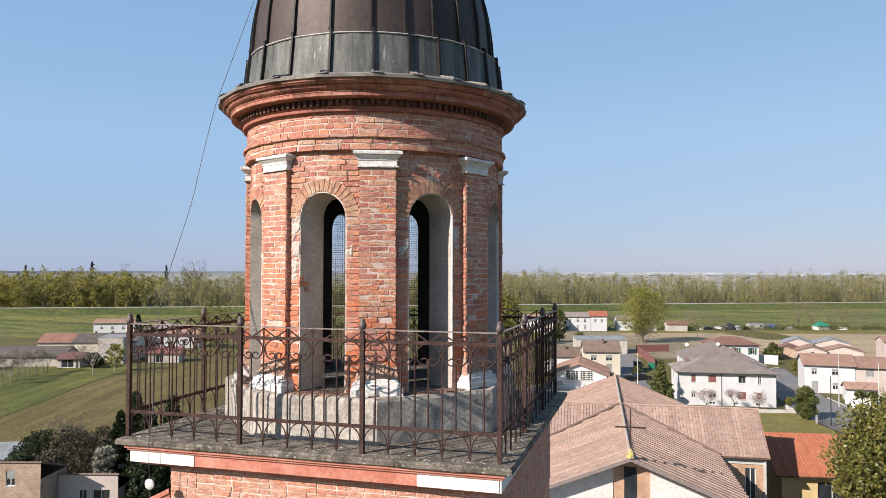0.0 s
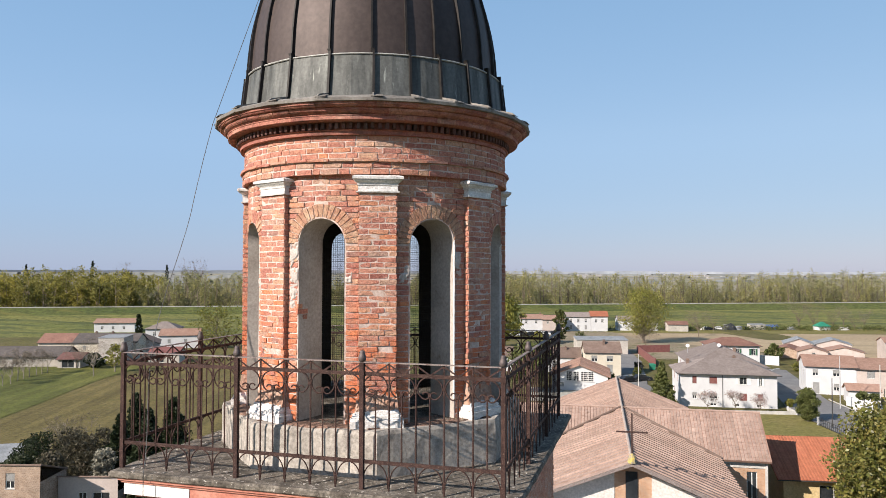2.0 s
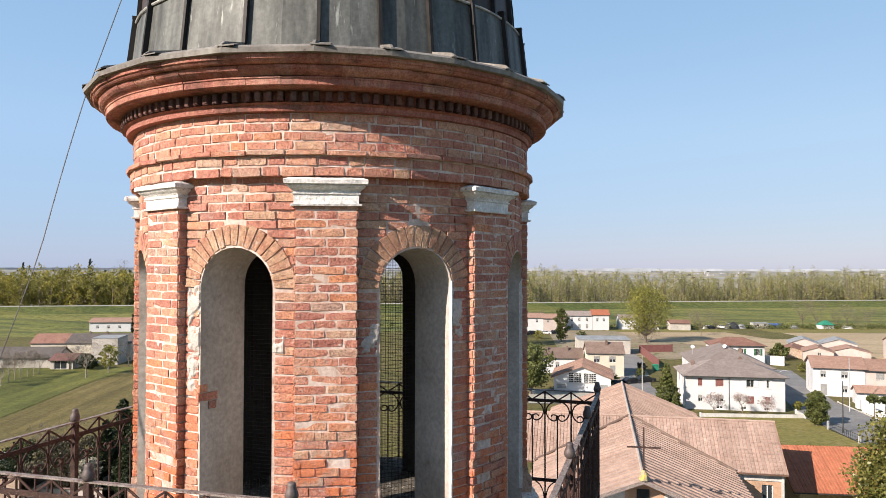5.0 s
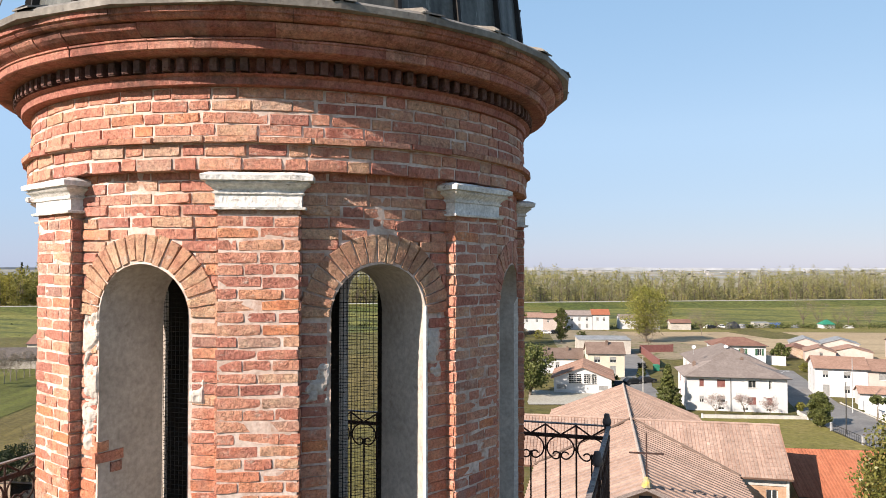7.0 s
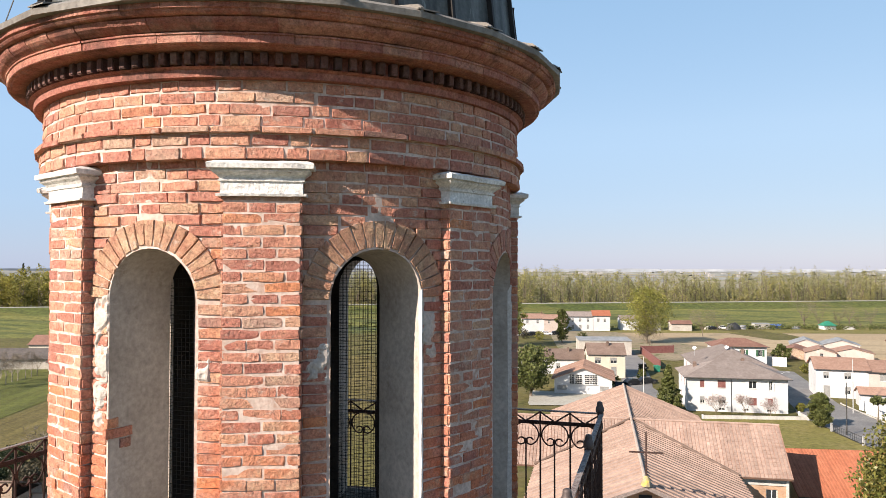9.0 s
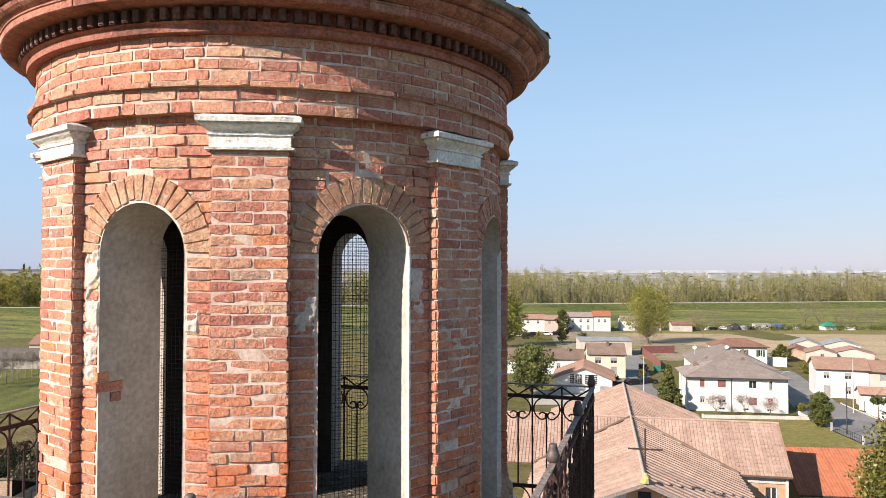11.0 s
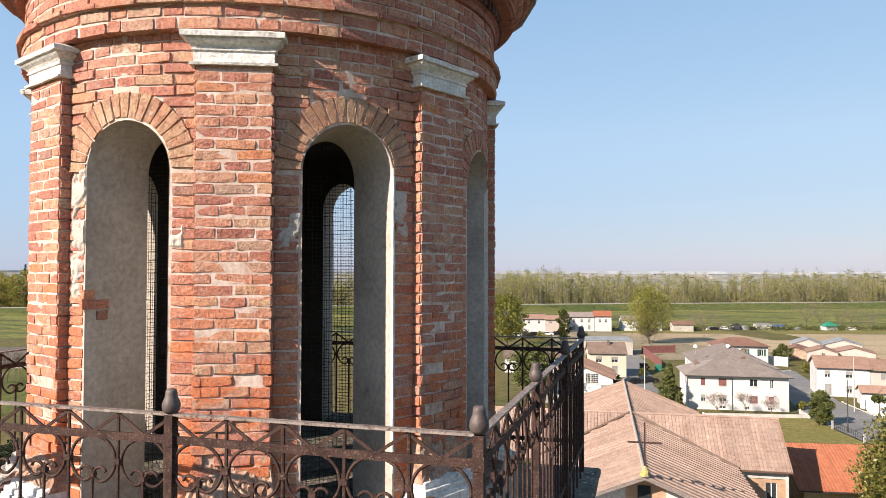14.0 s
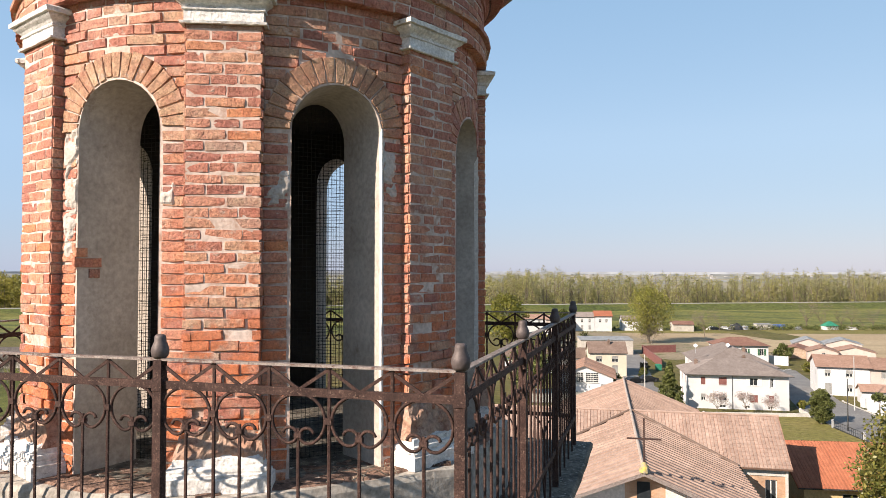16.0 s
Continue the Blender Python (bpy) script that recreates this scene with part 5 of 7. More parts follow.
def bare_tree(name, label, x, y, h, spread, seed, twig=None, bark=None, group="", n=9):
    r = random.Random(seed)
    ob = thing(name, label, "tree", VIEW @ pose(x, y, 0, 0, 0, r.uniform(0, 360)), group)
    g, lf = Geo(), Geo()
    limb(g, (0, 0, -0.1), (0, 0, h * 0.35), h * 0.018, h * 0.014, r, 0.05, 6)
    for i in range(n):
        a = i * 2.4
        e = Vector((math.cos(a) * spread * r.uniform(0.4, 1), math.sin(a) * spread * r.uniform(0.4, 1), h * r.uniform(0.6, 1)))
        p_ = limb(g, (0, 0, h * r.uniform(0.22, 0.35)), e, h * 0.009, 0.012, r, 0.2, 4)
        for k in range(6):
            q = p_[2 + k % 3]
            limb(g, q, q + Vector((r.gauss(0, 0.3), r.gauss(0, 0.3), r.uniform(0.1, 0.5))) * spread * 0.5, h * 0.004, 0.006, r, 0.2, 3)
        leaves(lf, e, (spread * 0.45,) * 3, 70, 0.30, r, 0, 2.4, 0.07)
    part("trunk", g, bark or BARK, ob)
    part("crown", lf, twig or LEAF_BARE, ob)
    return ob


# woods beyond the levee
def wood(name, label, n, x0, x1, y0, y1, h0, h1, seed, per=90, size=1.1, gaps=True, leaf=None):
    r = random.Random(seed)
    g, tk = Geo(), Geo()
    for i in range(n):
        x = r.uniform(x0, x1)
        y = y0 + (y1 - y0) * r.random() ** 1.6
        h = r.uniform(h0, h1) * (0.88 + 0.3 * noise.noise((x / 40, y / 40, 2)))
        if gaps and noise.noise((x / 45, 0, 9)) < -0.18:
            h *= 0.66
        if r.random() < 0.12:
            h *= 0.6
        w = h * (r.uniform(0.16, 0.27) if gaps else r.uniform(0.22, 0.33))
        foot, tip = LEVEE @ Vector((x, y, 0)), LEVEE @ Vector((x + r.gauss(0, 0.8), y, h * 0.93))
        tk.tube([foot, foot.lerp(tip, 0.5) + Vector((r.gauss(0, 0.3), 0, 0)), tip], [0.24, 0.17, 0.05], 3, None, False)
        for k in range(3):
            at = foot.lerp(tip, r.uniform(0.25, 0.6))
            tk.tube([at, at + Vector((r.gauss(0, w * 0.6), r.gauss(0, w * 0.4), h * r.uniform(0.15, 0.35)))], [0.10, 0.03], 3, None, False)
        m = max(4, per // 12)
        thin = r.random() < 0.22
        for k in range(m):
            f = (k + 0.5) / m
            z = h * (0.12 + 0.84 * f)
            rr = w * math.sqrt(max(0.05, 1 - (1.7 * f - 0.75) ** 2)) * r.uniform(0.2, 0.95)
            a = r.uniform(0, 6.28)
            c = LEVEE @ Vector((x + rr * math.cos(a), y + rr * math.sin(a), z))
            leaves(g, c, (w * 0.36, w * 0.36, h * 0.10), 14 if thin and gaps else (32 if gaps else 28), size * (0.7 if thin else 0.85), r, 0, 1.5, 0.26)
    ob = tagged(new(name), label, "woods", kind="stuff")
    part("crowns", g, leaf or LEAF_WOOD, ob, kind="stuff")
    part("trunks", tk, BARK, ob, kind="stuff")


wood("riverside_wood", "spring woods of yellow-green poplars and willows", 620, -330, 30, 26, 150, 21, 26, 11, 150, 1.15, False, LEAF_WILLOW)
wood("riverside_wood", "spring woods of olive and grey-brown trees", 420, 20, 260, 26, 150, 18, 27, 14, 140, 0.82)
wood("riverside_wood", "spring woods of olive and grey-brown trees", 850, 240, 760, 30, 190, 18, 27, 12, 130, 0.82)
wood("riverside_scrub", "low grey-green scrub under the trees", 600, -330, 740, 23, 50, 3.5, 8, 13, 56, 1.0)

# ---- houses ----
def wall_panel(g, m, w, h, holes, depth=0.16, top=None):
    """One outer wall in the frame m (x along, y inward, z up), with openings cut through to a reveal; top gives gable peaks."""
    xs = sorted({0, w, *(v for a, b, c, d in holes for v in (a, c))})
    zs = sorted({0, h, *(v for a, b, c, d in holes for v in (b, d))})
    for i in range(len(xs) - 1):
        for j in range(len(zs) - 1):
            cx, cz = (xs[i] + xs[i + 1]) / 2, (zs[j] + zs[j + 1]) / 2
            if any(a < cx < c and b < cz < d for a, b, c, d in holes):
                continue
            g.add([(xs[i], 0, zs[j]), (xs[i + 1], 0, zs[j]), (xs[i + 1], 0, zs[j + 1]), (xs[i], 0, zs[j + 1])], [(0, 1, 2, 3)], m)
    for a, b, c, d in holes:
        g.add([(a, 0, b), (c, 0, b), (c, 0, d), (a, 0, d), (a, depth, b), (c, depth, b), (c, depth, d), (a, depth, d)],
              [(0, 4, 5, 1), (1, 5, 6, 2), (2, 6, 7, 3), (3, 7, 4, 0)], m)
    if top:
        g.add([(0, 0, h), (w, 0, h), (w / 2, 0, top)], [(0, 1, 2)], m)


def window(parent, m, hole, kind):
    """A window in its opening: frame with pane, sill, and a blind or shutters."""
    a, b, c, d = hole
    w, h = c - a, d - b
    g = Geo()
    for x0, x1, z0, z1 in ((0, w, 0, 0.07), (0, w, h - 0.07, h), (0, 0.07, 0.07, h - 0.07), (w - 0.07, w, 0.07, h - 0.07), (w / 2 - 0.035, w / 2 + 0.035, 0.07, h - 0.07)):
        g.box(x0, x1, 0.09, 0.14, z0, z1)
    if kind == "grid":
        for k in range(1, 5):
            g.box(k * w / 5 - 0.03, k * w / 5 + 0.03, 0.09, 0.14, 0.07, h - 0.07)
            g.box(0.07, w - 0.07, 0.085, 0.135, k * h / 5 - 0.03, k * h / 5 + 0.03)
    win = part("window", g, FRAME_W, parent, m=m @ pose(a, 0, b))
    g = Geo()
    g.box(0.02, w - 0.02, 0.115, 0.13, 0.02, h - 0.02)
    part("pane", g, GLASS_DARK, win)
    if b > 0.3:
        g = Geo()
        g.box(-0.06, w + 0.06, -0.06, 0.1, -0.06, -0.004)
        part("sill", g, KERB, win)
    if kind in BLINDS:
        g = Geo()
        k = 0 if kind != "half" else h * 0.45
        rows = []
        for i in range(int((h - k) / 0.1)):
            for z, y in ((0.005, 0.050), (0.085, 0.050), (0.09, 0.060), (0.1, 0.060)):
                z = h - z - i * 0.1
                rows.append([(0.01, y, z), (0.01, 0.078, z), (w - 0.01, 0.078, z), (w - 0.01, y, z)])
        g.rings(rows)
        part("blind", g, BLINDS[kind], win)
    if kind in ("open", "green"):
        for x0, x1 in ((-w / 2 - 0.02, -0.02), (w + 0.02, w + w / 2 + 0.02)):
            g = Geo()
            g.box(x0, x1, -0.05, -0.004, 0, h)
            part("shutter", g, SHUT_GREEN if kind == "green" else FRAME_W, win)
    return win


BLINDS = {"red": SHUT_RED, "grey": SHUT_GREY, "half": SHUT_GREY}


def roof_planes(kind, w, d, over, eave, ridge):
    """The slopes as (low corner, low corner, high corner, high corner), low edge first."""
    a, b = w / 2 + over, d / 2 + over
    drop = (ridge - eave) / ((min(w, d) / 2)) * over
    e = eave - drop
    if kind == "hip":
        if w >= d:
            k = a - b
            A, B = (-k, 0, ridge), (k, 0, ridge)
            return [((-a, -b, e), (a, -b, e), B, A), ((a, b, e), (-a, b, e), A, B), ((a, -b, e), (a, b, e), B, B), ((-a, b, e), (-a, -b, e), A, A)]
        k = b - a
        A, B = (0, -k, ridge), (0, k, ridge)
        return [((a, -b, e), (a, b, e), B, A), ((-a, b, e), (-a, -b, e), A, B), ((-a, -b, e), (a, -b, e), A, A), ((a, b, e), (-a, b, e), B, B)]
    if kind == "gable_x":
        return [((-a, -b, e), (a, -b, e), (a, 0, ridge), (-a, 0, ridge)), ((a, b, e), (-a, b, e), (-a, 0, ridge), (a, 0, ridge))]
    if kind == "gable_y":
        return [((a, -b, e), (a, b, e), (0, b, ridge), (0, -b, ridge)), ((-a, b, e), (-a, -b, e), (0, -b, ridge), (0, b, ridge))]
    if kind == "flat":
        return [((-w / 2, -d / 2, eave - 0.9), (w / 2, -d / 2, eave - 0.9), (w / 2, d / 2, eave - 0.9), (-w / 2, d / 2, eave - 0.9))]
    return [((-a, -b, e), (a, -b, e), (a, b, ridge), (-a, b, ridge))]


def slope_slab(g, pl, thick=0.14):
    """A slope with thickness."""
    a, b, c, d = (Vector(q) for q in pl)
    n = (b - a).cross((c + d) / 2 - a).normalized()
    top = [a, b, c] if (c - d).length < 1e-4 else [a, b, c, d]
    bot = [q - n * thick for q in top]
    k = len(top)
    g.add(top + bot, [tuple(range(k)), tuple(reversed(range(k, 2 * k)))] + [(i, i + k, (i + 1) % k + k, (i + 1) % k) for i in range(k)])


def tile_columns(parent, pl, mat, step, high, wide, drop=0.86):
    """Columns of cover tiles along the fall of a slope, each its own part, stepped at every tile."""
    a, b, c, d = (Vector(q) for q in pl)
    n = (b - a).cross((c + d) / 2 - a).normalized()
    e = (b - a).normalized()
    ln, up = (b - a).length, (c + d) / 2 - (a + b) / 2
    up -= e * up.dot(e)
    rise = up.length
    v = up.normalized()
    flat = [((q - a).dot(e), (q - a).dot(v)) for q in (a, b, c, d)]
    lo_x, hi_x = min(q[0] for q in flat), max(q[0] for q in flat)
    i = lo_x + step / 2 - step
    while i + step < hi_x:
        i += step
        hits = []
        for (x0, y0), (x1, y1) in zip(flat, flat[1:] + flat[:1]):
            if (x0 <= i) != (x1 <= i):
                hits.append(y0 + (y1 - y0) * (i - x0) / (x1 - x0))
        if len(hits) < 2 or max(hits) - min(hits) < 0.15:
            continue
        p0, way = a + e * i + v * min(hits), v * (max(hits) - min(hits))
        s = e * wide / 2
        g = Geo()
        rows = []
        m = max(2, int(way.length / 0.42))
        for k in range(m):
            shift, lift = e * rng.gauss(0, 0.005), rng.uniform(0.95, 1.05)
            for at, hh in ((k / m, 1.0), ((k + 1) / m, drop)):
                q, up_n = p0 + way * at + shift, n * high * hh * lift
                rows.append([q - s, q - s * 0.85 + up_n, q + s * 0.85 + up_n, q + s])
        g.rings(rows, False, False)
        part("tile_column", g, mat, parent)


def house(name, label, x, y, rot, w, d, eave, ridge, roof="hip", walls=None, tiles=None, wins=None, over=0.5, chimneys=(), ribs=0.0, category="house", group="", gutter=True):
    walls, tiles = walls or WALL_W, tiles or TILE_RED
    ob = thing(name, label, category, VIEW @ pose(x, y, 0, 0, 0, rot), group)
    faces = {"front": (pose(-w / 2, -d / 2, 0), w), "right": (pose(w / 2, -d / 2, 0, 0, 0, 90), d), "back": (pose(w / 2, d / 2, 0, 0, 0, 180), w), "left": (pose(-w / 2, d / 2, 0, 0, 0, 270), d)}
    for side, (m, ln) in faces.items():
        holes = [(cx - ww / 2, z0, cx + ww / 2, z0 + hh) for cx, z0, ww, hh, _ in (wins or {}).get(side, ())]
        g = Geo()
        peak = ridge - 0.12 if (roof == "gable_x" and side in ("left", "right")) or (roof == "gable_y" and side in ("front", "back")) else None
        wall_panel(g, m, ln, eave if roof != "shed" else (eave if side != "back" else ridge), holes, top=peak)
        part("wall", g, walls, ob)
        for hole, spec in zip(holes, (wins or {}).get(side, ())):
            window(ob, m, hole, spec[4])
    for pl in roof_planes(roof, w, d, over, eave + 0.12, ridge + 0.12):
        g = Geo()
        slope_slab(g, pl, 0.14)
        part("roof_slope", g, tiles, ob)
        if ribs:
            tile_columns(ob, pl, tiles, ribs, ribs * 0.12, ribs * 0.6)
    if gutter and roof in ("hip", "gable_x", "gable_y"):
        g = Geo()
        o = w / 2 + over - 0.02
        q = d / 2 + over - 0.02
        z = eave - (ridge - eave) / (min(w, d) / 2) * over + 0.02
        if roof != "gable_y":
            g.box(-o, o, -q - 0.09, -q, z - 0.02, z + 0.08)
        else:
            g.box(o, o + 0.09, -q, q, z - 0.02, z + 0.08)
        part("gutter", g, DARK_METAL, ob)
    for cx, cy, ch in chimneys:
        g = Geo()
        zb = eave
        g.box(cx - 0.28, cx + 0.28, cy - 0.25, cy + 0.25, zb, ridge + ch)
        g.box(cx - 0.36, cx + 0.36, cy - 0.33, cy + 0.33, ridge + ch, ridge + ch + 0.1)
        g.box(cx - 0.2, cx + 0.2, cy - 0.2, cy + 0.2, ridge + ch + 0.1, ridge + ch + 0.35)
        part("chimney", g, TILE_DARK, ob)
    return ob


def row_of(xs, z, w, h, kind):
    return [(x, z, w, h, kind) for x in xs]


# the large white house and its rear wing
white = house("white_house", "large white rendered house with grey hip roof and red blinds", 53.0, 139.6, -10, 16.8, 11, 6.2, 8.3, "hip", WALL_W, TILE_GREY,
              {"front": [(2.5, 4.2, 0.75, 1.35, "red"), (5.8, 4.2, 1.35, 1.35, "red"), (11.0, 4.2, 1.3, 1.35, "open"), (14.0, 4.0, 0.55, 1.6, "open"), (2.5, 1.4, 0.75, 1.2, "half"), (5.8, 1.5, 1.4, 1.1, "half"),
                         (11.0, 1.3, 1.3, 1.3, "red"), (13.9, 1.25, 0.9, 1.3, "red"), (5.8, 0.25, 1.1, 0.45, ""), (9.9, 0.25, 0.9, 0.45, ""), (13.7, 0.2, 0.8, 0.5, "")],
               "left": [(3, 4.0, 0.9, 1.4, "red"), (7.5, 4.0, 0.9, 1.4, "red"), (3, 1.2, 0.9, 1.4, "red")]}, 0.7, ((-6.2, 0.6, -0.6), (2.5, 1.8, 0.1)))
g = Geo()
g.tube([(-1.0, -5.56, 0.1), (-1.0, -5.56, 5.9)], 0.05, 6)
part("drainpipe", g, DARK_METAL, white)
g = Geo()
g.box(3.4, 4.2, -5.75, -5.51, 2.45, 3.0, pose(-8.3, 0, -0.25))
part("air_conditioner", g, KERB, white)
house("white_house", "rear wing of the white house with grey hip roof", 58.6, 156.4, -10, 13.5, 22, 6.2, 9.2, "hip", WALL_W, TILE_GREY, {"left": row_of((4, 9, 14), 3.8, 1.0, 1.4, "red")}, 0.7, ((2, -6, -0.2),), category="house")
house("villa", "white house with dull red hip roof and green shutters", 77.8, 199, -10, 13, 9, 5.2, 6.8, "hip", WALL_W, TILE_RUST, {"front": row_of((7.4, 11.4), 2.6, 1.0, 1.7, "green")}, 0.6)
house("white_row_house", "white two-storey house with reddish tiled roof", 79.6, 152.5, -18, 9.2, 9.0, 5.6, 7.4, "gable_x", WALL_W, TILE_RED,
      {"front": [(1.8, 3.7, 1.0, 1.3, "half"), (5.6, 3.7, 1.2, 1.3, "half"), (1.9, 0.15, 1.2, 2.2, "grey"), (5.6, 0.8, 1.0, 1.4, "half")], "left": [(3, 3.6, 0.6, 1.2, "grey"), (6.5, 3.6, 0.6, 1.2, "grey"), (3, 1.0, 0.6, 1.2, "grey"), (6.5, 0.9, 0.6, 1.3, "grey")]}, 0.4, (), 0.0)
house("pink_row_house", "pinkish two-storey terrace house with tiled roof", 92.8, 148.3, -18, 18.5, 9.0, 5.4, 7.1, "gable_x", WALL_P, TILE_RED,
      {"front": [(2.6, 3.6, 1.4, 1.5, "grey"), (7.4, 3.6, 1.5, 1.5, "half"), (12, 3.6, 1.4, 1.5, "grey"), (7.4, 0.7, 1.5, 1.4, "half"), (3.0, 0.7, 1.3, 1.4, "grey")]}, 0.4, ((5, 1, 0.4),))
house("porch", "small white porch with tiled roof", 79.8, 140.2, -18, 5.4, 4.0, 2.4, 3.4, "gable_x", WALL_W, TILE_RED, {"front": [(2.2, 0.1, 1.2, 2.0, "grey")]}, 0.3)
house("barn", "brick barn with rusty red roof", 100.5, 214, -30, 6.2, 10.5, 2.3, 3.3, "gable_y", WALL_R, TILE_RUST, {"left": row_of((3, 7.5), 0.2, 2.0, 1.9, "")}, 0.4, group="barns by the field")
house("barn", "old barn with grey sheet roof", 106.8, 221, -22, 8, 9, 3.3, 4.8, "gable_y", WALL_P, SHEET_GREY, {"front": row_of((2.4, 5.6), 1.2, 0.9, 1.3, "")}, 0.3, group="barns by the field")
house("barn", "old barn with grey sheet roof", 116.2, 219.5, -22, 9.5, 9, 3.3, 4.7, "gable_y", WALL_P, SHEET_GREY, None, 0.3, group="barns by the field")
house("barn", "low farm building with patched red tiles", 103.4, 206, -22, 7.5, 8, 2.6, 3.8, "gable_y", WALL_P, TILE_RED, {"front": row_of((4,), 1.4, 0.9, 1.0, "")}, 0.3, group="barns by the field")
house("barn", "low farm building with patched red tiles", 112.6, 207, -22, 10, 8, 2.4, 3.7, "gable_y", WALL_P, TILE_RED, None, 0.3, group="barns by the field")
house("row_house", "white house with red tiled roof beside the field", 127.5, 206, -15, 8, 8, 5.0, 6.3, "gable_x", WALL_P, TILE_RED, {"front": row_of((2, 5), 2.8, 0.9, 1.2, "")}, 0.3)

# houses beyond the church
grid_hall = house("gabled_hall", "white gabled hall with large grid windows and tiled roof", 29.6, 158.5, -12, 11.4, 13, 3.1, 5.3, "gable_y", WALL_W, TILE_RED,
      {"front": [(1.5, 0.8, 1.9, 0.9, "grey"), (9.9, 0.8, 1.8, 0.9, "grey")]}, 0.6, (), 0.75, category="hall")
for x in (2.95, 5.95):
    window(grid_hall, pose(-5.7, -6.65, 0), (x, 2.0, x + 2.6, 4.0), "grid")
house("cream_house", "cream two-storey house with dark tiled roof", 38.3, 178, -6, 8.4, 8, 5.4, 7.6, "gable_x", WALL_C, TILE_DARK, {"front": [(2.2, 3.3, 1.4, 1.4, "half"), (5.8, 3.3, 1.5, 1.4, "half"), (5.8, 0.6, 1.3, 2.0, "grey")]}, 0.3, ((0.5, -1, 0.3),))
house("long_house", "long low cream house with dark tiled roof", 24.5, 184, -6, 19, 8, 3.6, 5.6, "gable_x", WALL_W, TILE_DARK, {"front": row_of((5, 9, 13, 17), 1.3, 0.9, 1.4, "half")}, 0.3, ((-5, -1, 0.2), (1, -1, 0.2), (6, -1, 0.2)))
house("grey_depot", "low grey depot with flat sheet roof", 47.5, 222, -4, 15, 9, 4.2, 4.5, "shed", WALL_G, SHEET_GREY, None, 0.2, category="depot")
house("far_house", "far white house with grey roof and balcony", 55.6, 304, -5, 10, 9, 5.8, 7.4, "gable_x", WALL_W, TILE_GREY, {"front": row_of((2, 5, 8), 3.6, 0.9, 1.4, "half") + row_of((2, 5, 8), 0.8, 0.9, 1.6, "grey")}, 0.4, group="far houses below the levee")
house("far_house", "far white house with bright orange roof", 64.0, 303, -5, 6.6, 9, 6.2, 8.0, "gable_x", WALL_W, TILE_ORANGE, {"front": row_of((2, 4.5), 3.6, 0.9, 1.4, "half")}, 0.4, group="far houses below the levee")
house("far_house", "far white house with dull red roof", 36.0, 300, -3, 8.5, 8, 5.2, 6.8, "gable_x", WALL_W, TILE_RED, {"front": row_of((2, 6), 3.3, 0.9, 1.3, "half")}, 0.4, ((3.6, 0, 0.6),), group="far houses below the levee")
house("far_house", "far pinkish house with red roof", 44.5, 299, -3, 8.5, 8, 5.0, 6.5, "gable_x", WALL_P, TILE_RED, {"front": row_of((2, 6), 3.3, 0.9, 1.3, "half")}, 0.4, group="far houses below the levee")
house("far_shed", "far pale shed with red roof", 96, 302, -5, 8, 7, 2.8, 4.0, "gable_x", WALL_G, TILE_RUST, None, 0.3, category="shed")
house("far_shed", "far white house half hidden by trees", 80.5, 306, -5, 16, 8, 4.2, 5.8, "gable_x", WALL_W, TILE_GREY, {"front": row_of((3, 8, 13), 2.4, 0.9, 1.2, "")}, 0.3, category="house")

# farm and houses towards the levee
house("farmhouse", "long pale farmhouse with brown tiled roof", -92.9, 205, 4, 16.8, 9, 4.8, 6.9, "gable_x", WALL_C, TILE_SOOT, {"front": row_of((3, 8, 13), 2.9, 0.8, 1.0, "grey") + row_of((2, 6), 0.6, 1.0, 1.6, "grey")}, 0.3, ((-4, 0, 0.3), (0.5, 0, 0.3)))
house("farmhouse", "pale farmhouse with red tiled roof", -105.95, 204.1, 4, 9.2, 9, 4.8, 6.9, "gable_x", WALL_C, TILE_RUST, {"front": row_of((2, 7), 2.6, 0.8, 1.2, "grey")}, 0.3)
house("farm_block", "tall square rendered farm block with flat roof", -87.5, 196, 4, 6.5, 7, 6.8, 7.0, "shed", WALL_G, SHEET_GREY, {"front": [(4.2, 3.6, 1.2, 1.3, "half")]}, 0.1, category="farm building")
house("hay_barn", "low barn with dark sagging roof", -108.8, 190, 4, 24, 8, 2.8, 4.8, "gable_x", WALL_G, TILE_SOOT, {"front": row_of((4, 12), 0.6, 1.2, 1.2, "")}, 0.5, category="barn")
house("shed", "maroon-roofed shed beside the farm", -74.5, 198, 4, 8, 6, 2.4, 3.9, "gable_x", WALL_G, SHUT_RED, {"front": [(3, 0.1, 2.0, 1.9, "")]}, 0.3)
house("hay_barn", "small barn with maroon roof and dark doorway", -94.2, 188, 4, 5.5, 8, 2.3, 3.5, "gable_x", WALL_G, TILE_MAROON, {"front": [(2.5, 0.1, 3.0, 2.2, "")]}, 0.4, category="barn")
house("far_house", "far white house with red roof below the levee", -128, 288, 8, 15, 9, 4.0, 5.4, "gable_x", WALL_W, TILE_RED, {"front": row_of((3, 7, 11), 1.6, 1.0, 1.2, "half")}, 0.4, group="far houses below the levee")
house("far_house", "far white house with grey hip roof", -100, 263, 8, 11, 9, 3.9, 6.0, "hip", WALL_W, TILE_GREY, {"front": row_of((3, 7), 1.4, 1.0, 1.3, "half")}, 0.4, group="far houses below the levee")
house("shed", "shed with dark red roof", -88, 215, 20, 9, 14, 3.6, 5.4, "gable_y", WALL_P, TILE_DARK, None, 0.3)
house("shed", "white house with red roof", -84, 235, 10, 12, 8, 4.0, 5.8, "gable_x", WALL_W, TILE_RED, {"front": row_of((3, 8), 1.6, 0.9, 1.2, "grey")}, 0.3, category="house")
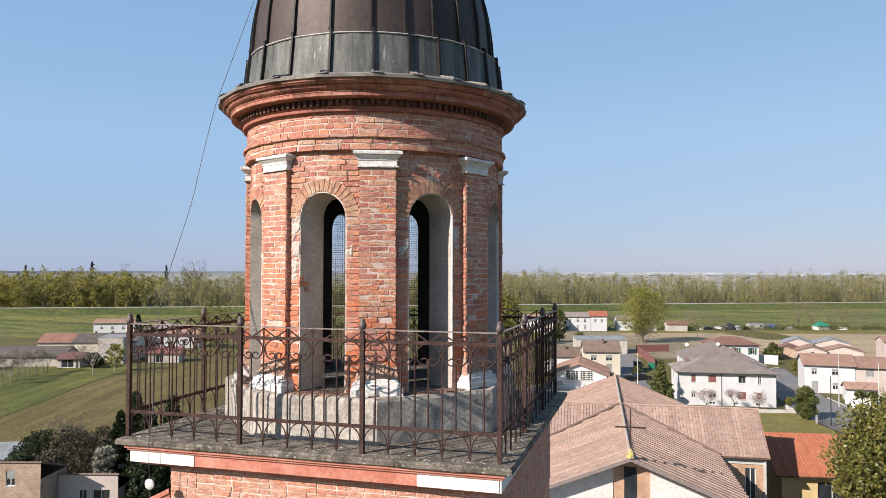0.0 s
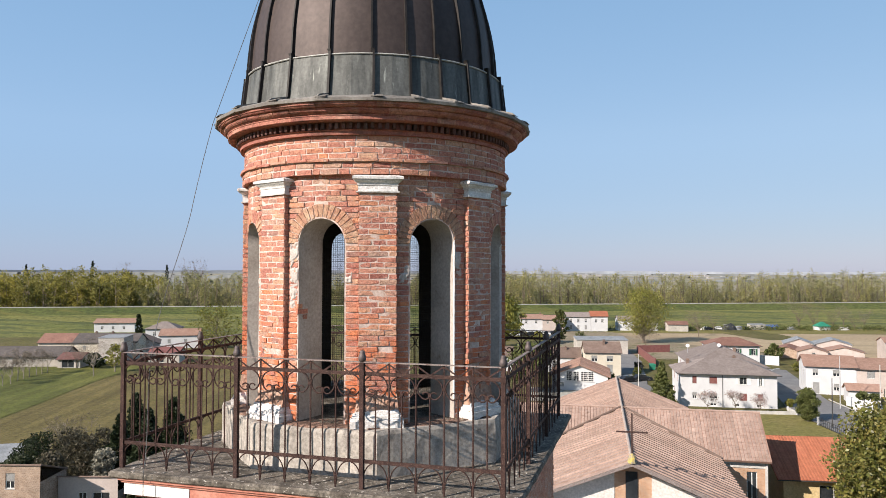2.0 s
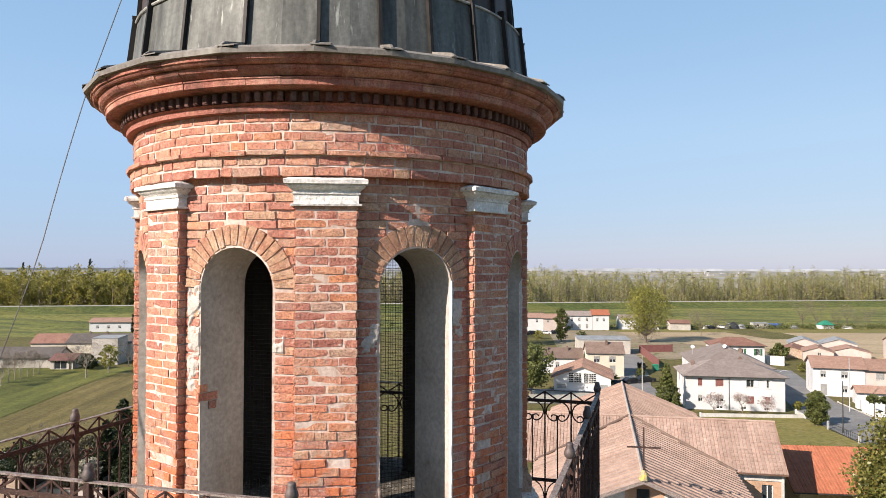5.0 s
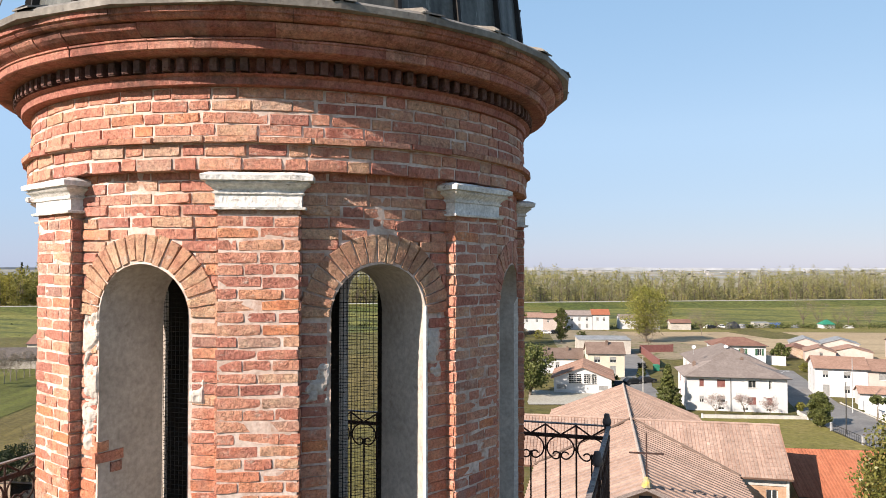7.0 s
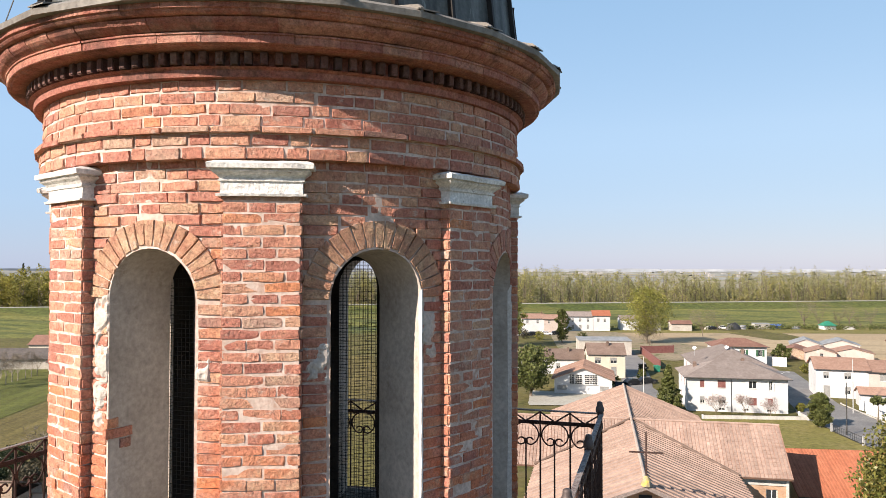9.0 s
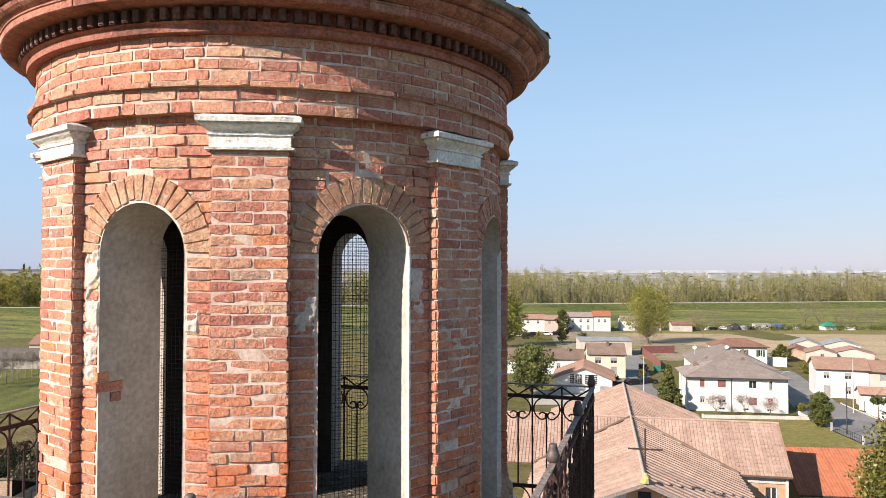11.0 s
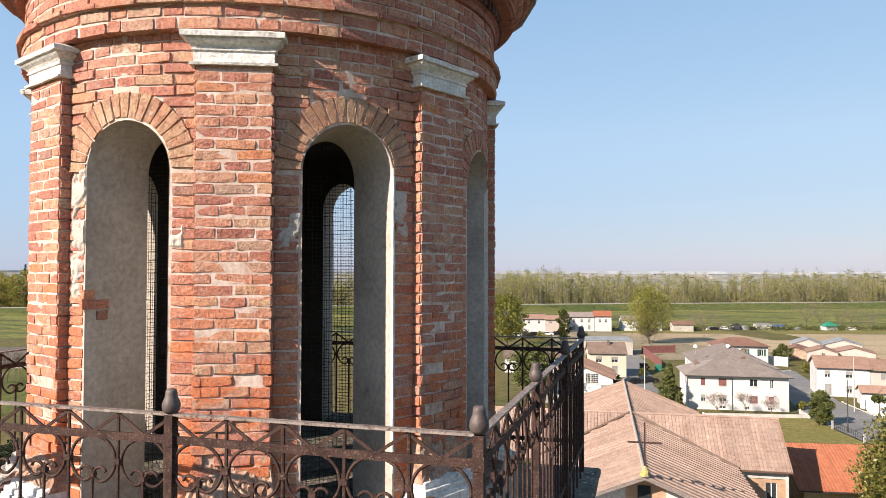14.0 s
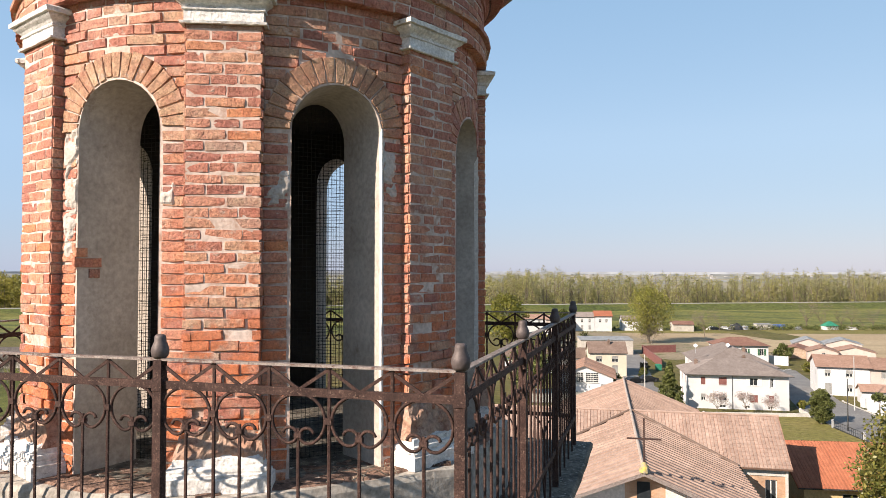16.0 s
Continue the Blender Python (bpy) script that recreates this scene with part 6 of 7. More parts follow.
house("shed", "long low shed with pale roof", -122, 178, 4, 18, 8, 2.6, 3.8, "gable_x", WALL_G, SHEET_GREY, None, 0.4)
# low buildings at the foot of the tower
house("brick_annex", "buff brick annex with sloping roof and small framed window", -45.85, 74.6, 180, 13, 5, 4.15, 5.8, "shed", WALL_R, TILE_DARK, {"back": [(10.05, 3.5, 0.9, 1.5, "half")]}, 0.12, category="annex")
house("white_annex", "low white rendered annex with dark openings", -36.22, 77.3, 180, 6.1, 4, 2.3, 3.8, "shed", WALL_P, TILE_DARK, {"back": [(2.5, 0.1, 0.85, 2.1, ""), (4.4, 0.1, 1.8, 2.1, "")]}, 0.15, category="annex")
house("garden_shed", "shed with grey sheet roof", -54.6, 88.4, 14, 6.5, 4.6, 2.3, 3.2, "shed", WALL_G, SHEET_GREY, None, 0.3, category="shed")

LICHEN = weathered("lead_with_lichen", (0.20, 0.18, 0.15), (0.30, 0.27, 0.22), 4, 20, 0.9, 0, 0.4, 0.01, (0.50, 0.38, 0.10), (0.45, 0.6), 3)

# ---- the church beside the tower ----
CH = VIEW @ pose(17.56, 72.4, 0, 0, 0, -11.8)
church = thing("church", "modern brick church with crossing pink tiled roofs", "church", CH)
R_Z, E_Z, NW, TW = 11.5, 8.1, 8.5, 4.85
Y0, Y1, X0, X1 = -20.9, 20.7, -15.0, 12.7
dn, dt = (R_Z - E_Z) / NW, (R_Z - E_Z) / TW
for s in (-1, 1):
    for y0, y1, yv in ((Y0, -TW, 0), (Y1, TW, 0)):
        g = Geo()
        a, b, c, d = (s * NW, y0, E_Z), (s * NW, y1, E_Z), (0, 0, R_Z), (0, y0, R_Z)
        if (s > 0) == (y0 < 0):
            pl = (a, b, c, d)
        else:
            pl = (b, a, d, c)
        slope_slab(g, pl, 0.2)
        part("roof_slope", g, TILE_PINK, church, "faded pink tiles with raised ribs")
        tile_columns(church, pl, TILE_PINK, 0.86, 0.10, 0.12)
for s, xe in ((1, X1), (-1, X0)):
    for t in (-1, 1):
        g = Geo()
        a, b, c, d = (s * NW, t * TW, E_Z), (xe, t * TW, E_Z), (xe, 0, R_Z), (0, 0, R_Z)
        pl = (a, b, c, d) if s * t < 0 else (b, a, d, c)
        slope_slab(g, pl, 0.2)
        part("roof_slope", g, TILE_RED, church, "faded pink interlocking tiles")
        tile_columns(church, pl, TILE_PINK, 0.30, 0.05, 0.25, 0.45)
for pts, rr, mat in (([(0, Y0, R_Z), (0, Y1, R_Z)], 0.125, TILE_RIDGE), ([(X0, 0, R_Z), (X1, 0, R_Z)], 0.11, TILE_PINK)):
    g = Geo()
    g.tube([tuple(Vector(pts[0]).lerp(Vector(pts[1]), k / 30) + Vector((0, 0, 0.04 + 0.02 * (k % 2)))) for k in range(31)], rr, 8)
    part("ridge", g, mat, church)
for sx in (-1, 1):
    g = Geo()
    g.tube([(sx * 0.1, -0.06, R_Z + 0.10), (sx * NW, -TW, E_Z + 0.12)], 0.12, 6)
    part("valley", g, TILE_DARK, church, "dark roof valley")
# walls
gw = Geo()
wall_panel(gw, pose(-NW + 0.7, Y0 + 1.2, 0), 2 * NW - 1.4, E_Z + 0.1, [(7.35, 5.2, 8.25, 8.2)], 0.3, None)
gw.add([(-NW + 0.7, Y0 + 1.2, E_Z + 0.1), (NW - 0.7, Y0 + 1.2, E_Z + 0.1), (0, Y0 + 1.2, R_Z - 0.25)], [(0, 1, 2)])
part("gable_wall", gw, WALL_B, church, "brick gable wall")
for x0, x1, h in ((-6.6, -1.2, 9.6), (1.4, 6.8, 9.6)):
    g = Geo()
    g.add([(x0, Y0 + 1.14, 0), (x1, Y0 + 1.14, 0), (x1, Y0 + 1.14, R_Z - 0.6 - abs(x1) * dn), (x0, Y0 + 1.14, R_Z - 0.6 - abs(x0) * dn), (x0, Y0 + 1.24, 0), (x1, Y0 + 1.24, 0), (x1, Y0 + 1.24, R_Z - 0.6 - abs(x1) * dn), (x0, Y0 + 1.24, R_Z - 0.6 - abs(x0) * dn)],
          [(0, 1, 2, 3), (0, 4, 5, 1), (1, 5, 6, 2), (2, 6, 7, 3), (3, 7, 4, 0)])
    part("facade_panel", g, WALL_BG, church, "pale rendered facade panel")
g = Geo()
g.box(-0.42, 0.42, Y0 + 1.12, Y0 + 1.19, 6.0, R_Z - 0.95)
part("slit_window", g, GLASS_DARK, church)
g = Geo()
for s in (-1, 1):
    g.rings([[(s * k[0], Y0 - 0.03, R_Z - 0.02 - dn * k[0]) for k in ((0, 0), (NW, 0))], [(s * k[0], Y0 - 0.03, R_Z - 0.28 - dn * k[0]) for k in ((0, 0), (NW, 0))], [(s * k[0], Y0 + 0.10, R_Z - 0.28 - dn * k[0]) for k in ((0, 0), (NW, 0))]], False, False)
part("verge_board", g, RAIL_TOP, church, "grey verge board along the gable")
for (m, ln, h) in ((pose(NW - 0.7, Y0 + 1.2, 0, 0, 0, 90), -TW + 0.7 - Y0 - 1.2, E_Z), (pose(NW - 0.7, TW - 0.7, 0, 0, 0, 90), Y1 - TW, E_Z), (pose(-NW + 0.7, -TW + 0.7, 0, 0, 0, 270), -TW + 0.7 - Y0 - 1.2, E_Z)):
    g = Geo()
    wall_panel(g, m, ln, h, [])
    part("wall", g, WALL_B, church)
g = Geo()
wall_panel(g, pose(NW - 0.7, -TW + 0.7, 0), X1 - NW + 0.4, E_Z + 0.3, [(2.9, 1.0, 3.8, 7.0)], 0.25)
wing = part("wing_wall", g, WALL_B, church, "buff brick wing wall")
window(church, pose(NW - 0.7, -TW + 0.7, 0), (2.9, 1.0, 3.8, 7.0), "")
g = Geo()
g.box(NW - 0.7, X1 - 0.2, -TW + 0.62, -TW + 0.7, E_Z - 0.75, E_Z + 0.25)
part("eaves_band", g, KERB, church, "pale concrete band under the eaves")
g = Geo()
g.box(X1 - 0.45, X1 - 0.25, -TW + 0.5, -TW + 0.72, 0, E_Z - 0.1)
part("corner_pillar", g, KERB, church)
g = Geo()
wall_panel(g, pose(X1 - 0.4, -TW + 0.7, 0, 0, 0, 90), 2 * TW - 1.4, E_Z, [], 0.2, R_Z - 0.3)
part("wall", g, WALL_B, church)
g = Geo()
wall_panel(g, pose(NW - 0.7, Y1 - 0.8, 0, 0, 0, 180), 2 * NW - 1.4, E_Z, [], 0.2, R_Z - 0.2)
part("wall", g, WALL_B, church)
cross = thing("roof_cross", "thin dark iron cross on the church gable", "cross", CH @ pose(0, Y0 + 0.15, R_Z + 0.1))
g = Geo()
g.box(-0.05, 0.05, -0.05, 0.05, -0.2, 3.3)
part("upright", g, IRON, cross)
g = Geo()
g.box(-1.08, 1.08, -0.045, 0.045, 1.93, 2.03)
part("crossbar", g, IRON, cross)
g = Geo()
g.lathe([(0.35, -0.15), (0.30, 0.15), (0.12, 0.45), (0.07, 0.5)], 10)
part("base", g, LICHEN, cross, "lead flashing spotted with lichen")

# parish hall with orange roof
hall = house("parish_hall", "low ochre parish hall with bright orange tiled roof", 41.5, 73.6, -7, 18, 11, 5.8, 8.2, "gable_x", WALL_Y, TILE_ORANGE,
             {"front": [(4.5, 2.6, 2.6, 2.4, ""), (8.2, 3.3, 2.4, 1.6, ""), (13, 3.3, 2.4, 1.6, "")]}, 0.7, (), 0.3, category="hall")
for x in (1.4, 2.2, 3.0, 4.0):
    g = Geo()
    g.tube([(x, 0.5, 8.1), (x, 0.5, 8.9)], 0.09, 8)
    g.tube([(x, 0.5, 8.9), (x, 0.5, 9.0)], 0.14, 8)
    part("flue", g, TILE_ORANGE, hall, "orange terracotta flue")

# ---- trees near the village ----
tree("magnolia", "broad evergreen tree with glossy olive leaves", 40.4, 62.5, 13.0, 6.7, 1.5, LEAF_MAGNOLIA, BARK, 230, 310, 0.30, 3, 0.3)
tree("spring_tree", "tall spring tree with fresh yellow-green leaves", 68.6, 251, 18.0, 8.7, 4.0, LEAF_SPRING, BARK, 170, 58, 0.46, 4, 0.5)
tree("poplar", "narrow dark poplar clad in ivy", 40.2, 252, 11, 2.6, 1.5, LEAF_BUSH, BARK, 40, 60, 0.6, 5, 0.25, "column")
tree("cypress", "dark conical evergreen beside the white house", 39.9, 134, 8.2, 2.6, 0.6, LEAF_BUSH, BARK, 70, 90, 0.38, 6, 0.2, "cone")
tree("bay_bush", "tall rounded evergreen bush on the lawn", 60.4, 122, 5.2, 1.75, 0.5, LEAF_BUSH, BARK, 110, 120, 0.24, 7, 0.15, "round", "bush")
tree("garden_tree", "leafy green garden tree behind the tower", 17.5, 150, 9.5, 4.6, 2.0, LEAF_BUSH, BARK, 70, 80, 0.5, 8, 0.3)
tree("garden_tree", "bright green spring tree behind the tower", 20, 240, 16, 6.5, 3.0, LEAF_SPRING, BARK, 70, 60, 0.75, 9, 0.4)
tree("garden_tree", "yellow-green spring tree near the farm", -72, 232, 13, 8.0, 1.5, LEAF_SPRING, BARK, 80, 34, 0.5, 10, 0.3)
tree("palm", "small palm in a garden", 71.9, 126, 4.0, 0.9, 3.2, LEAF_PALM, BARK, 12, 40, 0.8, 21, 0.16, "round", "palm")
tree("palm", "small palm in a garden", 74.2, 126.5, 3.6, 0.8, 2.9, LEAF_PALM, BARK, 12, 40, 0.8, 22, 0.16, "round", "palm")
tree("round_shrub", "round green shrub by the red fence", 92.5, 205, 4.2, 2.6, 0.4, LEAF_BUSH, BARK, 40, 60, 0.45, 24, 0.1, "round", "shrub")
for k, (x, y, h, sp) in enumerate(((-36.6, 83.5, 8.4, 2.6), (-33.2, 83, 9.0, 3.0), (-37.5, 90, 9.6, 3.0), (-30.2, 82, 7.8, 3.0), (-33, 90, 9.0, 3.2), (-27.5, 79, 6.5, 3.0), (-31.2, 76.6, 5.2, 2.0), (-28.5, 74, 4.6, 2.4), (-25.5, 76, 5.5, 3.0), (-29.0, 80, 7.0, 3.2), (-32.4, 79.6, 7.4, 2.8))):
    tree("conifer", "dark ragged conifer below the tower", x, y, h, sp, 0.6, LEAF_DARK, BARK, 120, 60, 0.32, 30 + k, 0.22, "cone", "tree", "conifers below the tower")
for k, (x, y, h, sp) in enumerate(((-46.0, 84.5, 6.0, 2.6), (-43.4, 85, 6.2, 2.8), (-40.8, 84, 5.6, 2.6), (-48.6, 87, 4.6, 2.2), (-41.0, 89, 5.4, 2.6), (-44.5, 90, 5.0, 2.8), (-46.5, 80.5, 4.4, 2.4), (-43.0, 80.5, 4.8, 2.4), (-39.6, 80.8, 4.6, 2.2))):
    tree("shrub", "tangled grey-green shrub behind the annexes", x, y, h, sp, 0.3, LEAF_SCRUB if k % 3 else LEAF_DARK, BARK, 44, 70, 0.26, 40 + k, 0.1, "round", "shrub", "shrubs behind the annexes")
tree("pale_shrub", "pale silvery shrub behind the white annex", -36.9, 80.2, 5.2, 1.9, 0.3, LEAF_SILVER, BARK, 50, 90, 0.32, 47, 0.1, "round", "shrub")
bare_tree("fruit_tree", "bare brown fruit tree behind the annexes", -47, 93, 6.2, 3.0, 50)
for k, (x, y, h, sp) in enumerate(((96, 276, 9, 5), (64, 232, 6, 3.5), (150.5, 310, 12, 5), (157, 311, 10, 5), (110, 298, 8, 5), (-80, 190, 6.5, 4), (-92, 184, 6, 3.6))):
    bare_tree("leafless_tree", "leafless grey-brown spring tree", x, y, h, sp, 60 + k, group="leafless trees in the plain")
for k, (x, y) in enumerate(((46.8, 130.2), (51.5, 129.6), (55.4, 128.6))):
    bare_tree("blossom_shrub", "bare pinkish shrub before the white house", x, y, 3.3, 1.6, 70 + k, LEAF_PINK, group="blossoming shrubs before the house")
for k, (x, y) in enumerate(((-93.6, 155.9), (-93.3, 158.3), (-94.5, 163.1), (-95.2, 166.5), (-94.9, 168.2), (-95.3, 171.9), (-95.0, 173.7), (-94.7, 175.6), (-99.5, 160), (-100.5, 166), (-101, 172), (-101.5, 177))):
    bare_tree("orchard_tree", "small pruned orchard tree with pale trunk", x, y, 5.6, 1.7, 90 + k % 5, None, PALE_BARK, "orchard trees", 6)
bare_tree("orchard_tree", "larger bare orchard tree with pale trunk", -81.1, 170.2, 8.0, 3.4, 98, None, PALE_BARK, "orchard trees", 10)
tree("orchard_tree", "orchard tree with first green leaves", -79.5, 177.8, 6.5, 2.6, 1.8, LEAF_SPRING, PALE_BARK, 30, 26, 0.5, 99, 0.15, "round", "tree", "orchard trees")

# ---- street furniture, fences, things in the field ----
def pole(name, label, x, y, h, mat, arm=False, category="pole"):
    g = Geo()
    g.tube([(0, 0, 0), (0, 0, h)], [0.10, 0.06], 8)
    if arm:
        g.tube([(0, 0, h - 0.1), (0.5, 0, h + 0.25), (1.1, 0, h + 0.3)], 0.04, 6)
        g.box(0.9, 1.5, -0.1, 0.1, h + 0.22, h + 0.34)
    return solo(name, g, mat, label, category, VIEW @ pose(x, y, 0))


pole("utility_pole", "pale concrete utility pole by the street", 40.4, 152, 7.6, KERB)
pole("utility_pole", "tall pale concrete utility pole", 73.4, 123.5, 9.2, KERB)
pole("street_pole", "leaning dark wooden pole beside the street", 61.6, 116.5, 8.0, DARK_METAL)
pole("street_pole", "slim grey street pole", 71.8, 133, 9.5, POLE_GREY)
pole("street_pole", "dark pole beside the white fence", 69.0, 115, 6.5, DARK_METAL)
pole("street_lamp", "grey street lamp with short arm", 62.6, 140, 6.0, POLE_GREY, True, "street lamp")


def fence(name, label, pts, h, mat, post_mat=None, category="fence", solid=True):
    ob = thing(name, label, category, VIEW)
    for a, b in zip(pts, pts[1:]):
        a, b = Vector((*a, 0)), Vector((*b, 0))
        ln = (b - a).length
        ang = math.degrees(math.atan2(b.y - a.y, b.x - a.x))
        g = Geo()
        if solid:
            g.box(0, ln, -0.1, 0.1, 0, h)
        else:
            n = int(ln / 0.6)
            for k in range(n):
                g.box(k * ln / n, k * ln / n + 0.05, -0.02, 0.02, 0.1, h)
            g.box(0, ln, -0.03, 0.03, h - 0.1, h - 0.03)
            g.box(0, ln, -0.03, 0.03, 0.12, 0.2)
        part("panel", g, mat, ob, m=pose(a.x, a.y, 0, 0, 0, ang))
        for q in (a, b):
            gp = Geo()
            gp.box(-0.13, 0.13, -0.13, 0.13, 0, h + 0.12)
            part("post", gp, post_mat or mat, ob, m=pose(q.x, q.y, 0, 0, 0, ang))
    return ob


fence("garden_wall", "white garden wall along the street", [(75.0, 136.5), (77.3, 124.5), (82, 123)], 1.7, WALL_W, WALL_W, "wall")
fence("garden_wall", "white garden wall with grey railing", [(74.2, 133), (73.6, 121), (82, 119)], 1.4, WALL_W, WALL_W, "wall")
fence("garden_wall", "low pale wall beside the white house", [(61.6, 131.5), (61.2, 127.5), (44, 128.8)], 0.6, KERB, WALL_W, "wall")
fence("garden_wall", "white wall beside the villa", [(84.4, 196), (88.2, 193)], 2.4, WALL_W, WALL_W, "wall")
fence("mesh_fence", "grey mesh fence beside the lawn", [(60.6, 119), (60.4, 110), (62.6, 98)], 1.25, DARK_METAL, POLE_GREY, "fence", False)
fence("red_fence", "rust red slatted fence by the side street", [(54.6, 189), (58.7, 222), (69, 224)], 2.2, SHUT_RED, SHUT_RED, "fence")
fence("orange_net", "orange building site net", [(87.0, 203), (91.5, 205.5)], 0.9, PLASTIC_ORANGE, PLASTIC_ORANGE, "net")
fence("orange_net", "orange building site net beside the barn", [(97.2, 200), (99.4, 191)], 0.8, PLASTIC_ORANGE, PLASTIC_ORANGE, "net")
fence("pavement_kerb", "pale kerb along the street", [(74.6, 142), (73.6, 132.7), (71.6, 112.8), (75.6, 97)], 0.14, KERB, KERB, "kerb")
for x, y in ((50.2, 150.8), (57.0, 151.8)):
    dish = thing("satellite_dish", "white satellite dish on the grey roof", "dish", VIEW @ pose(x, y, 8.6, 0, 0, -20), "dishes on the roof")
    g = Geo()
    g.tube([(0, 0, -0.6), (0, 0, 1.3)], 0.03, 6)
    part("mast", g, POLE_GREY, dish)
    g = Geo()
    g.lathe([(0.01, 0.0), (0.2, 0.02), (0.36, 0.08), (0.37, 0.10), (0.2, 0.05), (0.01, 0.03)], 18, pose(0, -0.15, 0.9, 65, 0, 0))
    part("reflector", g, CAR_WHITE, dish)
g = Geo()
g.box(-0.5, 0.5, -0.3, 0.3, 0, 0.35)
solo("white_crate", g, CAR_WHITE, "white crate on the lawn", "crate", VIEW @ pose(52.2, 102.5, 0))


def car(x, y, rot, mat, label):
    ob = thing("car", label, "car", VIEW @ pose(x, y, 0, 0, 0, rot), "cars parked in the village")
    g = Geo()
    g.rings([[(xx, yy, zz) for xx, zz in ((-2.1, 0.3), (2.1, 0.3), (2.15, 0.6), (2.0, 0.85), (1.0, 0.95), (0.4, 1.42), (-1.2, 1.45), (-1.9, 1.0), (-2.15, 0.75))] for yy in (-0.82, 0.82)], True, True)
    part("body", g, mat, ob)
    g = Geo()
    g.rings([[(xx, yy, zz) for xx, zz in ((0.92, 0.97), (0.38, 1.37), (-1.15, 1.40), (-1.7, 1.0))] for yy in (-0.835, 0.835)], True, True)
    part("windows", g, GLASS_DARK, ob)
    for wx in (-1.3, 1.3):
        for wy in (-0.78, 0.78):
            g = Geo()
            g.lathe([(0.02, -0.1), (0.30, -0.1), (0.32, 0), (0.30, 0.1), (0.02, 0.1)], 14, pose(wx, wy, 0.32, 90, 0, 0))
            part("wheel", g, DARK_METAL, ob)


car(41.5, 164, 20, CAR_DARK, "dark car parked by the side street")
car(45.0, 166, 15, CAR_DARK, "dark car parked beside the fence")
car(34, 280, 5, CAR_DARK, "dark car far off by the houses")
car(39, 281, -8, CAR_WHITE, "white car far off by the houses")
car(43, 282, 12, CAR_DARK, "dark car far off by the houses")
car(120.5, 309, 4, CAR_DARK, "dark car at the foot of the levee")
house("site_cabin", "white site cabin at the foot of the levee", 132, 309, 5, 6.5, 3, 2.2, 2.4, "shed", WALL_G, SHEET_GREY, {"front": row_of((2, 5), 1.0, 1.0, 0.9, "")}, 0.1, category="cabin")
house("site_cabin", "white hut with green roof below the levee", 159, 308, 5, 5.2, 4, 1.8, 3.4, "hip", WALL_W, GREEN_FABRIC, None, 0.3, category="hut")
house("canopy", "blue tarpaulin shelter below the levee", 139, 311, 3, 5, 3, 1.3, 1.9, "gable_x", BLUE_FABRIC, BLUE_FABRIC, None, 0.4, category="shelter")

# scrub, heaps and small vehicles along the foot of the levee
g = Geo()
r = random.Random(77)
for i in range(260):
    x = r.uniform(96, 215) if i % 3 else r.uniform(-70, 96)
    y = 309 + r.gauss(0, 3) - (x - 100) * 0.0
    leaves(g, VIEW @ Vector((x, y, 0.9)), (r.uniform(0.8, 2.4), r.uniform(0.6, 1.5), r.uniform(0.6, 1.7)), 46, 0.5, r)
solo("levee_scrub", g, LEAF_BUSH, "low green scrub along the levee foot", "scrub", kind="stuff")
g = Geo()
for i in range(900):
    x, y = r.uniform(-330, 330), r.uniform(-95, -8)
    q = LEVEE @ Vector((x, y, 0))
    base = 0.5 + (y + 80) * 0.034 if y > -80 else 0.1
    base = max(base, 3.0 + (y + 16) * 0.24) if y > -16 else base
    leaves(g, q + Vector((0, 0, base + 0.15)), (r.uniform(1.5, 5.0), r.uniform(0.5, 1.4), 0.2), 16, 0.28, r)
solo("levee_tufts", g, LEAF_BUSH, "dark grass tufts on the levee slope", "grass", kind="stuff")
car(111, 306, 8, CAR_DARK, "dark car at the foot of the levee")
car(116, 308, -12, CAR_WHITE, "white car at the foot of the levee")
car(127, 308, 3, CAR_DARK, "dark car at the foot of the levee")
for k, (x, y) in enumerate(((106, 312), (166, 312), (171, 313), (175, 312), (180, 313), (205, 314))):
    bare_tree("leafless_tree", "leafless grey-brown spring tree", x, y, 5.5 + k % 3 * 2.2, 3.4, 160 + k, group="leafless trees in the plain")
tree("field_cypress", "small dark conifer below the levee", -109, 262, 8.5, 1.4, 0.5, LEAF_DARK, BARK, 30, 50, 0.6, 170, 0.15, "column", "tree")
for k, (x, y, h, sp) in enumerate(((-320, 560, 28, 3.0), (-269, 560, 31, 4.2), (-212, 560, 28, 2.4))):
    tree("far_conifer", "dark conifer standing above the far woods", x, y, h, sp, 16, LEAF_DARK, BARK, 26, 22, 1.0, 180 + k, 0.4, "cone", "tree", "conifers above the far woods")
for k, (x, y, h, sp) in enumerate(((-196, 560, 33, 8), (-187, 560, 32, 8), (-252, 575, 30, 6))):
    bare_tree("leafless_tree", "tall leafless tree above the far woods", x, y, h, sp, 190 + k, None, None, "leafless trees in the plain", 14)
tree("farm_bush", "dark bush beside the small barn", -87.5, 184.5, 3.6, 2.4, 0.3, LEAF_DARK, BARK, 30, 50, 0.5, 171, 0.1, "round", "bush")

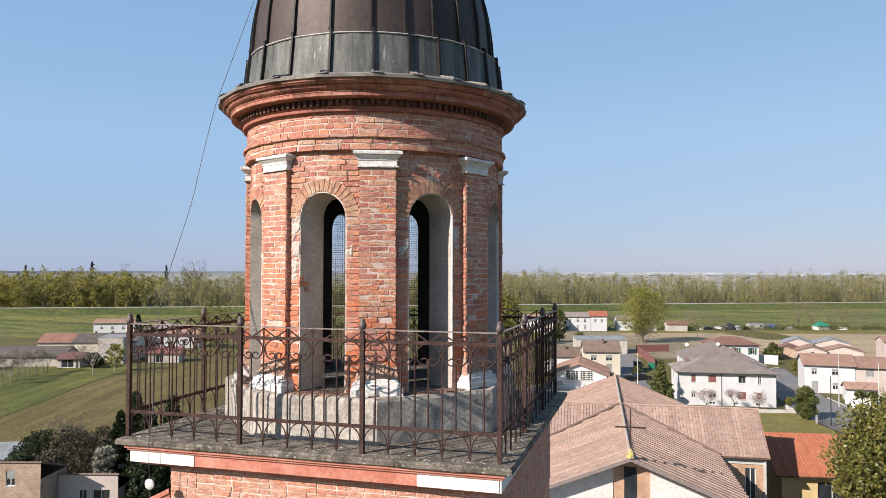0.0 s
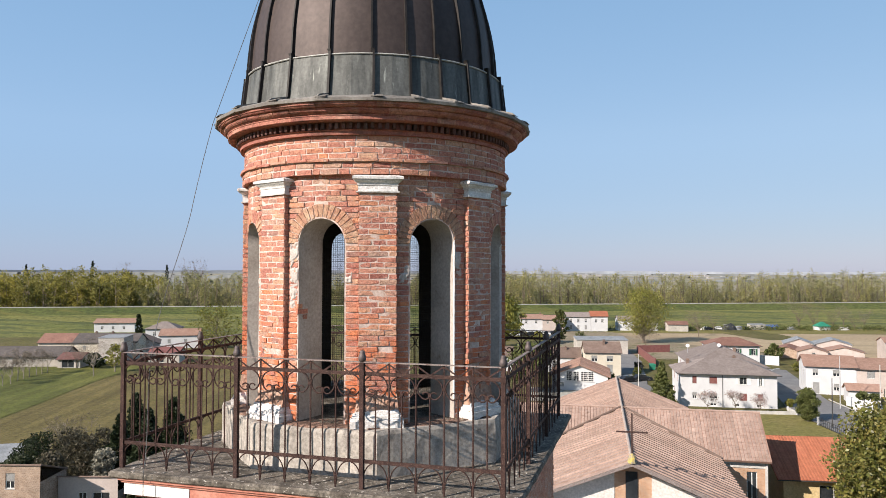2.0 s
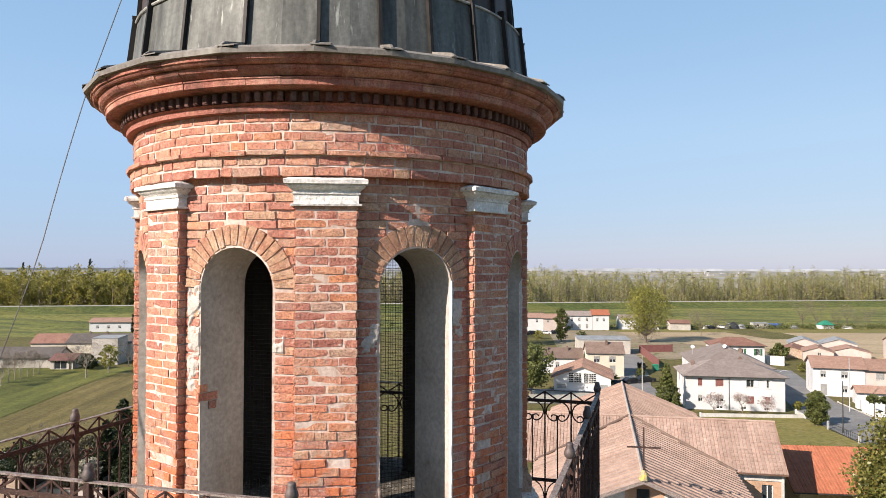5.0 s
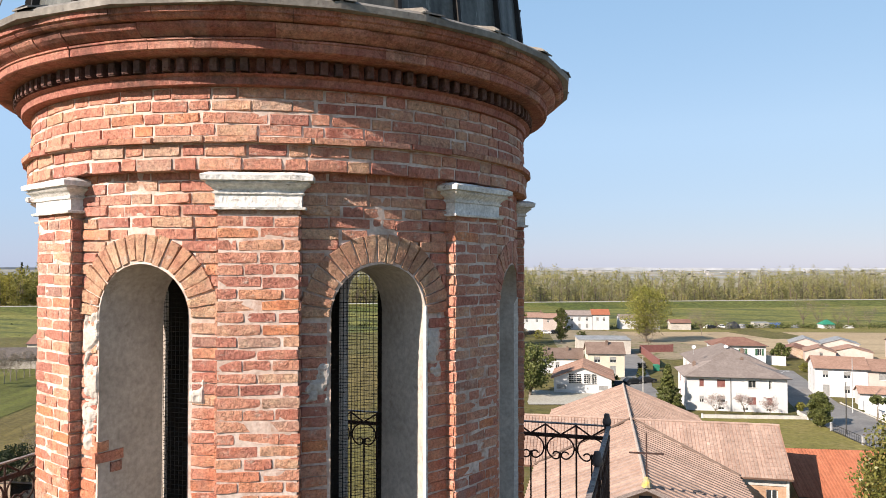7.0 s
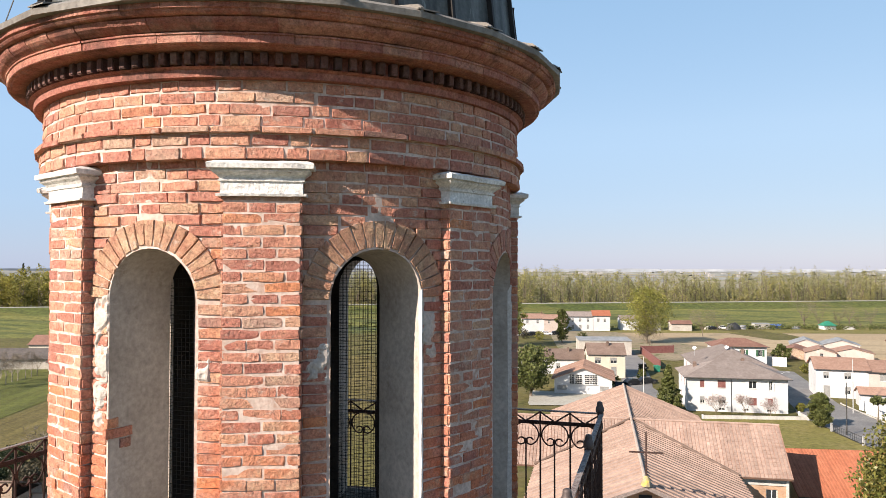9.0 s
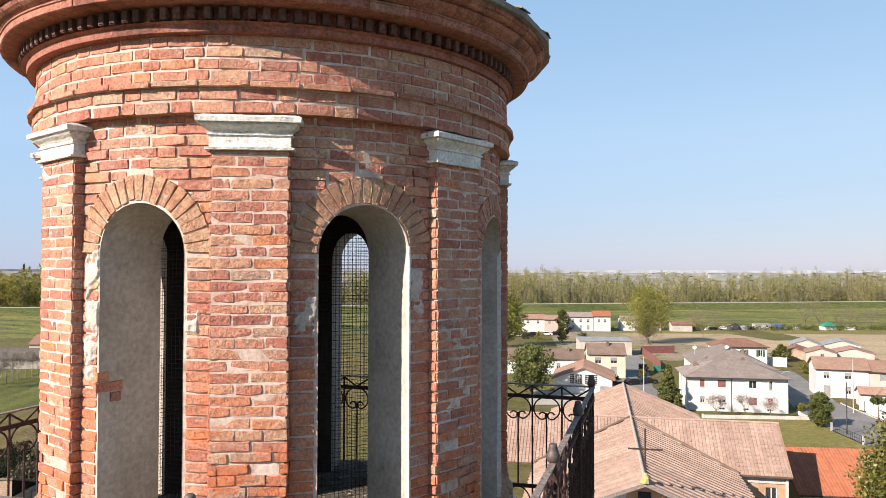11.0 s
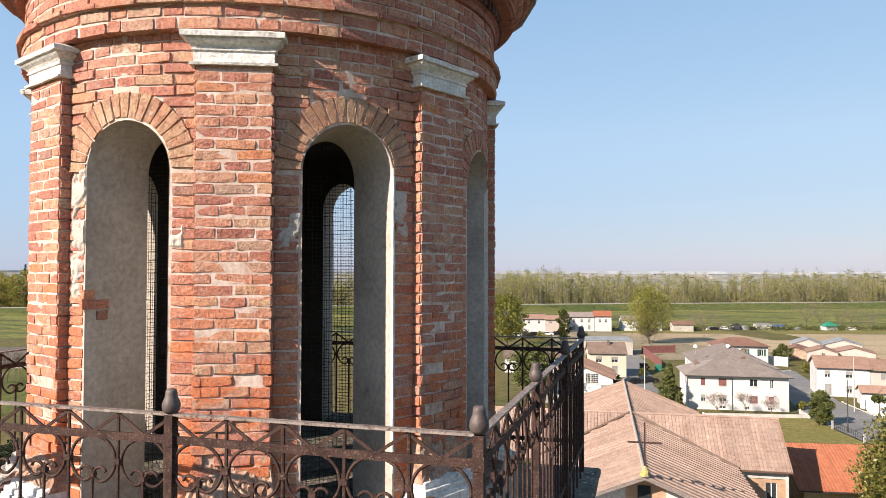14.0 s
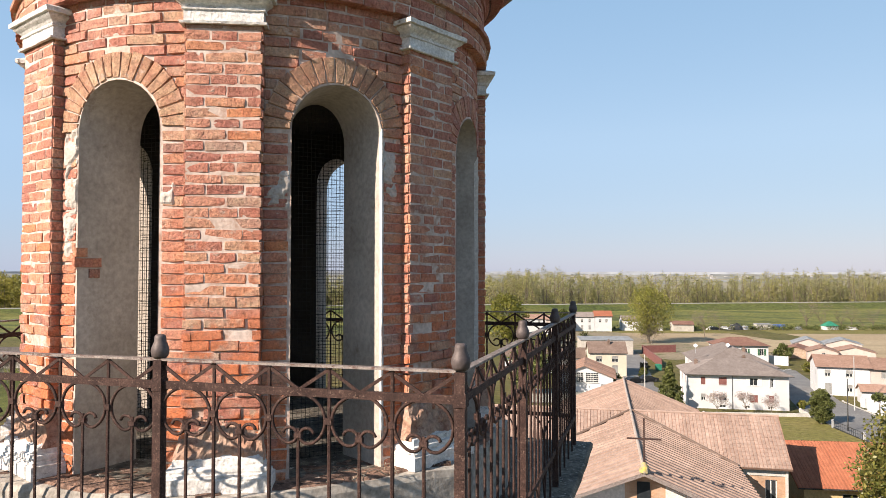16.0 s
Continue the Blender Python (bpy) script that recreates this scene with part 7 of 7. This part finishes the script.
def scrap_heap(x, y, w, h, mat, label, seed):
    """A low uneven heap of scrap and timber under the levee."""
    ob = thing("scrap_heap", label, "scrap heap", VIEW @ pose(x, y, 0), "heaps under the levee")
    r = random.Random(seed)
    g = Geo()
    g.rings([[(w * k * math.cos(a) * (1 + 0.3 * noise.noise((3 * math.cos(a), 3 * math.sin(a), seed))), w * 0.5 * k * math.sin(a), z * (1 + 0.35 * noise.noise((a * 2, z, seed)))) for a in (2 * math.pi * i / 18 for i in range(18))] for k, z in ((1.0, 0.0), (0.85, h * 0.45), (0.6, h * 0.8), (0.25, h))])
    part("mound", g, mat, ob)
    for k in range(5):
        g = Geo()
        g.box(-r.uniform(0.6, 1.6), r.uniform(0.6, 1.6), -0.12, 0.12, -0.06, 0.06, pose(r.uniform(-w, w) * 0.5, -w * 0.25, h * r.uniform(0.5, 0.95), r.uniform(-20, 20), r.uniform(-25, 25), r.uniform(0, 180)))
        part("plank", g, (BARK, KERB, DARK_METAL)[k % 3], ob)


scrap_heap(119.5, 306.5, 3.2, 2.6, DARK_METAL, "dark heap of scrap metal with loose planks", 1)
scrap_heap(123.6, 307, 2.2, 1.7, SHEET_GREY, "grey heap of rubble with loose planks", 2)
scrap_heap(109.5, 307, 2.0, 1.3, KERB, "pale heap of rubble with loose planks", 3)
scrap_heap(146.5, 309, 2.0, 1.2, SHEET_GREY, "grey heap of rubble with loose planks", 4)
scrap_heap(168, 308, 2.6, 1.1, KERB, "pale heap of rubble with loose planks", 5)
g = Geo()
g.rings([[(x * k, y * k, z) for x, y in ((-0.7, -0.6), (0.7, -0.6), (0.7, 0.6), (-0.7, 0.6))] for k, z in ((0.85, 0.12), (1.0, 1.35), (1.04, 1.36), (1.0, 1.5), (0.5, 1.62))])
solo("waste_container", g, GREEN_FABRIC, "green plastic waste container by the side street", "container", VIEW @ pose(52.4, 184, 0))

# hedges, garden shrubs and parked cars among the houses
for k, (x, y, h, sp) in enumerate(((45.2, 171, 1.8, 1.2), (46.6, 176, 1.6, 1.1), (48.5, 183, 2.0, 1.3), (37.5, 166, 1.7, 1.3), (63.5, 134.6, 1.4, 0.9), (66, 190, 2.4, 1.6), (69.5, 186, 1.8, 1.4), (88, 182, 2.2, 1.8), (91, 186, 2.0, 1.6), (95, 190, 1.6, 1.4), (34, 262, 3.0, 2.2), (29, 268, 3.4, 2.4), (49, 262, 2.6, 2.0), (75, 176, 1.6, 1.2))):
    tree("garden_shrub", "low green garden shrub among the houses", x, y, h, sp, 0.2, (LEAF_BUSH, LEAF_SPRING, LEAF_SCRUB)[k % 3], BARK, 22, 40, 0.3, 200 + k, 0.06, "round", "shrub", "shrubs among the houses")
car(37.5, 160.5, 75, CAR_DARK, "dark car parked by the hall")
car(67.5, 168, 60, CAR_WHITE, "white car parked on the street")
car(31, 276, 20, CAR_DARK, "dark car far off by the houses")
car(27, 277, -10, CAR_WHITE, "white car far off by the houses")
